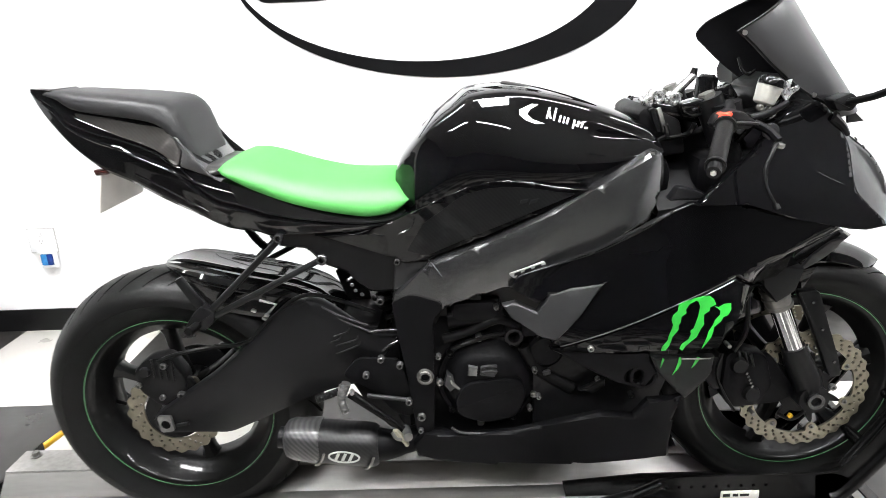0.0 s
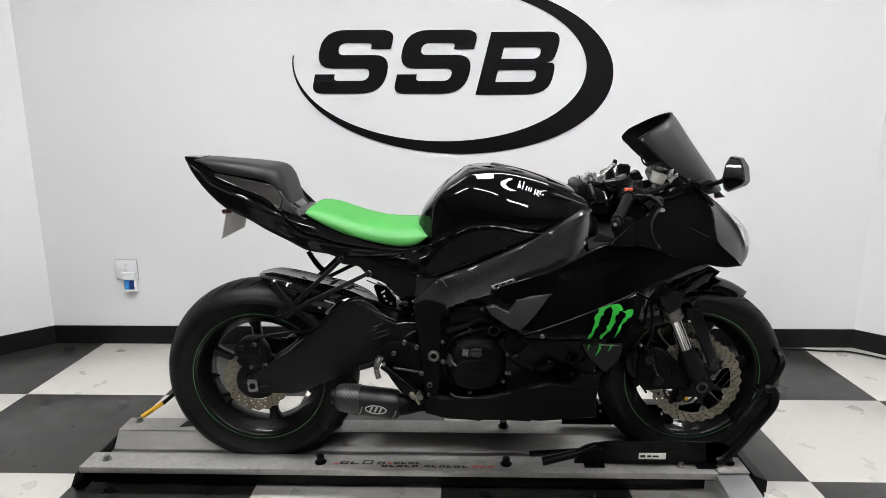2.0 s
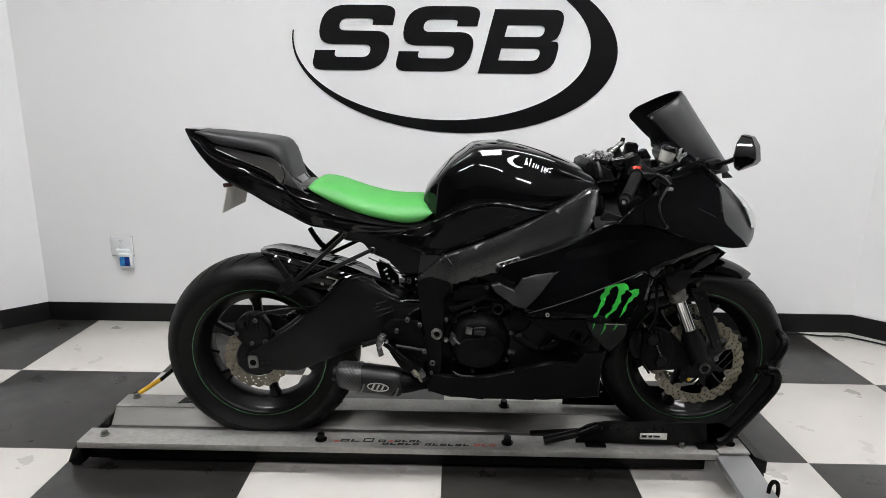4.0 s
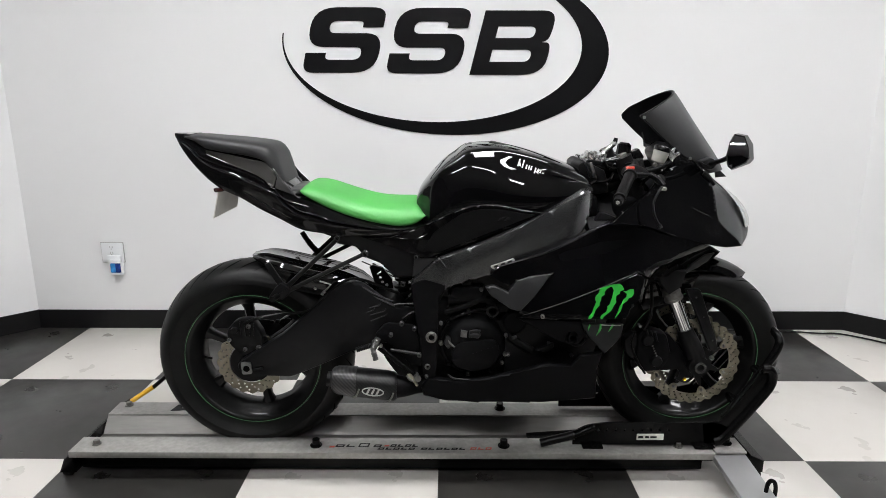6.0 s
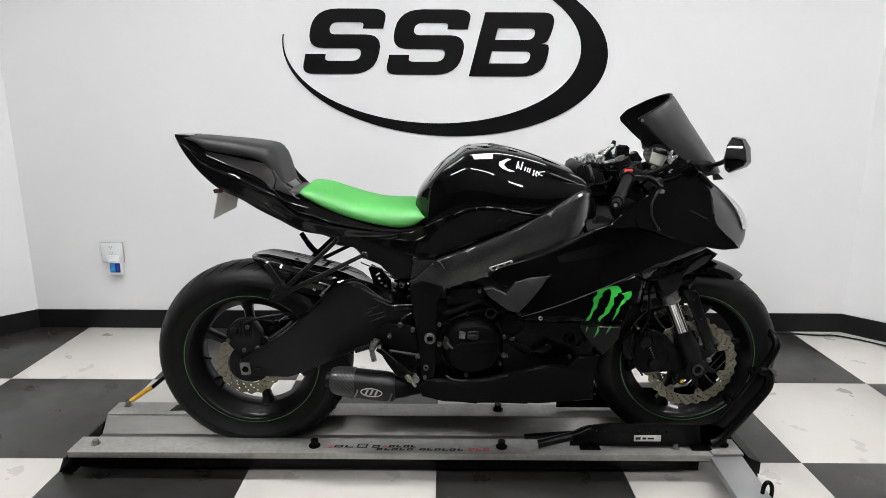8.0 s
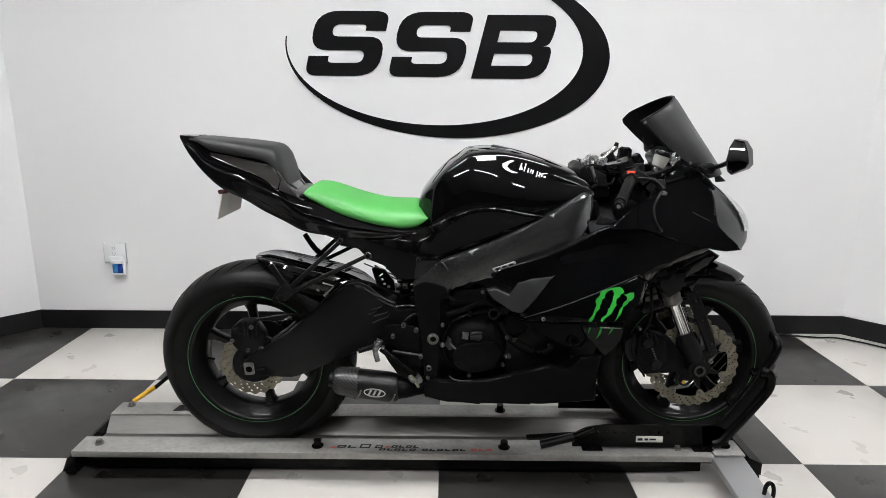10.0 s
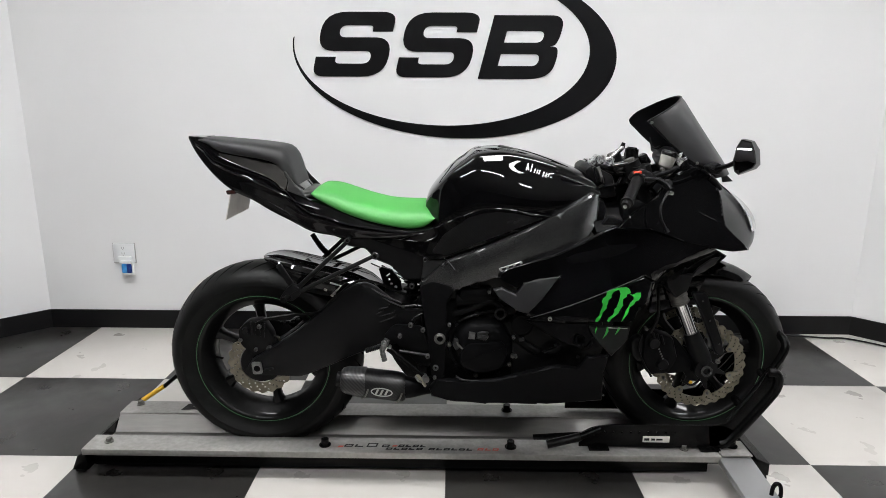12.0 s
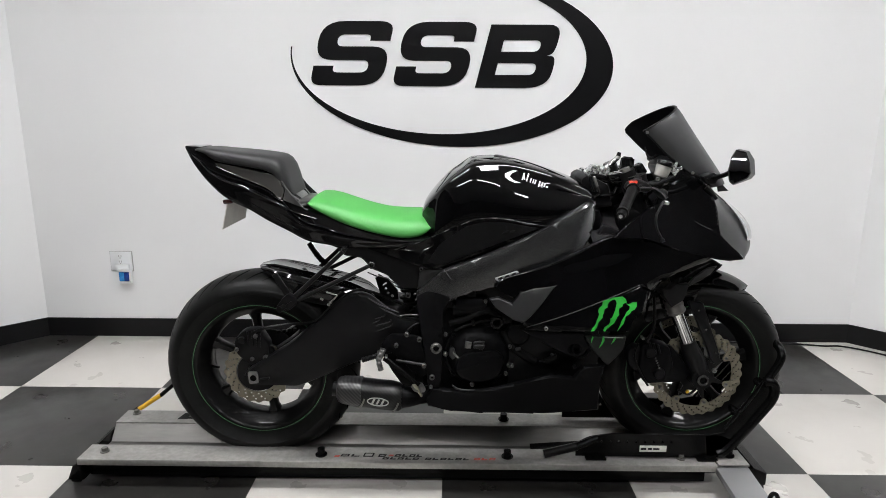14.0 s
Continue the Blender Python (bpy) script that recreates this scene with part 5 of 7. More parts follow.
box(bm, (0.19, near(0.16), 0.575), (0.035, 0.02, 0.03), 0.006)
part("water_pump", bm, M_BELLY, engine)
bm = B()
lathe(bm, [(0.010, 0.0), (0.022, -0.006), (0.026, -0.004), (0.028, 0.02)], (0.39, near(0.225), 0.517), 24)
part("crash_bung", bm, M_SATIN, bike)
for x, z in ((0.125, 0.636), (0.300, 0.566), (0.327, 0.470), (0.009, 0.533), (0.208, 0.436), (0.190, 0.410), (0.200, 0.496), (0.395, 0.434)):
    socket_bolt(x, z, 0.188, 0.0052, M_PEG, parent=engine)
bm = B()
pipe(bm, [(0.030, near(0.196), 0.374), (0.055, near(0.20), 0.363), (0.126, near(0.20), 0.361), (0.160, near(0.20), 0.364), (0.192, near(0.196), 0.374)], 0.0028, 8, 6)
part("overflow_pipe", bm, M_SCOOP, engine)
bm = B()
pipe(bm, [(0.036, near(0.17), 0.540), (0.066, near(0.178), 0.555), (0.108, near(0.178), 0.569), (0.150, near(0.17), 0.574), (0.19, near(0.16), 0.590)], 0.0045, 8, 6)
part("throttle_cable", bm, M_GRIP, engine)
bm = B()
lathe(bm, [(0.012, -0.012), (0.0175, -0.012), (0.0185, -0.008), (0.0185, 0.02), (0.012, 0.02), (0.012, -0.012)], (0.160, near(0.168), 0.566), 24)
part("hose_clamp", bm, M_CORNER, engine)
bm = B()
prism(bm, [tuple(p) for p in rounded([(0.285, 0.452), (0.300, 0.458), (0.338, 0.478), (0.340, 0.462), (0.318, 0.446)], [0.004] * 5, 2)], near(0.20), near(0.185), 0.003)
part("fairing_lug", bm, M_CORNER, engine)
bm = B()
box(bm, (0.225, near(0.182), 0.487), (0.016, 0.01, 0.010), 0.003, Matrix.Rotation(radians(-15), 3, "Y"))
part("sensor_plug", bm, M_SCOOP, engine)
bm = B()
lathe(bm, [(0.020, -0.006), (0.025, -0.006), (0.0275, -0.002), (0.0275, 0.01), (0.020, 0.01), (0.020, -0.006)], (0.392, near(0.262), 0.520), 28)
part("bung_ring", bm, M_BELLY, bike)
# lamp glints drawn as lighter grey crescents, and webs, on the clutch cover
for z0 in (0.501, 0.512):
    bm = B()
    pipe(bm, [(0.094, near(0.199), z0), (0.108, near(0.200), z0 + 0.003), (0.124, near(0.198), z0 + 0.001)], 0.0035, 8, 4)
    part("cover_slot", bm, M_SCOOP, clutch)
bm = B()
pipe(bm, [(0.030, near(0.186), 0.488), (0.034, near(0.188), 0.474), (0.046, near(0.190), 0.462), (0.056, near(0.190), 0.458)], 0.0032, 8, 4)
part("cover_edge", bm, M_SEAL, clutch)
for k in range(3):
    bm = B()
    box(bm, (0.05 + 0.035 * k, near(0.152), 0.655 - 0.012 * k), (0.028, 0.02, 0.022), 0.005, Matrix.Rotation(radians(-20 + 12 * k), 3, "Y"))
    part("connector", bm, M_CORNER, engine)

# exhaust silencer, link pipe
def can_section(c, a, b, n=20):
    return [(c.x, c.y + a * math.copysign(abs(math.cos(t)) ** 0.75, math.cos(t)), c.z + b * math.copysign(abs(math.sin(t)) ** 0.75, math.sin(t))) for t in [2 * math.pi * k / n for k in range(n)]]


bm = B()
loft(bm, [can_section(Vector((x, near(0.187), 0.355 - 0.12 * (x + 0.312))), a, b) for x, a, b in ((-0.246, 0.0435, 0.0410), (-0.19, 0.0440, 0.0415), (-0.150, 0.0440, 0.0420), (-0.130, 0.0420, 0.0400), (-0.122, 0.036, 0.034))])
silencer = part("silencer", bm, M_CARBON_FINE, bike, "short carbon fibre exhaust silencer")
bm = B()
loft(bm, [can_section(Vector((x, near(0.187), 0.355 - 0.12 * (x + 0.312))), a, b) for x, a, b in ((-0.316, 0.029, 0.027), (-0.311, 0.037, 0.034), (-0.298, 0.042, 0.039), (-0.244, 0.0465, 0.0440), (-0.241, 0.0450, 0.0425))])
part("end_cap", bm, M_CARBON, silencer, "glossy woven carbon end cap")
bm = B()
rod(bm, (-0.330, near(0.187), 0.357), (-0.290, near(0.187), 0.352), 0.022, seg=24)
part("outlet_pipe", bm, M_MATTE, silencer)
for x in (-0.238, -0.138):
    bm = B()
    pipe(bm, [(x + 0.008, near(0.233), 0.345 - 0.12 * (x + 0.238)), (x + 0.003, near(0.234), 0.332 - 0.12 * (x + 0.238)), (x - 0.005, near(0.230), 0.319 - 0.12 * (x + 0.238)), (x - 0.014, near(0.222), 0.312 - 0.12 * (x + 0.238))], 0.0026, 8)
    part("clip", bm, M_SEAL, silencer)
badge_loops = [[(0.0325 * math.cos(a), 0.0135 * math.sin(a)) for a in [2 * math.pi * k / 40 for k in range(40)]], [(0.0292 * math.cos(a), 0.0108 * math.sin(a)) for a in [2 * math.pi * k / 40 for k in range(40)]]]
bm = cutout(badge_loops, 0.002)
for k in range(3):
    c2 = cutout([[(-0.020 + 0.014 * k, -0.008), (-0.014 + 0.014 * k, -0.008), (-0.008 + 0.014 * k, 0.008), (-0.014 + 0.014 * k, 0.008)]], 0.002)
    tmp = bpy.data.meshes.new("tmp")
    c2.to_mesh(tmp)
    c2.free()
    bm.from_mesh(tmp)
    bpy.data.meshes.remove(tmp)
bmesh.ops.transform(bm, matrix=Matrix.Translation((-0.190, near(0.2325), 0.336)) @ UPRIGHT @ Matrix.Rotation(radians(-6), 4, "Z"), verts=bm.verts)
part("oval_badge", bm, M_GREY_FILM, silencer, "pale oval badge")
bm = B()
pipe(bm, [(-0.135, near(0.187), 0.333), (-0.10, near(0.182), 0.330), (-0.06, near(0.165), 0.328), (0.0, near(0.13), 0.322), (0.10, near(0.06), 0.29), (0.25, BIKE_Y, 0.27)], lambda t: 0.037 - 0.010 * min(1, t * 3), 16)
part("link_pipe", bm, M_BELLY, bike)

# rearset: heel plate, peg, brake pedal
bm = B()
prism(bm, [tuple(p) for p in rounded([(-0.19, 0.49), (-0.155, 0.53), (-0.07, 0.525), (-0.045, 0.44), (-0.05, 0.39), (-0.085, 0.40), (-0.13, 0.455)], [0.015] * 7)], near(0.178), near(0.168), 0.003)
rearset = part("rearset_plate", bm, M_BELLY, bike)
bm = B()
pipe(bm, [(-0.184 - 0.0024 * k, near(0.195 + 0.001 * k), 0.470 - 0.0004 * k) for k in range(23)], lambda t: 0.0068 + 0.0014 * (int(t * 22.5) % 2), 14, 1, smooth=False)
part("foot_peg", bm, M_MATTE, rearset, "knurled black alloy foot peg")
bm = B()
pipe(bm, [(-0.189, near(0.205), 0.470), (-0.188, near(0.212), 0.456), (-0.185, near(0.216), 0.446), (-0.183, near(0.216), 0.438), (-0.181, near(0.216), 0.430)], lambda t: 0.0072 + 0.0014 * (int(t * 9) % 2), 12, 4)
part("heel_knob", bm, M_PEG, rearset, "knurled grey alloy knob")
bm = B()
pipe(bm, [(-0.186, near(0.222), 0.468), (-0.182, near(0.222), 0.478), (-0.177, near(0.221), 0.488), (-0.173, near(0.220), 0.498)], lambda t: 0.0085 + 0.0012 * (int(t * 9) % 2), 12, 4)
part("peg_hanger", bm, M_PEG, rearset, "knurled bright heel stub")
bm = B()
rod(bm, (-0.172, near(0.198), 0.462), (-0.064, near(0.200), 0.372), 0.0095, 0.0065)
pedal = part("brake_pedal", bm, M_POWDER, rearset, "dark alloy rear brake pedal")
bm = B()
rod(bm, (-0.066, near(0.19), 0.372), (-0.058, near(0.226), 0.374), 0.0085, 0.0095)
part("toe_piece", bm, M_PEG, pedal)
bm = B()
rod(bm, (-0.14, near(0.184), 0.448), (-0.05, near(0.186), 0.435), 0.0045)
part("push_rod", bm, M_SCOOP, rearset)
for xq, zq in ((-0.188, 0.482), (-0.166, 0.470)):
    bm = B()
    rod(bm, (xq, near(0.200), zq), (xq, near(0.212), zq - 0.001), 0.005, 0.0045, 6)
    part("peg_bolt", bm, M_BOLT, rearset)
bm = B()
prism(bm, [tuple(p) for p in rounded([(-0.090, 0.384), (-0.080, 0.385), (-0.068, 0.370), (-0.057, 0.349), (-0.064, 0.347), (-0.073, 0.362), (-0.081, 0.366), (-0.089, 0.375)], [0.003] * 8, 3)], near(0.222), near(0.208), 0.003)
part("pedal_stop", bm, M_BRONZE, bike, "pale brass pedal stop")
bm = B()
pipe(bm, [(-0.09, near(0.222), 0.384), (-0.082, near(0.225), 0.372), (-0.072, near(0.222), 0.366)], 0.0035, 8, 4)
part("return_spring", bm, M_SEAL, bike)

# ---- bodywork ----
FAIR = field([(0.225, 0.698, 0.235), (0.291, 0.588, 0.272), (0.491, 0.678, 0.262), (0.468, 0.518, 0.286), (0.625, 0.800, 0.212), (0.81, 0.755, 0.150), (0.795, 0.678, 0.165),
              (0.575, 0.578, 0.274), (0.175, 0.308, 0.222), (0.475, 0.308, 0.242), (0.075, 0.378, 0.212), (0.375, 0.828, 0.24)])


def COWL(x, z):
    """The flat flank of the front cowl."""
    return 0.789 - 0.393 * x - 0.397 * z - 0.22 * max(0.0, 0.825 - z) * ramp(x, 0.62, 0.76) + 0.05 * max(0.0, 0.655 - x) * ramp(z, 0.83, 0.87)


FAIR_BASE = FAIR


def FAIR(x, z):
    """The flank steps in above a faint character line that rises towards the front, and folds under at its front beak."""
    line = 0.742 + 0.20 * (x - 0.32)
    t = ramp(z, line - 0.02, line + 0.03) * min(1.0, max(0.0, (x - 0.30) / 0.05)) * min(1.0, max(0.0, (0.72 - x) / 0.1))
    fold = max(0.0, (0.735 + 0.25 * (x - 0.66)) - z) * min(1.0, max(0.0, (x - 0.56) / 0.06))
    return FAIR_BASE(x, z) - 0.005 * t - 0.9 * min(fold, 0.075)


P_UPPER = [(0.147, 0.689), (0.166, 0.712), (0.294, 0.758), (0.378, 0.797), (0.428, 0.825), (0.470, 0.840), (0.571, 0.828), (0.635, 0.812), (0.698, 0.800), (0.765, 0.772), (0.846, 0.727), (0.826, 0.700), (0.788, 0.682), (0.722, 0.663), (0.608, 0.674), (0.552, 0.707), (0.237, 0.583), (0.221, 0.590), (0.268, 0.639), (0.315, 0.702), (0.259, 0.691), (0.221, 0.678), (0.200, 0.660)]
P_MID = [(0.237, 0.579), (0.552, 0.703), (0.608, 0.671), (0.645, 0.655), (0.605, 0.657), (0.565, 0.637), (0.534, 0.607), (0.521, 0.580), (0.388, 0.581), (0.334, 0.577), (0.221, 0.574)]
P_BAR = [(0.221, 0.571), (0.334, 0.573), (0.400, 0.571), (0.404, 0.555), (0.416, 0.532), (0.396, 0.500), (0.336, 0.511), (0.246, 0.559)]
P_TRI = [(0.401, 0.566), (0.516, 0.563), (0.511, 0.529), (0.490, 0.500), (0.469, 0.476), (0.446, 0.500), (0.424, 0.524), (0.410, 0.545)]
P_BELLY = [(-0.051, 0.336), (-0.026, 0.361), (0.069, 0.358), (0.156, 0.374), (0.209, 0.395), (0.315, 0.436), (0.379, 0.432), (0.403, 0.471), (0.454, 0.475), (0.465, 0.479), (0.455, 0.421), (0.460, 0.346), (0.462, 0.319), (0.274, 0.301), (0.125, 0.290), (0.025, 0.290), (-0.043, 0.306)]
P_SCOOP = [(0.135, 0.651), (0.159, 0.659), (0.198, 0.644), (0.221, 0.680), (0.259, 0.693), (0.317, 0.704), (0.268, 0.637), (0.232, 0.593), (0.206, 0.596), (0.151, 0.629)]
CREASE = [(p.x, p.z) for p in spline([(0.750, 0, 0.990), (0.764, 0, 0.975), (0.783, 0, 0.943), (0.800, 0, 0.908), (0.804, 0, 0.863), (0.812, 0, 0.828), (0.845, 0, 0.797), (0.880, 0, 0.768), (0.893, 0, 0.752)], 4)]
NOSE = [(p.x, p.z) for p in spline([(0.765, 0, 0.992), (0.788, 0, 0.975), (0.823, 0, 0.944), (0.861, 0, 0.913), (0.911, 0, 0.874), (0.947, 0, 0.832), (0.963, 0, 0.790), (0.962, 0, 0.756), (0.938, 0, 0.740)], 4)]
P_COWL = [(0.464, 0.846), (0.498, 0.873), (0.587, 0.921), (0.615, 0.950), (0.662, 0.978), (0.727, 1.000)] + CREASE + [(0.840, 0.752), (0.797, 0.760), (0.664, 0.799), (0.564, 0.836)]
CLAWS = [
    [(0.446, 0.665), (0.461, 0.670), (0.474, 0.673), (0.480, 0.671), (0.465, 0.664), (0.459, 0.655), (0.460, 0.649), (0.451, 0.643), (0.449, 0.632), (0.446, 0.628), (0.446, 0.620), (0.435, 0.608), (0.432, 0.599), (0.429, 0.591), (0.423, 0.583), (0.415, 0.582), (0.417, 0.590), (0.426, 0.600), (0.429, 0.611), (0.433, 0.620), (0.436, 0.629), (0.433, 0.638), (0.436, 0.646), (0.445, 0.654)],
    [(0.472, 0.674), (0.487, 0.676), (0.502, 0.677), (0.510, 0.671), (0.514, 0.661), (0.503, 0.657), (0.502, 0.651), (0.492, 0.645), (0.491, 0.635), (0.492, 0.628), (0.486, 0.620), (0.481, 0.611), (0.478, 0.605), (0.471, 0.600), (0.459, 0.590), (0.453, 0.581), (0.448, 0.585), (0.451, 0.593), (0.464, 0.602), (0.468, 0.611), (0.467, 0.617), (0.473, 0.621), (0.477, 0.631), (0.481, 0.641), (0.483, 0.651), (0.485, 0.659), (0.482, 0.667)],
    [(0.511, 0.658), (0.519, 0.656), (0.530, 0.661), (0.542, 0.661), (0.542, 0.650), (0.536, 0.641), (0.527, 0.638), (0.523, 0.631), (0.510, 0.622), (0.508, 0.613), (0.505, 0.604), (0.497, 0.594), (0.488, 0.583), (0.492, 0.593), (0.497, 0.604), (0.500, 0.614), (0.508, 0.625), (0.512, 0.634), (0.521, 0.642), (0.522, 0.650)],
]
TICKS = [
    [(0.420, 0.567), (0.423, 0.563), (0.419, 0.552), (0.417, 0.546), (0.417, 0.555)],
    [(0.449, 0.567), (0.453, 0.567), (0.454, 0.554), (0.449, 0.544), (0.439, 0.531), (0.444, 0.543), (0.448, 0.557)],
    [(0.482, 0.566), (0.487, 0.565), (0.485, 0.559), (0.479, 0.550), (0.473, 0.544), (0.477, 0.554)],
]
def nose_point(r, u, s, lift=0.0):
    """A point of the rounded nose: r runs down the crease, u from the crease to the centre line."""
    k = r * (len(CREASE) - 1)
    i = min(int(k), len(CREASE) - 2)
    c, n = Vector(CREASE[i]).lerp(Vector(CREASE[i + 1]), k - i), Vector(NOSE[i]).lerp(Vector(NOSE[i + 1]), k - i)
    th = math.pi / 2 * u
    w = 0.75 * u + 0.25 * math.sin(th)
    h = (COWL(*c) + 0.0006) * (0.75 * (1 - u) + 0.25 * math.cos(th))
    return Vector((c.x + (n.x - c.x) * w + lift, BIKE_Y + s * (h + lift), c.y + (n.y - c.y) * w))


for s in (-1, 1):
    bm = B()
    panel(bm, P_UPPER, FAIR, s, 0.012, 0.012, 0.003)
    upper = part("side_fairing", bm, M_GLOSS, bike, "gloss black side fairing")
    # the seam's edge highlight is put in as a lighter grey strip
    for pts, w, m in ([(0.238, 0.5830), (0.300, 0.6075), (0.354, 0.6285), (0.445, 0.6645), (0.552, 0.7065)], 0.0014, M_SCOOP), ([(0.170, 0.7135), (0.294, 0.757), (0.378, 0.795), (0.428, 0.823), (0.472, 0.8400)], 0.0042, M_TAIL):
        bm = B()
        ledge(bm, pts, FAIR, s, w, 0.001)
        part("panel_edge", bm, m, upper)
    bm = B()
    panel(bm, P_MID, FAIR, s, 0.012, 0.022, 0.003)
    mid = part("lower_fairing", bm, M_GLOSS, bike, "gloss black lower fairing with green claw mark")
    for c in CLAWS:
        bm = B()
        panel(bm, c, FAIR, s, 0.001, 0.022, 0, 0.0016)
        part("claw_mark", bm, M_GREEN_FILM, mid, "bright green claw-shaped film")
    bm = B()
    panel(bm, P_BAR, FAIR, s, 0.012, 0.03, 0.004, -0.012, holes=[circle((0.375, 0.522), 0.016, 20)])
    part("fairing_brace", bm, M_BELLY, bike)
    bm = B()
    panel(bm, P_TRI, FAIR, s, 0.012, 0.03, 0.004, -0.004)
    tri = part("fairing_corner", bm, M_CORNER, bike, "satin grey fairing corner")
    # pale rod in place of the highlight along the bevelled edge
    bm = B()
    pipe(bm, [(0.452, BIKE_Y + s * (FAIR(0.452, 0.565) + 0.002), 0.566), (0.467, BIKE_Y + s * (FAIR(0.467, 0.565) + 0.002), 0.565), (0.505, BIKE_Y + s * (FAIR(0.505, 0.564) + 0.002), 0.564)], lambda t: 0.0018 - 0.0008 * t, 8, 4)
    part("edge_strip", bm, M_SEAL, tri)
    for c in TICKS:
        bm = B()
        panel(bm, c, FAIR, s, 0.001, 0.03, 0, -0.0024)
        part("claw_tip", bm, M_GREEN_FILM, tri)
    bm = B()
    panel(bm, P_BELLY, FAIR, s, 0.012, 0.03, 0.006, -0.006)
    part("belly_pan_side", bm, M_BELLY, bike, "black belly pan")
    bm = B()
    panel(bm, P_SCOOP, lambda x, z: FAIR(x, z) - 0.10 * max(0, 0.24 - x), s, 0.012, 0.025, 0.004, 0.003)
    part("scoop_panel", bm, M_SCOOP, bike, "satin dark grey scoop panel")
    bm = B()
    panel(bm, P_COWL, COWL, s, 0.016, 0.012, 0.002)
    cowl = part("front_cowl", bm, M_GLOSS, bike, "gloss black front cowl")
    bm = B()
    ledge(bm, [(0.724, 0.872), (0.750, 0.859), (0.780, 0.845)], COWL, s, 0.0022, 0.001)
    part("panel_edge", bm, M_TAIL, cowl)
    # nose painted greyer than the cowl for the pale wall it reflects
    bm = B()
    loft(bm, [[nose_point(r / 32, u / 10, s) for u in range(11)] for r in range(33)], caps=False, closed=False)
    part("nose_panel", bm, M_NOSE, bike, "nose panel beside the headlight, greyed for the wall it mirrors")
    bm = B()
    loft(bm, [[nose_point(0.10 + 0.64 * r / 10, 0.64 + 0.16 * (1 - r / 10) + (0.36 - 0.16 * (1 - r / 10)) * u / 8, s, 0.003 + 0.006 * math.sin(math.pi * r / 10)) for u in range(9)] for r in range(11)], caps=False, closed=False)
    lens = part("headlight", bm, M_LENS, bike, "clear headlight lens with dark ribs")
    for k in range(5):
        bm = B()
        pipe(bm, [nose_point(0.38 + 0.05 * k, 0.66 + 0.045 * u, s, 0.0012 + 0.006 * math.sin(math.pi * (0.28 + 0.05 * k) / 0.64)) for u in range(5)], 0.0016, 6, 3)
        part("lens_rib", bm, M_MATTE, lens)
    if s < 0:
        socket_bolt(0.291, 0.585, FAIR(0.291, 0.585), 0.006, parent=upper)
# belly closing under the engine and nose strip between the cowl halves
bm = B()
xs = [-0.04, 0.025, 0.129, 0.285, 0.40, 0.475]
zs = [0.325, 0.310, 0.310, 0.322, 0.334, 0.341]
loft(bm, [[(x, BIKE_Y - FAIR(x, z) + 0.012, z + 0.004), (x, BIKE_Y - 0.08, z - 0.012), (x, BIKE_Y + 0.08, z - 0.012), (x, BIKE_Y + FAIR(x, z) - 0.012, z + 0.004), (x, BIKE_Y, z + 0.02)] for x, z in zip(xs, zs)])
part("belly_pan_floor", bm, M_GLOSS, bike)
bm = B()
prism(bm, [(0.58, 0.84), (0.90, 0.775), (0.88, 0.762), (0.80, 0.752), (0.72, 0.70), (0.60, 0.69)], BIKE_Y - 0.095, BIKE_Y + 0.095, 0.004)
part("nose_duct", bm, M_SATIN, bike)
# radiator and inner shadows between the fairing halves
bm = B()
box(bm, (0.42, BIKE_Y, 0.60), (0.05, 0.34, 0.26), 0.008, Matrix.Rotation(radians(-18), 3, "Y"))
part("radiator", bm, M_MATTE, bike)
bm = B()
box(bm, (0.60, BIKE_Y, 0.86), (0.18, 0.26, 0.09), 0.02)
part("air_duct", bm, M_BELLY, bike)
for y in (-0.09, -0.03, 0.03, 0.09):
    bm = B()
    pipe(bm, [(0.33, BIKE_Y + y, 0.58), (0.40, BIKE_Y + y, 0.50), (0.39, BIKE_Y + y * 0.8, 0.40), (0.30, BIKE_Y + y * 0.5, 0.33)], 0.017, 10)
    part("exhaust_header", bm, M_MATTE, bike)

for s in (-1, 1):
    bm = B()
    prism(bm, [(0.20, 0.30), (0.46, 0.30), (0.46, 0.42), (0.50, 0.54), (0.56, 0.63), (0.20, 0.56)], BIKE_Y + s * 0.155, BIKE_Y + s * 0.165, 0.002)
    part("inner_fairing", bm, M_MATTE, bike)
bm = B()
loft(bm, [[(x, BIKE_Y + w * u, z0 + (z1 - z0) * v) for u, v in ((-1, 0), (1, 0), (1, 0.15), (0.55, 0.7), (0.15, 1), (-0.15, 1), (-0.55, 0.7), (-1, 0.15))]
          for x, z0, z1, w in ((0.43, 0.80, 0.885, 0.17), (0.52, 0.80, 0.915, 0.15), (0.60, 0.79, 0.955, 0.12), (0.70, 0.79, 0.985, 0.08), (0.80, 0.79, 0.93, 0.05))])
part("inner_cowl", bm, M_BELLY, bike)

bm = B()
prism(bm, [(0.640, 0.690), (0.726, 0.684), (0.714, 0.636), (0.680, 0.612), (0.652, 0.646)], near(0.16), near(0.06), 0.006)
part("fork_cover", bm, M_SATIN, bike)
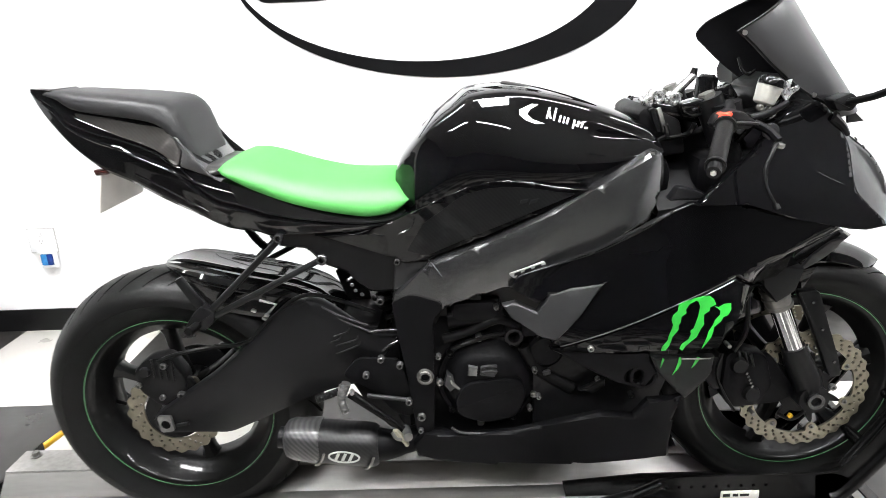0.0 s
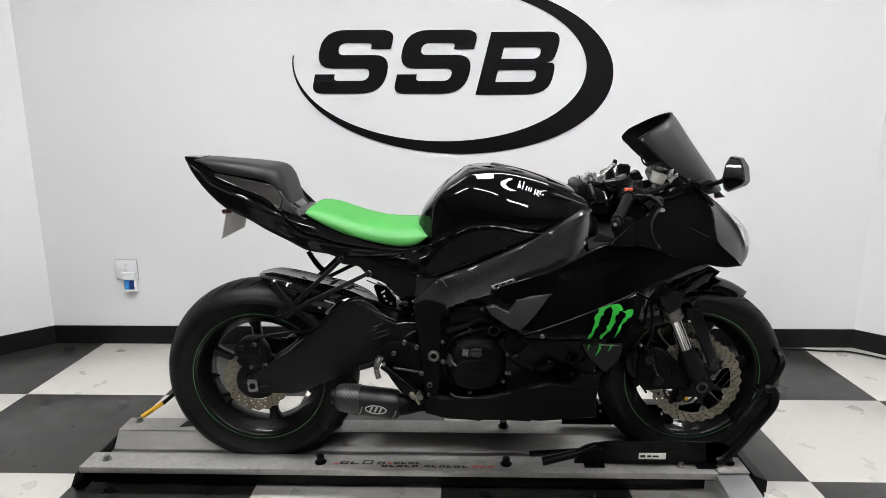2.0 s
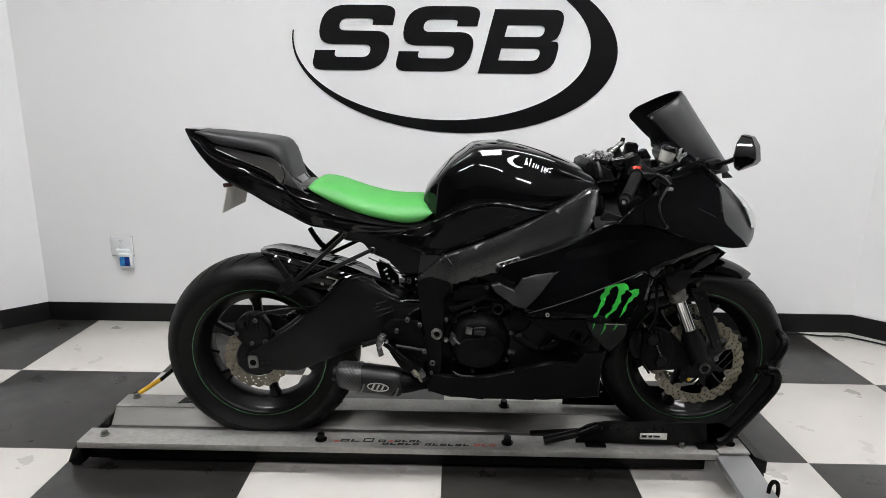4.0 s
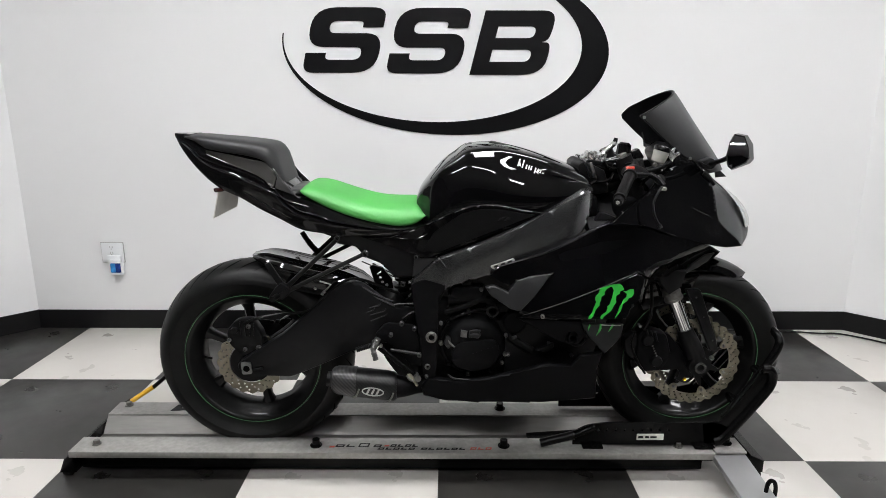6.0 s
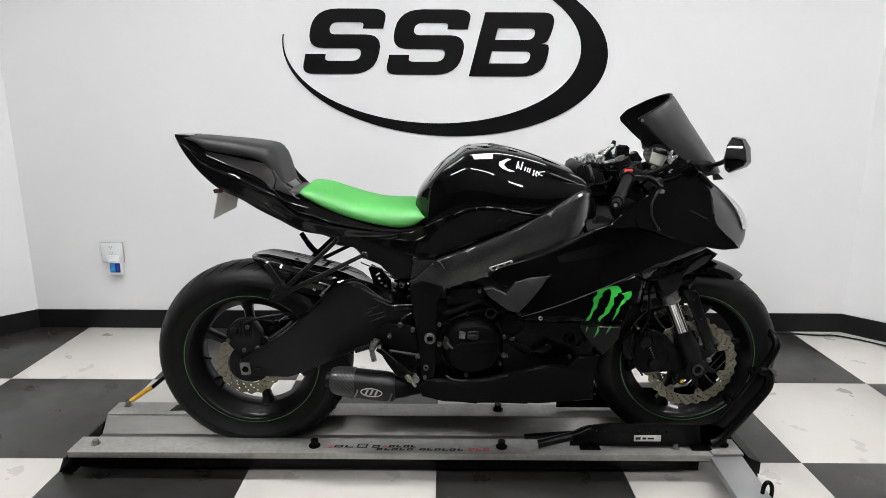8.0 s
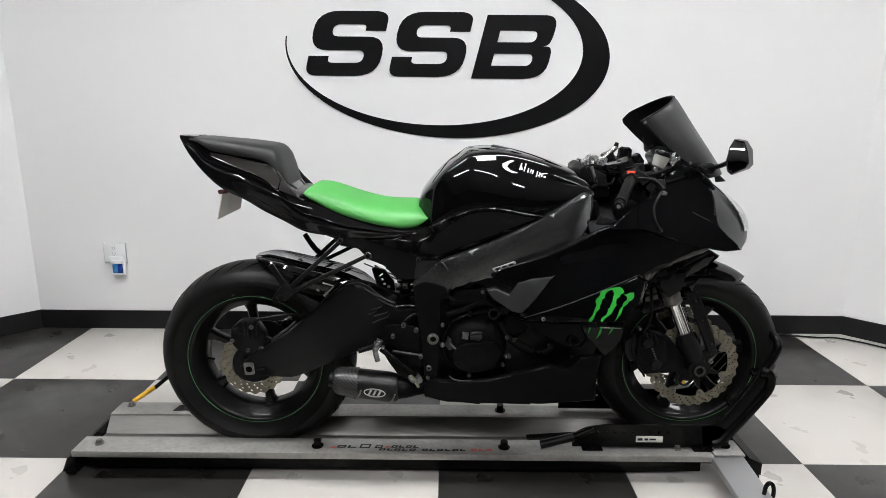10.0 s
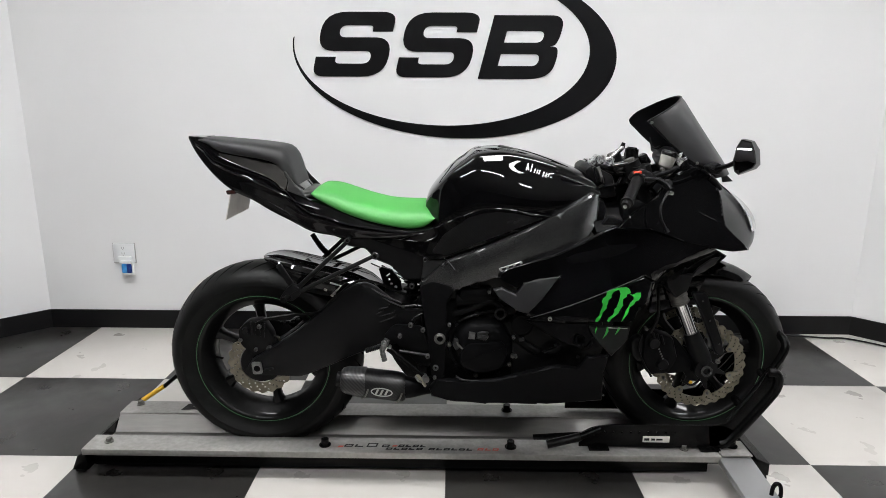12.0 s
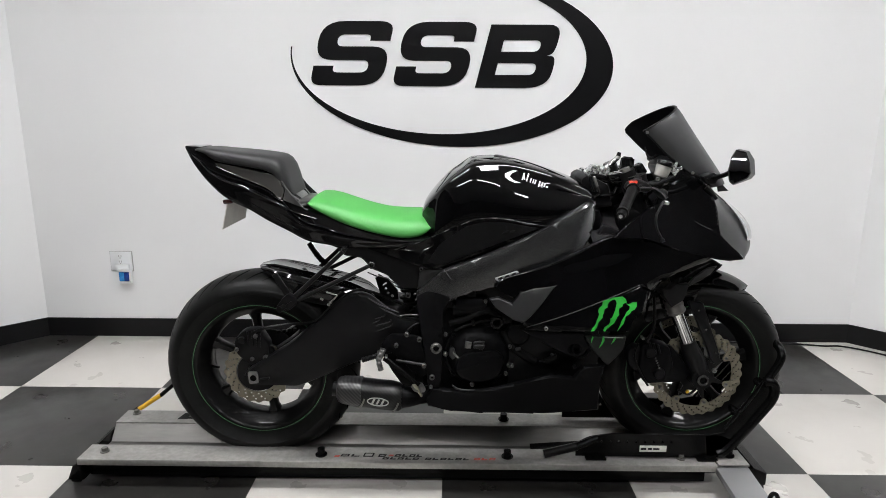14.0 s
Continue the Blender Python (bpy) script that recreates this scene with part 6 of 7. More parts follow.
# small side-fairing vent fin under the nose
for s in (-1, 1):
    bm = B()
    panel(bm, [(0.602, 0.677), (0.680, 0.690), (0.741, 0.709), (0.72, 0.672), (0.66, 0.648)], FAIR, s, 0.02, 0.03, 0.004, -0.03)
    fin = part("duct_fin", bm, M_SATIN, bike)
    # grey colour replaces the floor's reflection in this down-facing facet
    bm = B()
    panel(bm, [(0.714, 0.668), (0.745, 0.702), (0.783, 0.727), (0.815, 0.731), (0.795, 0.708), (0.765, 0.690)], lambda x, z: 0.150 - 0.25 * (x - 0.714), s, 0.006, 0.03, 0.002)
    part("duct_facet", bm, M_SCOOP, fin, "facet at the mouth of the air duct, grey as if mirroring floor")

# tank
T_TOP = curve([(-0.064, 0.888), (-0.056, 0.908), (-0.036, 0.936), (-0.011, 0.964), (0.016, 0.991), (0.047, 1.013), (0.089, 1.039), (0.151, 1.044), (0.197, 1.039), (0.245, 1.029), (0.303, 1.013), (0.361, 0.993), (0.415, 0.970), (0.44, 0.945)])
T_BOT = curve([(-0.064, 0.86), (-0.03, 0.80), (0.0, 0.80), (0.10, 0.84), (0.20, 0.845), (0.30, 0.855), (0.40, 0.885), (0.44, 0.91)])
T_W = curve([(-0.064, 0.075), (-0.045, 0.112), (-0.012, 0.143), (0.03, 0.156), (0.08, 0.162), (0.15, 0.166), (0.25, 0.164), (0.34, 0.156), (0.40, 0.149), (0.44, 0.142)])
T_FLANK = [(1.03, 0.0), (1.045, 0.22), (1.045, 0.42), (1.03, 0.56), (1.0, 0.69), (0.965, 0.82), (0.938, 0.91), (0.918, 0.965)]
T_CREASE = curve([(-0.064, 0.86), (0.0, 0.86), (0.06, 0.82), (0.14, 0.73), (0.21, 0.635), (0.30, 0.60), (0.44, 0.58)])


def tank_prof(x):
    """The half section at x, as (width, height) shares: a round flank up to a crease that falls towards the front, a straight shoulder, then the crown."""
    c, w, high = T_CREASE(x), T_W(x), T_TOP(x) - T_BOT(x)
    out = [(u, v * c) for u, v in T_FLANK]
    w0, z0 = w * 0.898, c * high + 0.001
    z1, z2 = max(z0 + 0.001, high - 0.034), high - 0.014
    z1 = min(z1, z2 - 0.006)
    w1 = w0 - (0.50 - 0.36 * ramp(x, 0.25, 0.33)) * (z1 - z0)
    w2 = w1 - (0.90 - 0.30 * ramp(x, 0.15, 0.19) - 0.30 * (1 - ramp(x, 0.0, 0.135))) * (z2 - z1)
    out += [(w0 / w, z0 / high), ((w0 + w1) / 2 / w, (z0 + z1) / 2 / high), (w1 / w, z1 / high)] + [((w1 + (w2 - w1) * t) / w, (z1 + (z2 - z1) * t) / high) for t in (0.2, 0.4, 0.6, 0.8, 1.0)]
    a, b, d = Vector((w2, z2)), Vector((w2 - 0.9 * (high - z2), high)), Vector((0.0, high))
    for t in (0.2, 0.4, 0.6, 0.8, 1.0):
        q = a * (1 - t) ** 2 + b * 2 * t * (1 - t) + d * t * t
        out.append((q.x / w, q.y / high))
    return out


def tank_half(x, z):
    f = (z - T_BOT(x)) / (T_TOP(x) - T_BOT(x))
    prof = tank_prof(x)
    return T_W(x) * float(np.interp(f, [p[1] for p in prof], [p[0] for p in prof]))


rings = []
for k in range(61):
    x = -0.064 + 0.504 * (0.5 - 0.5 * math.cos(math.pi * k / 60))
    w, a, b = T_W(x), T_BOT(x), T_TOP(x)
    rp = [(x, BIKE_Y - w * u, a + (b - a) * v) for u, v in tank_prof(x)]
    lp = [(x, BIKE_Y + w * u, a + (b - a) * v) for u, v in tank_prof(x)[-2::-1]]
    rings.append(rp + lp)
bm = B()
loft(bm, rings)
tank = part("fuel_tank", bm, M_GLOSS, bike, "gloss black fuel tank with white lettering bars", sharp=50)
bm = B()
lathe_ring = [[(0.20 + r * math.cos(a), BIKE_Y + r * math.sin(a), 1.029 + dz - 0.23 * r * math.cos(a)) for a in [2 * math.pi * k / 28 for k in range(28)]] for r, dz in ((0.048, 0.0), (0.048, 0.006), (0.042, 0.009), (0.02, 0.010))]
loft(bm, lathe_ring)
part("filler_cap", bm, M_MATTE, tank)
bm = B()
loft(bm, [[(x, BIKE_Y + w * v, T_TOP(x) + 0.0015 - 0.01 * abs(v) ** 2) for v in (-1, -0.5, 0, 0.5, 1)] for x, w in ((-0.01, 0.03), (0.02, 0.055), (0.05, 0.06), (0.085, 0.05), (0.10, 0.02))], caps=False, closed=False)
part("tank_pad", bm, M_SATIN, tank)
for s in (-1, 1):
    # hooked stroke and slanted bars in white film
    bm = B()
    hookp = [(0.176, 1.004), (0.200, 1.013), (0.212, 1.011), (0.196, 1.004), (0.190, 0.996), (0.200, 0.986), (0.222, 0.978), (0.205, 0.978), (0.186, 0.986), (0.176, 0.995)]
    panel(bm, hookp, tank_half, s, 0.001, 0.006, 0, 0.0016)
    part("film_stroke", bm, M_WHITE_FILM, tank)
    for k, (dx, w, h, dz, lean) in enumerate(((0.0, 0.0035, 0.019, 0, 0.007), (0.0065, 0.0045, 0.014, 0.002, -0.002), (0.0125, 0.0035, 0.021, 0, 0.007), (0.023, 0.0035, 0.011, 0, 0.004), (0.0305, 0.003, 0.011, 0, 0.004), (0.0365, 0.0035, 0.011, 0, 0.004),
                                              (0.047, 0.0035, 0.015, -0.005, 0.005), (0.056, 0.004, 0.010, 0, 0.003), (0.063, 0.0035, 0.010, 0, 0.004), (0.070, 0.006, 0.0035, 0, 0.001))):
        bm = B()
        x0, z0 = 0.224 + dx, 0.9865 - 0.30 * dx + dz
        panel(bm, [(x0, z0), (x0 + w, z0 - 0.001), (x0 + w + lean, z0 + h - 0.001), (x0 + lean, z0 + h)], tank_half, s, 0.001, 0.006, 0, 0.0016)
        part("film_bar", bm, M_WHITE_FILM, tank)

# side cover with carbon face
SIDE = field([(-0.225, 0.778, 0.150), (-0.045, 0.758, 0.155), (0.075, 0.838, 0.172), (0.275, 0.858, 0.190), (0.125, 0.758, 0.185)])
P_SIDE = [(-0.222, 0.782), (-0.140, 0.784), (-0.091, 0.798), (-0.030, 0.822), (0.007, 0.841), (0.066, 0.868), (0.111, 0.880), (0.153, 0.883), (0.197, 0.878), (0.240, 0.869), (0.299, 0.862),
          (0.198, 0.816), (0.088, 0.770), (-0.001, 0.731), (-0.050, 0.720), (-0.067, 0.731)]
for s in (-1, 1):
    bm = B()
    panel(bm, P_SIDE, SIDE, s, 0.02, 0.02, 0.003)
    cov = part("side_cover", bm, M_GLOSS, bike, "gloss black side cover with carbon weave")
    bm = B()
    panel(bm, [tuple(p) for p in rounded([(-0.045, 0.745), (-0.01, 0.80), (0.066, 0.855), (0.111, 0.868), (0.153, 0.871), (0.197, 0.867), (0.240, 0.859), (0.275, 0.856), (0.19, 0.822), (0.08, 0.777), (0.0, 0.740)], [0.01] * 11)], SIDE, s, 0.001, 0.02, 0, 0.001)
    part("carbon_face", bm, M_CARBON_DARK, cov)
    for pts, w in ([(-0.166, 0.786), (-0.120, 0.793), (-0.068, 0.803)], 0.0032), ([(-0.120, 0.781), (-0.086, 0.777)], 0.0022), ([(-0.058, 0.780), (-0.040, 0.789), (-0.030, 0.797), (-0.026, 0.812)], 0.0034):
        bm = B()
        ledge(bm, pts, SIDE, s, w, 0.002)
        part("body_line", bm, M_TAIL, cov)
    bm = B()
    for x in (0.170, 0.188):
        panel(bm, [(x, 0.838), (x + 0.014, 0.842), (x + 0.018, 0.849), (x + 0.004, 0.846)], SIDE, s, 0.001, 0.02, 0, 0.0025)
    part("print_bar", bm, M_SATIN, cov)

# rider seat
S_TOP = curve([(-0.400, 0.912), (-0.394, 0.922), (-0.380, 0.926), (-0.366, 0.926), (-0.334, 0.921), (-0.290, 0.907), (-0.224, 0.887), (-0.166, 0.876), (-0.114, 0.874), (-0.076, 0.874), (-0.060, 0.870), (-0.045, 0.858), (-0.034, 0.845)])
S_BOT = curve([(-0.400, 0.910), (-0.389, 0.902), (-0.363, 0.888), (-0.318, 0.866), (-0.253, 0.841), (-0.156, 0.817), (-0.115, 0.811), (-0.075, 0.815), (-0.048, 0.829), (-0.034, 0.842)])
S_W = curve([(-0.400, 0.122), (-0.385, 0.138), (-0.32, 0.149), (-0.22, 0.152), (-0.12, 0.148), (-0.06, 0.140), (-0.034, 0.128)])
S_PROF = [(0.90, 0.0), (0.985, 0.08), (1.0, 0.22), (0.985, 0.42), (0.93, 0.62), (0.82, 0.80), (0.64, 0.92), (0.40, 0.985), (0.15, 1.0), (0.0, 1.0)]
rings = []
for k in range(33):
    x = -0.400 + 0.366 * (0.5 - 0.5 * math.cos(math.pi * k / 32))
    w, a, b = S_W(x), S_BOT(x), S_TOP(x)
    rings.append([(x, BIKE_Y - w * u, a + (b - a) * v) for u, v in S_PROF] + [(x, BIKE_Y + w * u, a + (b - a) * v) for u, v in S_PROF[-2::-1]])
bm = B()
loft(bm, rings)
part("rider_seat", bm, M_GREEN, bike, "bright green vinyl rider seat", sharp=60)

# tail cowl and passenger seat
C_TOP = curve([(-0.782, 1.071), (-0.735, 1.070), (-0.715, 1.048), (-0.70, 1.036), (-0.642, 1.030), (-0.559, 1.017), (-0.491, 0.990), (-0.473, 0.970), (-0.448, 0.932), (-0.422, 0.905), (-0.401, 0.893), (-0.365, 0.884), (-0.320, 0.866), (-0.253, 0.843), (-0.156, 0.819), (-0.099, 0.812), (-0.035, 0.818)])
C_BOT = curve([(-0.782, 1.062), (-0.765, 1.028), (-0.732, 0.985), (-0.690, 0.944), (-0.643, 0.912), (-0.581, 0.886), (-0.525, 0.855), (-0.461, 0.825), (-0.415, 0.803), (-0.391, 0.796), (-0.332, 0.788), (-0.307, 0.780), (-0.223, 0.782), (-0.141, 0.786), (-0.058, 0.800), (-0.035, 0.808)])
C_W = curve([(-0.782, 0.035), (-0.72, 0.062), (-0.60, 0.098), (-0.45, 0.125), (-0.36, 0.148), (-0.25, 0.156), (-0.12, 0.155), (-0.035, 0.148)])
C_PROF = [(0.0, 0.03), (0.50, 0.0), (0.88, 0.0), (0.945, 0.055), (0.955, 0.085), (0.955, 0.120), (0.978, 0.30), (0.985, 0.455), (1.0, 0.475), (1.0, 0.485), (0.955, 0.505), (0.95, 0.585), (0.985, 0.598), (0.985, 0.608), (0.955, 0.625), (0.93, 0.78), (0.89, 0.97), (0.80, 1.0), (0.0, 1.0)]


def tail_half(x, z):
    f = (z - C_BOT(x)) / max(1e-4, C_TOP(x) - C_BOT(x))
    return C_W(x) * float(np.interp(f, [p[1] for p in C_PROF[2:-2]], [p[0] for p in C_PROF[2:-2]]))


rings = []
for k in range(61):
    x = -0.782 + 0.747 * k / 60
    w, a, b = C_W(x), C_BOT(x), C_TOP(x)
    rings.append([(x, BIKE_Y - w * u, a + (b - a) * v) for u, v in C_PROF] + [(x, BIKE_Y + w * u, a + (b - a) * v) for u, v in C_PROF[-2:0:-1]])
bm = B()
loft(bm, rings)
tail = part("tail_cowl", bm, M_TAIL, bike, "gloss black tail cowl", sharp=22)
for s in (-1, 1):
    bm = B()
    panel(bm, [tuple(p) for p in rounded([(-0.684, 1.024), (-0.607, 1.013), (-0.543, 1.000), (-0.499, 0.994), (-0.483, 0.978), (-0.468, 0.950), (-0.475, 0.921), (-0.487, 0.924), (-0.499, 0.939),
                                          (-0.522, 0.954), (-0.562, 0.970), (-0.610, 0.986), (-0.649, 1.004), (-0.676, 1.015)], [0.006] * 14, 3)], tail_half, s, 0.003, 0.02, 0.002, 0.003)
    part("tail_insert", bm, M_CARBON_GREY, tail, "grey carbon tail insert")
    # the wall mirrored in this black panel is painted as mottled grey
    bm = B()
    panel(bm, [tuple(p) for p in rounded([(-0.481, 0.976), (-0.466, 0.949), (-0.472, 0.920), (-0.450, 0.911), (-0.428, 0.903), (-0.408, 0.896), (-0.420, 0.908), (-0.450, 0.940), (-0.473, 0.973)], [0.003] * 9, 3)], tail_half, s, 0.003, 0.014, 0.002, 0.004)
    part("tail_side_panel", bm, M_TAIL_GREY, tail, "panel under the pillion seat, mottled grey for the mirrored wall")
    for pts, w in ([(-0.680, 1.014), (-0.622, 0.993), (-0.575, 0.976), (-0.540, 0.965)], 0.0034), ([(-0.609, 0.962), (-0.592, 0.958), (-0.570, 0.947), (-0.549, 0.936), (-0.528, 0.926)], 0.0062), \
            ([(-0.575, 0.947), (-0.528, 0.927), (-0.480, 0.907), (-0.433, 0.884), (-0.368, 0.868)], 0.0036), ([(-0.570, 0.906), (-0.516, 0.879), (-0.469, 0.853), (-0.425, 0.832)], 0.0036), \
            ([(-0.552, 1.003), (-0.515, 0.998), (-0.488, 0.989)], 0.003), ([(-0.507, 0.938), (-0.492, 0.926), (-0.470, 0.917)], 0.0032):
        bm = B()
        ledge(bm, pts, tail_half, s, w, 0.0035)
        part("body_line", bm, M_TAIL, tail)
bm = B()
rings = []
PS_TOP = curve([(-0.748, 1.063), (-0.740, 1.067), (-0.715, 1.067), (-0.651, 1.062), (-0.593, 1.057), (-0.543, 1.051), (-0.515, 1.047), (-0.496, 1.042), (-0.480, 1.030), (-0.470, 1.013), (-0.463, 0.988), (-0.455, 0.958), (-0.447, 0.934)])
PS_BOT = curve([(-0.748, 1.058), (-0.709, 1.048), (-0.686, 1.032), (-0.637, 1.022), (-0.551, 1.010), (-0.518, 1.002), (-0.498, 0.990), (-0.480, 0.962), (-0.465, 0.938), (-0.447, 0.922)])
PS_W = curve([(-0.748, 0.05), (-0.70, 0.075), (-0.58, 0.104), (-0.51, 0.112), (-0.490, 0.110), (-0.475, 0.104), (-0.463, 0.099), (-0.452, 0.090), (-0.447, 0.080)])
PS_PROF = [(0.90, 0.0), (0.985, 0.06), (1.0, 0.16), (0.985, 0.42), (0.94, 0.66), (0.87, 0.84), (0.72, 0.95), (0.45, 0.99), (0.15, 1.0), (0.0, 1.0)]
for k in range(27):
    x = -0.748 + 0.301 * (0.5 - 0.5 * math.cos(math.pi * k / 26))
    w, a, b = PS_W(x), PS_BOT(x), PS_TOP(x)
    rings.append([(x, BIKE_Y - w * u, a + (b - a) * v) for u, v in PS_PROF] + [(x, BIKE_Y + w * u, a + (b - a) * v) for u, v in PS_PROF[-2::-1]])
loft(bm, rings)
part("passenger_seat", bm, M_LEATHER, bike, "black leather passenger seat pad", sharp=60)
bm = B()
rings = []
G_TOP = curve([(-0.480, 0.960), (-0.468, 0.948), (-0.456, 0.933), (-0.444, 0.918), (-0.425, 0.914), (-0.405, 0.913), (-0.390, 0.905)])
G_BOT = curve([(-0.480, 0.950), (-0.450, 0.915), (-0.420, 0.900), (-0.390, 0.895)])
G_W = curve([(-0.480, 0.095), (-0.450, 0.108), (-0.425, 0.112), (-0.410, 0.104), (-0.400, 0.088), (-0.390, 0.070)])
for k in range(17):
    x = -0.480 + 0.090 * k / 16
    w, a, b = G_W(x), G_BOT(x), G_TOP(x)
    rings.append([(x, BIKE_Y - w * u, a + (b - a) * v) for u, v in PS_PROF] + [(x, BIKE_Y + w * u, a + (b - a) * v) for u, v in PS_PROF[-2::-1]])
loft(bm, rings)
part("seat_gap_cover", bm, M_TAIL_GREY, bike, "smooth grey plastic cover between the seats", sharp=60)

# number plate and its bracket
bm = B()
plate_ring = [(-0.655, near(0.07), 0.905), (-0.638, BIKE_Y + 0.07, 0.892), (-0.650, BIKE_Y + 0.07, 0.832), (-0.676, near(0.07), 0.820)]
loft(bm, [[Vector(p) for p in plate_ring], [Vector(p) + Vector((0.003, 0, 0.002)) for p in plate_ring]])
part("number_plate", bm, M_PLATE, bike, "blank dirty cream plate hanging under the tail")
bm = B()
box(bm, (-0.612, BIKE_Y, 0.922), (0.06, 0.05, 0.014), 0.004)
box(bm, (-0.64, near(0.05), 0.922), (0.018, 0.05, 0.018), 0.005)
part("plate_bracket", bm, M_SATIN, bike)
bm = B()
prism(bm, [tuple(p) for p in rounded([(-0.668, 0.912), (-0.640, 0.914), (-0.637, 0.902), (-0.664, 0.899)], [0.004] * 4, 3)], near(0.075), near(0.045), 0.003)
part("plate_lamp", bm, material("dark_red_lens", (0.05, 0.012, 0.010), 0.2, coat=0.6, vary=0.1), bike, "dark red lens over the plate")

# ---- cockpit ----
# windscreen
C_L = spline([(0.690, 0, 1.195), (0.704, 0, 1.182), (0.743, 0, 1.128), (0.788, 0, 1.067), (0.836, 0, 1.002), (0.852, 0, 0.972)], 5)
E_L = spline([(0.570, 0, 1.126), (0.597, 0, 1.102), (0.640, 0, 1.062), (0.698, 0, 1.018), (0.748, 0, 0.992), (0.795, 0, 0.962)], 5)
bm = B()
outer_rows, inner_rows = [], []
for i, (c, e) in enumerate(zip(C_L, E_L)):
    u = i / (len(C_L) - 1)
    hw = 0.118 + 0.012 * math.sin(math.pi * u) - 0.03 * u
    row, row2 = [], []
    for k in range(17):
        th = radians(-90 + 180 * k / 16)
        m = math.cos(th) ** 0.85 if math.cos(th) > 1e-6 else 0.0
        # the upper corners are rounded off
        cut = 0.012 * max(0.0, 1 - m / 0.18) * max(0.0, 1 - u / 0.13) if th > 0 else 0.0
        p = Vector((e.x + (c.x - e.x) * m + cut, BIKE_Y + hw * math.sin(th), e.z + (c.z - e.z) * m - 0.2 * cut))
        row.append(p)
        row2.append(p + Vector((-0.0035, -0.003 * math.sin(th), -0.001)))
    outer_rows.append(row)
    inner_rows.append(row2)
loft(bm, [a + b[::-1] for a, b in zip(outer_rows, inner_rows)])
# black sheet added behind the acrylic to keep its inner face dark
bm2 = B()
loft(bm2, [[p + Vector((-0.0012, -0.0015 * math.sin(radians(-90 + 180 * k / 16)), -0.0005)) for k, p in enumerate(row)] for row in inner_rows], caps=False, closed=False)
screen = part("windscreen", bm, M_SMOKE, bike, "dark smoked acrylic windscreen", sharp=50)
part("screen_lining", bm2, M_VINYL, screen, "black sheet added to darken the inner face", sharp=50)
bm = B()
pipe(bm, [outer_rows[i][0] for i in range(0, len(outer_rows), 2)], 0.0022, 6)
pipe(bm, outer_rows[0], 0.0026, 6, 2)
part("screen_rim", bm, M_MATTE, screen)
for i in (1, 17):
    bm = B()
    p = outer_rows[i][0]
    rod(bm, p + Vector((0.004, -0.004, 0)), p + Vector((0.004, 0.002, 0)), 0.0045, seg=10)
    part("screen_screw", bm, M_BOLT, screen)
# mirrors
GLASS = [(0.743, 1.088), (0.766, 1.083), (0.772, 1.058), (0.774, 1.030), (0.768, 1.019), (0.736, 1.001), (0.727, 1.008), (0.722, 1.036), (0.730, 1.069)]
SHELL = [(0.757, 1.089), (0.782, 1.084), (0.798, 1.062), (0.804, 1.024), (0.795, 1.013), (0.751, 0.996), (0.742, 1.004), (0.737, 1.033), (0.745, 1.066)]
for s in (-1, 1):
    mid = Vector((0.752, 1.048))
    def bowl(x, z, lift=0.0):
        dz = z - 1.048
        return Vector((x, BIKE_Y + s * (0.347 + lift - 0.268 * dz - 4.0 * dz * dz + 0.24 * (x - 0.747) - 0.6 * (x - 0.747) * dz), z))
    glass_at = [bowl(x, z) for x, z in GLASS]
    bm = B()
    rings = [[p + Vector(((mid.x - p.x) * 0.10, -s * 0.002, (mid.y - p.z) * 0.10)) for p in glass_at], glass_at,
             [Vector((x, BIKE_Y + s * 0.318, z)) for x, z in SHELL],
             [Vector((0.772 + (x - 0.772) * 0.9, BIKE_Y + s * 0.300, 1.045 + (z - 1.045) * 0.9)) for x, z in SHELL],
             [Vector((0.772 + (x - 0.772) * 0.55, BIKE_Y + s * 0.286, 1.045 + (z - 1.045) * 0.55)) for x, z in SHELL]]
    loft(bm, rings)
    mirror = part("mirror", bm, M_SCOOP, bike, "black rear-view mirror", sharp=24)
    bm = B()
    loft(bm, [[bowl(mid.x - 0.006 + (x - mid.x + 0.006) * f, mid.y + (z - mid.y) * f, 0.0014) for x, z in GLASS] for f in (0.9, 0.72, 0.54, 0.36, 0.18, 0.02)])
    part("mirror_glass", bm, M_DARK_GLASS, mirror, "dark glossy mirror glass", sharp=60)
    bm = B()
    pipe(bm, [(0.765, BIKE_Y + s * 0.30, 1.040), (0.775, BIKE_Y + s * 0.26, 1.030), (0.776, BIKE_Y + s * 0.20, 1.010), (0.765, BIKE_Y + s * 0.13, 0.992)], 0.0068, 8, 2)
    part("mirror_stem", bm, M_SATIN, mirror)
    bm = B()
    prism(bm, [tuple(p) for p in rounded([(0.738, 1.000), (0.772, 1.012), (0.790, 0.998), (0.776, 0.978), (0.750, 0.980)], [0.005] * 5, 3)], BIKE_Y + s * 0.145, BIKE_Y + s * 0.110, 0.004)
    part("mirror_foot", bm, M_SATIN, mirror)
# grey tab between the screen and the nose, indicator blank under the mirror foot
bm = B()
prism(bm, [(0.812, 0.985), (0.852, 0.949), (0.822, 0.946)], near(0.064), near(0.056), 0.001)
part("screen_tab", bm, M_SCOOP, bike)
bm = B()
pipe(bm, [(0.765, near(0.105), 0.965), (0.785, near(0.105), 0.948), (0.802, near(0.098), 0.930)], lambda t: 0.010 - 0.004 * t, 8, 4)
part("indicator_blank", bm, M_SATIN, bike)
# top clamp with bright nuts
bm = B()
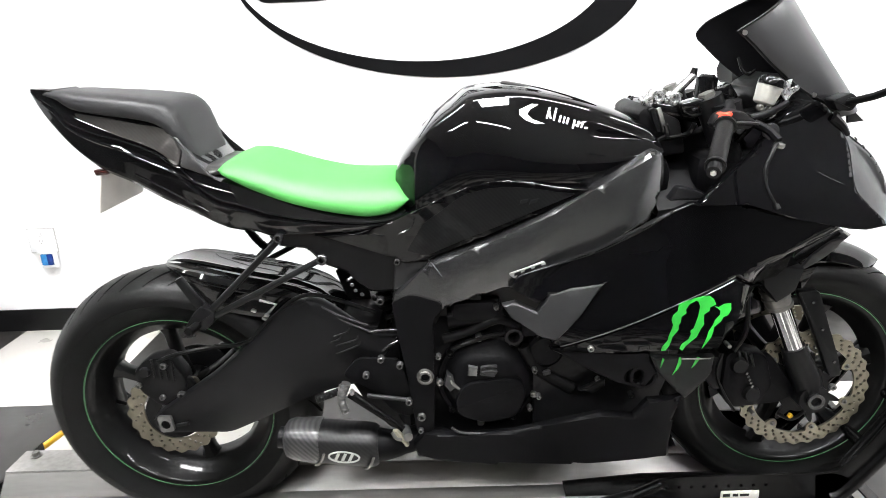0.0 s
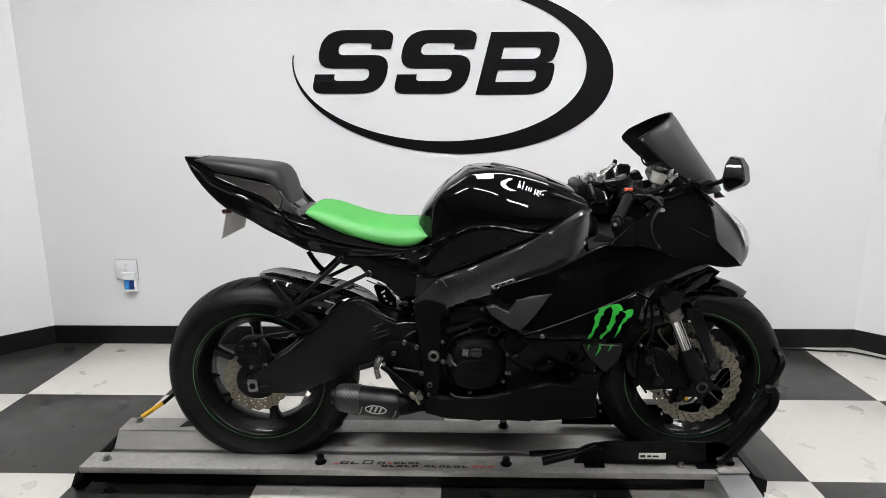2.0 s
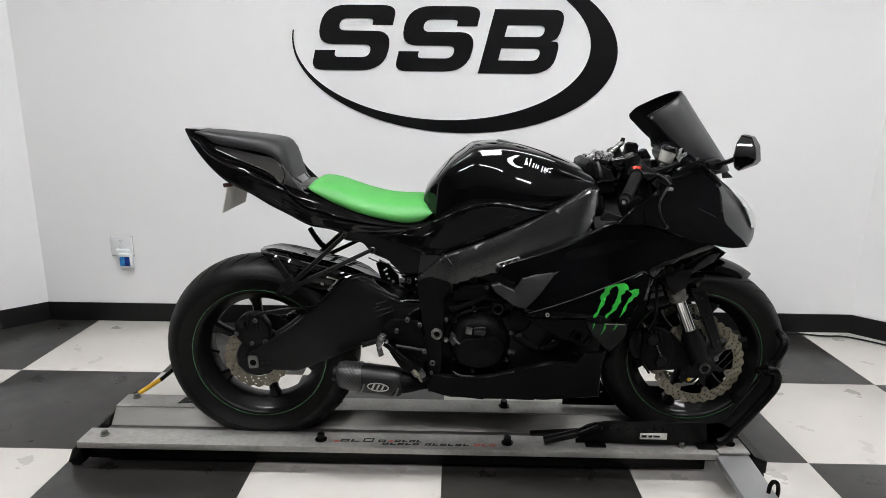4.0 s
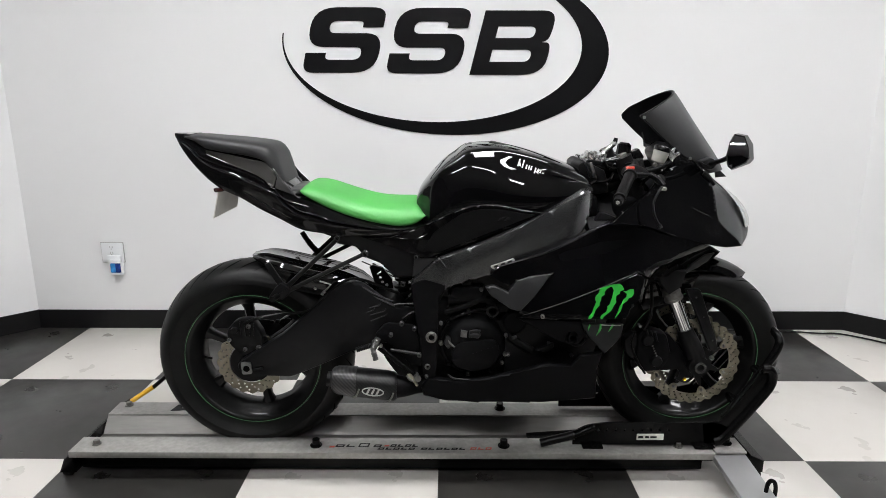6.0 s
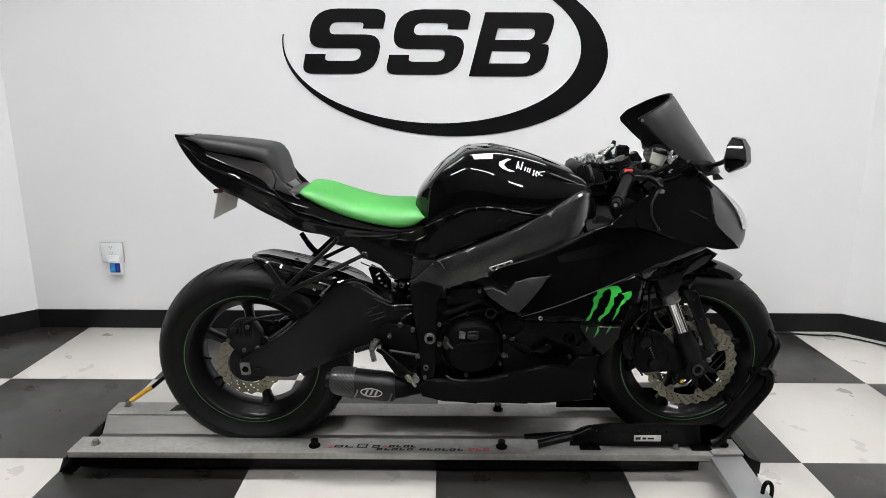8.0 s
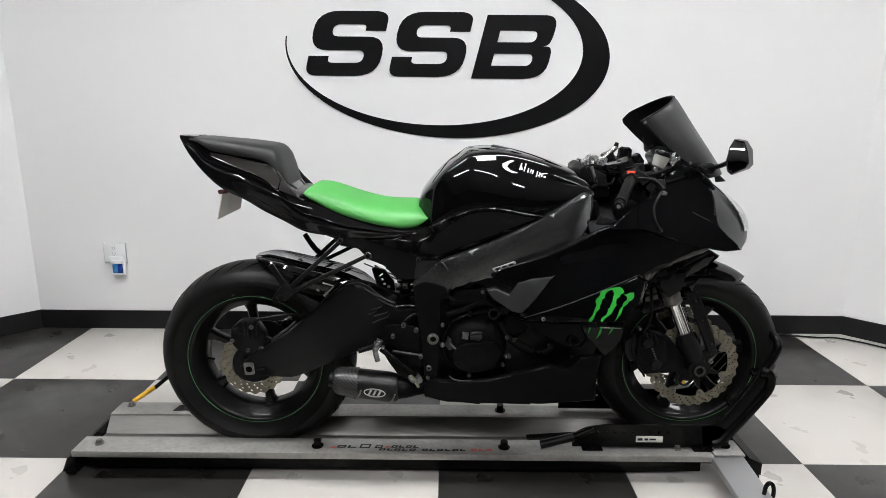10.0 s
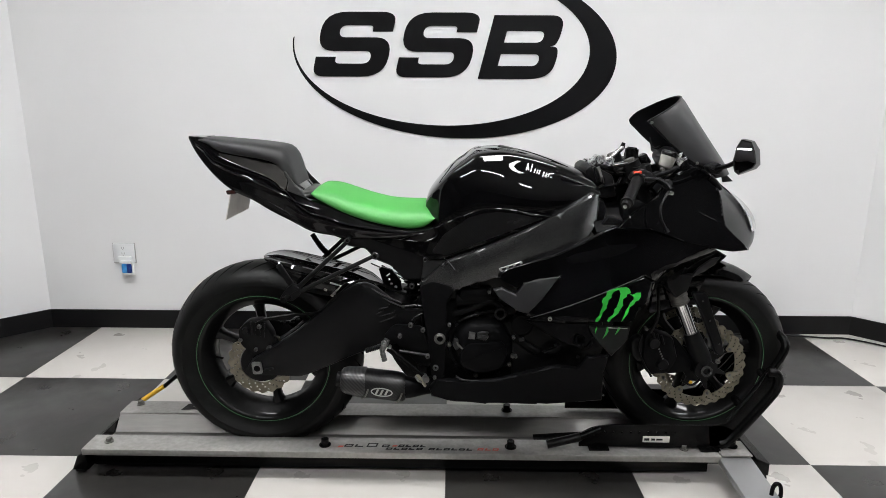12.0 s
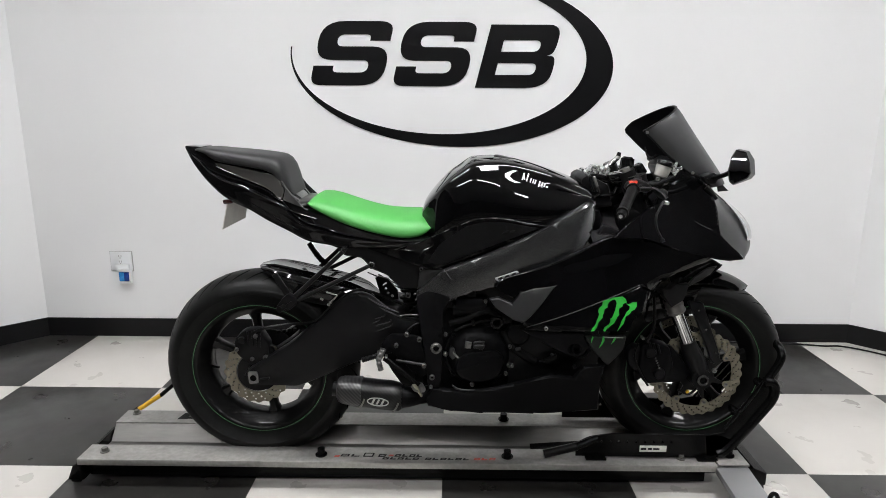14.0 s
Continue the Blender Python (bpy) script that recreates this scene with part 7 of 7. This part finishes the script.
prism(bm, [tuple(p) for p in rounded([(0.425, 0.985), (0.56, 0.950), (0.57, 0.975), (0.435, 1.004)], [0.008] * 4)], BIKE_Y - 0.09, BIKE_Y + 0.09, 0.006)
clamp = part("top_clamp", bm, M_TAIL, bike, "black top clamp with bright nuts")
for xq, zq, rq in ((0.444, 1.012, 0.0135), (0.477, 1.006, 0.0125), (0.430, 1.004, 0.010)):
    bm = B()
    lathe(bm, [(0.0005, -0.004), (rq * 0.5, -0.004), (rq * 0.55, -0.010), (rq * 0.9, -0.010), (rq, -0.006), (rq, 0.03)], (xq, near(0.075), zq), 14)
    part("clamp_nut", bm, M_POLISH, clamp)
bm = B()
prism(bm, [tuple(p) for p in rounded([(0.432, 1.010), (0.446, 1.026), (0.462, 1.018), (0.487, 1.018), (0.492, 1.006), (0.474, 0.996), (0.454, 1.000)], [0.005] * 7, 3)], near(0.074), near(0.05), 0.004)
part("clamp_boss", bm, M_POLISH, clamp)
for xq, zq in ((0.456, 1.020), (0.467, 0.997), (0.486, 1.013)):
    bm = B()
    rod(bm, (xq, near(0.083), zq), (xq + 0.002, near(0.065), zq - 0.001), 0.0048, 0.006, 6)
    part("pinch_bolt", bm, M_BOLT, clamp)
bm = B()
rod(bm, (0.480, near(0.055), 1.010), (0.522, near(0.045), 1.047), 0.0085, 0.0075, 12)
part("damper_shaft", bm, M_ALU, clamp)
bm = B()
rod(bm, (0.520, near(0.045), 1.044), (0.524, near(0.045), 1.060), 0.008, 0.0055, 10)
part("shaft_cap", bm, M_GRIP, clamp)
for dx in (0.0, 0.012):
    bm = B()
    prism(bm, [(0.422 + dx, 0.992), (0.430 + dx, 0.995), (0.446 + dx, 0.951), (0.438 + dx, 0.949)], near(0.112), near(0.098), 0.002)
    part("cable_sleeve", bm, M_SEAL if dx else M_MATTE, bike)
bm = B()
prism(bm, [tuple(p) for p in rounded([(0.405, 0.985), (0.425, 0.998), (0.485, 0.968), (0.500, 0.905), (0.42, 0.895)], [0.008] * 5, 3)], near(0.095), BIKE_Y + 0.09, 0.004)
part("ignition_lock", bm, M_MATTE, bike)
bm = B()
rod(bm, (0.548, near(0.04), 1.006), (0.551, near(0.04), 1.042), 0.0215, 0.020, 20)
rod(bm, (0.551, near(0.04), 1.042), (0.5515, near(0.04), 1.047), 0.017, 0.012, 20)
part("lock_barrel", bm, M_TAIL, bike)
bm = B()
box(bm, (0.588, near(0.04), 1.010), (0.026, 0.04, 0.034), 0.005, Matrix.Rotation(radians(-35), 3, "Y"))
part("relay_box", bm, M_TAIL, bike)
bm = B()
prism(bm, [tuple(p) for p in rounded([(0.475, 1.001), (0.506, 1.007), (0.545, 1.016), (0.556, 0.998), (0.553, 0.977), (0.500, 0.973), (0.483, 0.982)], [0.006] * 7, 3)], near(0.115), near(0.075), 0.006)
pod = part("pod_cover", bm, M_TAIL, bike, "dark grey faceted pod")
for k in range(3):
    bm = B()
    box(bm, (0.503 + 0.016 * k, near(0.1165), 0.990 + 0.003 * k), (0.011, 0.004, 0.005), 0.001, Matrix.Rotation(radians(-14), 3, "Y"))
    part("pod_rib", bm, M_FRAME, pod)
# bars, grips, levers
for s in (-1, 1):
    bar_a, bar_b = Vector((0.549, BIKE_Y + s * 0.155, 0.985)), Vector((0.470, BIKE_Y + s * 0.308, 0.914))
    axis = (bar_b - bar_a).normalized()
    e1 = axis.cross(Vector((0, 0, 1))).normalized()
    e2 = axis.cross(e1)
    bm = B()
    rod(bm, bar_a - axis * 0.03, bar_b, 0.011)
    bar = part("clip_on_bar", bm, M_MATTE, bike)
    bm = B()
    prof = [(0.22, 0.017), (0.23, 0.0195), (0.26, 0.0195), (0.27, 0.0155)] + [(0.29 + 0.0135 * k, 0.0150 if k % 2 else 0.0146) for k in range(46)] + [(0.915, 0.017), (0.94, 0.017), (0.945, 0.010)]
    loft(bm, [[bar_a.lerp(bar_b, u) + r * (math.cos(q) * e1 + math.sin(q) * e2) for q in [2 * math.pi * j / 18 for j in range(18)]] for u, r in prof])
    part("grip", bm, M_GRIP, bar, "black rubber grip")
    bm = B()
    rod(bm, bar_b - axis * 0.012, bar_b + axis * 0.006, 0.0125, 0.0115, 20)
    part("bar_end", bm, M_MATTE, bar)
    bm = B()
    rod(bm, bar_b + axis * 0.005, bar_b + axis * 0.009, 0.006, 0.005, 6)
    part("bar_end_screw", bm, M_BOLT, bar)
    bm = B()
    prism(bm, [tuple(p) for p in rounded([(0.512, 0.968), (0.520, 0.986), (0.545, 0.996), (0.565, 0.990), (0.590, 0.971), (0.578, 0.959), (0.523, 0.960)], [0.006] * 7, 3)], BIKE_Y + s * 0.186, BIKE_Y + s * 0.148, 0.006)
    sw = part("switch_box", bm, M_SATIN, bar)
    bm = B()
    prism(bm, [tuple(p) for p in rounded([(0.516, 0.976), (0.524, 0.989), (0.541, 0.992), (0.543, 0.985), (0.528, 0.976)], [0.003] * 5, 2)], BIKE_Y + s * 0.1905, BIKE_Y + s * 0.165, 0.002)
    part("switch", bm, M_RED if s < 0 else M_GREY_FILM, sw, "red kill switch" if s < 0 else "")
    bm = B()
    pipe(bm, [(0.512, BIKE_Y + s * 0.188, 0.966), (0.535, BIKE_Y + s * 0.190, 0.971), (0.565, BIKE_Y + s * 0.190, 0.972), (0.592, BIKE_Y + s * 0.185, 0.968)], 0.0028, 6, 4)
    part("box_seam", bm, M_SCOOP, sw)
    bm = B()
    rod(bm, (0.556, BIKE_Y + s * 0.118, 1.000), (0.566, BIKE_Y + s * 0.118, 0.958), 0.029, 0.029, 20)
    part("bar_clamp", bm, M_MATTE, bar)
    bm = B()
    pipe(bm, [(0.622, BIKE_Y + s * 0.21, 0.936), (0.608, BIKE_Y + s * 0.22, 0.936), (0.595, BIKE_Y + s * 0.235, 0.923), (0.583, BIKE_Y + s * 0.245, 0.900), (0.584, BIKE_Y + s * 0.255, 0.870), (0.598, BIKE_Y + s * 0.265, 0.840)], lambda t: 0.0042 - 0.0014 * t, 10, 6)
    rod(bm, (0.597, BIKE_Y + s * 0.264, 0.842), (0.600, BIKE_Y + s * 0.268, 0.834), 0.006)
    lever = part("lever", bm, M_SATIN, bar, "dark alloy hand lever")
    bm = B()
    prism(bm, [tuple(p) for p in rounded([(0.606, 0.930), (0.612, 0.940), (0.626, 0.937), (0.623, 0.928)], [0.003] * 4, 2)], BIKE_Y + s * 0.222, BIKE_Y + s * 0.205, 0.003)
    part("lever_adjuster", bm, M_BOLT, lever)
    bm = B()
    pipe(bm, [(0.585, BIKE_Y + s * 0.165, 0.975), (0.607, BIKE_Y + s * 0.165, 0.981), (0.632, BIKE_Y + s * 0.160, 0.990), (0.655, BIKE_Y + s * 0.150, 1.000)], lambda t: 0.008 - 0.003 * t, 10, 4)
    pipe(bm, [(0.590, BIKE_Y + s * 0.17, 0.968), (0.612, BIKE_Y + s * 0.185, 0.955), (0.622, BIKE_Y + s * 0.20, 0.940)], 0.008, 8, 4)
    part("lever_perch", bm, M_BELLY, bar)
    bm = B()
    lathe(bm, [(0.0005, -0.003), (0.011, -0.003), (0.0145, -0.001), (0.0145, 0.004)], (0.619, BIKE_Y + s * 0.176, 0.953), 20)
    part("pivot_cap", bm, M_SCOOP, bar)
# brake fluid reservoir on its bright bracket
bm = B()
up = Vector((0.30, 0, 0.95)).normalized()
base = Vector((0.626, near(0.118), 0.994))
loft(bm, [[base + up * d + r * Vector((math.cos(q) * up.z, math.sin(q), -math.cos(q) * up.x)) for q in [2 * math.pi * j / 24 for j in range(24)]] for d, r in ((0, 0.014), (0.004, 0.019), (0.030, 0.0225), (0.036, 0.0225))])
res = part("fluid_reservoir", bm, M_RESERVOIR, bike, "milky brake fluid reservoir with black cap")
bm = B()
loft(bm, [[base + up * d + r * Vector((math.cos(q) * up.z, math.sin(q), -math.cos(q) * up.x)) for q in [2 * math.pi * j / 24 for j in range(24)]] for d, r in ((0.035, 0.0235), (0.046, 0.0240), (0.050, 0.0215), (0.053, 0.014))])
part("cap", bm, M_TAIL, res)
bm = B()
prism(bm, [(0.658, 1.010), (0.666, 1.036), (0.674, 1.038), (0.672, 1.022), (0.686, 1.027), (0.690, 1.020), (0.676, 1.010), (0.668, 0.996)], near(0.122), near(0.116), 0.0015)
part("stay", bm, M_POLISH, res)
for xq, zq in ((0.616, 0.990), (0.633, 0.984)):
    bm = B()
    lathe(bm, [(0.0005, -0.003), (0.004, -0.004), (0.0062, -0.003), (0.0062, 0.006)], (xq, near(0.132), zq), 10)
    part("bolt", bm, M_SEAL, bike)
# gauge cluster behind the screen
bm = B()
box(bm, (0.690, BIKE_Y, 1.000), (0.06, 0.20, 0.075), 0.014, Matrix.Rotation(radians(-30), 3, "Y"))
part("dashboard", bm, M_SATIN, bike)
bm = B()
prism(bm, [tuple(p) for p in rounded([(0.635, 0.975), (0.690, 1.028), (0.712, 1.010), (0.740, 0.985), (0.700, 0.965)], [0.006] * 5, 3)], near(0.112), near(0.08), 0.005)
part("dash_side", bm, M_TAIL, bike)
bm = B()
pipe(bm, [(0.585, near(0.09), 1.078), (0.590, near(0.10), 1.056), (0.602, near(0.10), 1.048), (0.618, near(0.09), 1.054)], 0.0028, 6)
part("screen_stay", bm, M_MATTE, bike)
bm = B()
prism(bm, [tuple(p) for p in rounded([(0.434, 0.842), (0.450, 0.866), (0.464, 0.864), (0.500, 0.850), (0.500, 0.842)], [0.004] * 5, 2)], near(0.215), near(0.19), 0.003)
part("fairing_bracket", bm, M_SATIN, bike)
for dy in (-0.103, 0.103):
    bm = B()
    p = on_fork(1.005, dy)
    rod(bm, p, p - FD * 0.014, 0.017, 0.015, 6)
    part("fork_cap", bm, M_SEAL, bike)
for pts in ([(0.53, near(0.14), 0.975), (0.56, near(0.12), 0.950), (0.60, near(0.10), 0.93), (0.63, near(0.06), 0.90)],
            [(0.45, near(0.12), 0.965), (0.455, near(0.115), 0.945), (0.435, near(0.11), 0.930), (0.415, near(0.09), 0.90)],
            [(0.655, near(0.13), 0.995), (0.630, near(0.15), 0.978), (0.600, near(0.15), 0.962), (0.575, near(0.14), 0.93)],
            [(0.50, near(0.13), 0.965), (0.49, near(0.12), 0.945), (0.45, near(0.10), 0.935), (0.42, near(0.08), 0.94)]):
    bm = B()
    pipe(bm, pts, 0.0048, 8)
    part("cable", bm, M_TAIL, bike)

# ---- floor tiles ----
TILE = 0.61
JOINT = 0.0004
tile_mesh = {}
for key, mat in (("white", M_WHITE_TILE), ("black", M_BLACK_TILE)):
    for row, extra in (("inner", 0.0), ("wall", 0.03)):
        bm = B()
        box(bm, (0, extra / 2, -0.0025), (TILE - JOINT, TILE - JOINT + extra, 0.005), 0.0005)
        tile_mesh[key, row] = mesh_of("tile", bm, mat)
rest = {"white": B(), "black": B()}
for i in range(-9, 9):
    for j in range(-15, 2):
        x, y = (i + 0.5) * TILE, -0.25 + (j + 0.5) * TILE
        if abs(x) - TILE / 2 > CORNER + CH or y + TILE / 2 < BACK_Y - 0.1:
            continue
        if abs(x) - TILE / 2 - CORNER > WALL_Y - (y - TILE / 2):
            continue
        key = "white" if (i + j) % 2 == 0 else "black"
        if -6 <= i <= 5 and j >= -4:
            ob = new("tile", tile_mesh[key, "wall" if j == 1 else "inner"])
            ob.location = (x, y, 0)
            ob.parent = floor
        else:
            box(rest[key], (x, y, -0.0025), (TILE - JOINT, TILE - JOINT, 0.005))
for key, mat in (("white", M_WHITE_TILE), ("black", M_BLACK_TILE)):
    ob = new("tile_field", mesh_of("tile_field", rest[key], mat))
    ob.parent = floor
    ob["kind"] = "stuff"
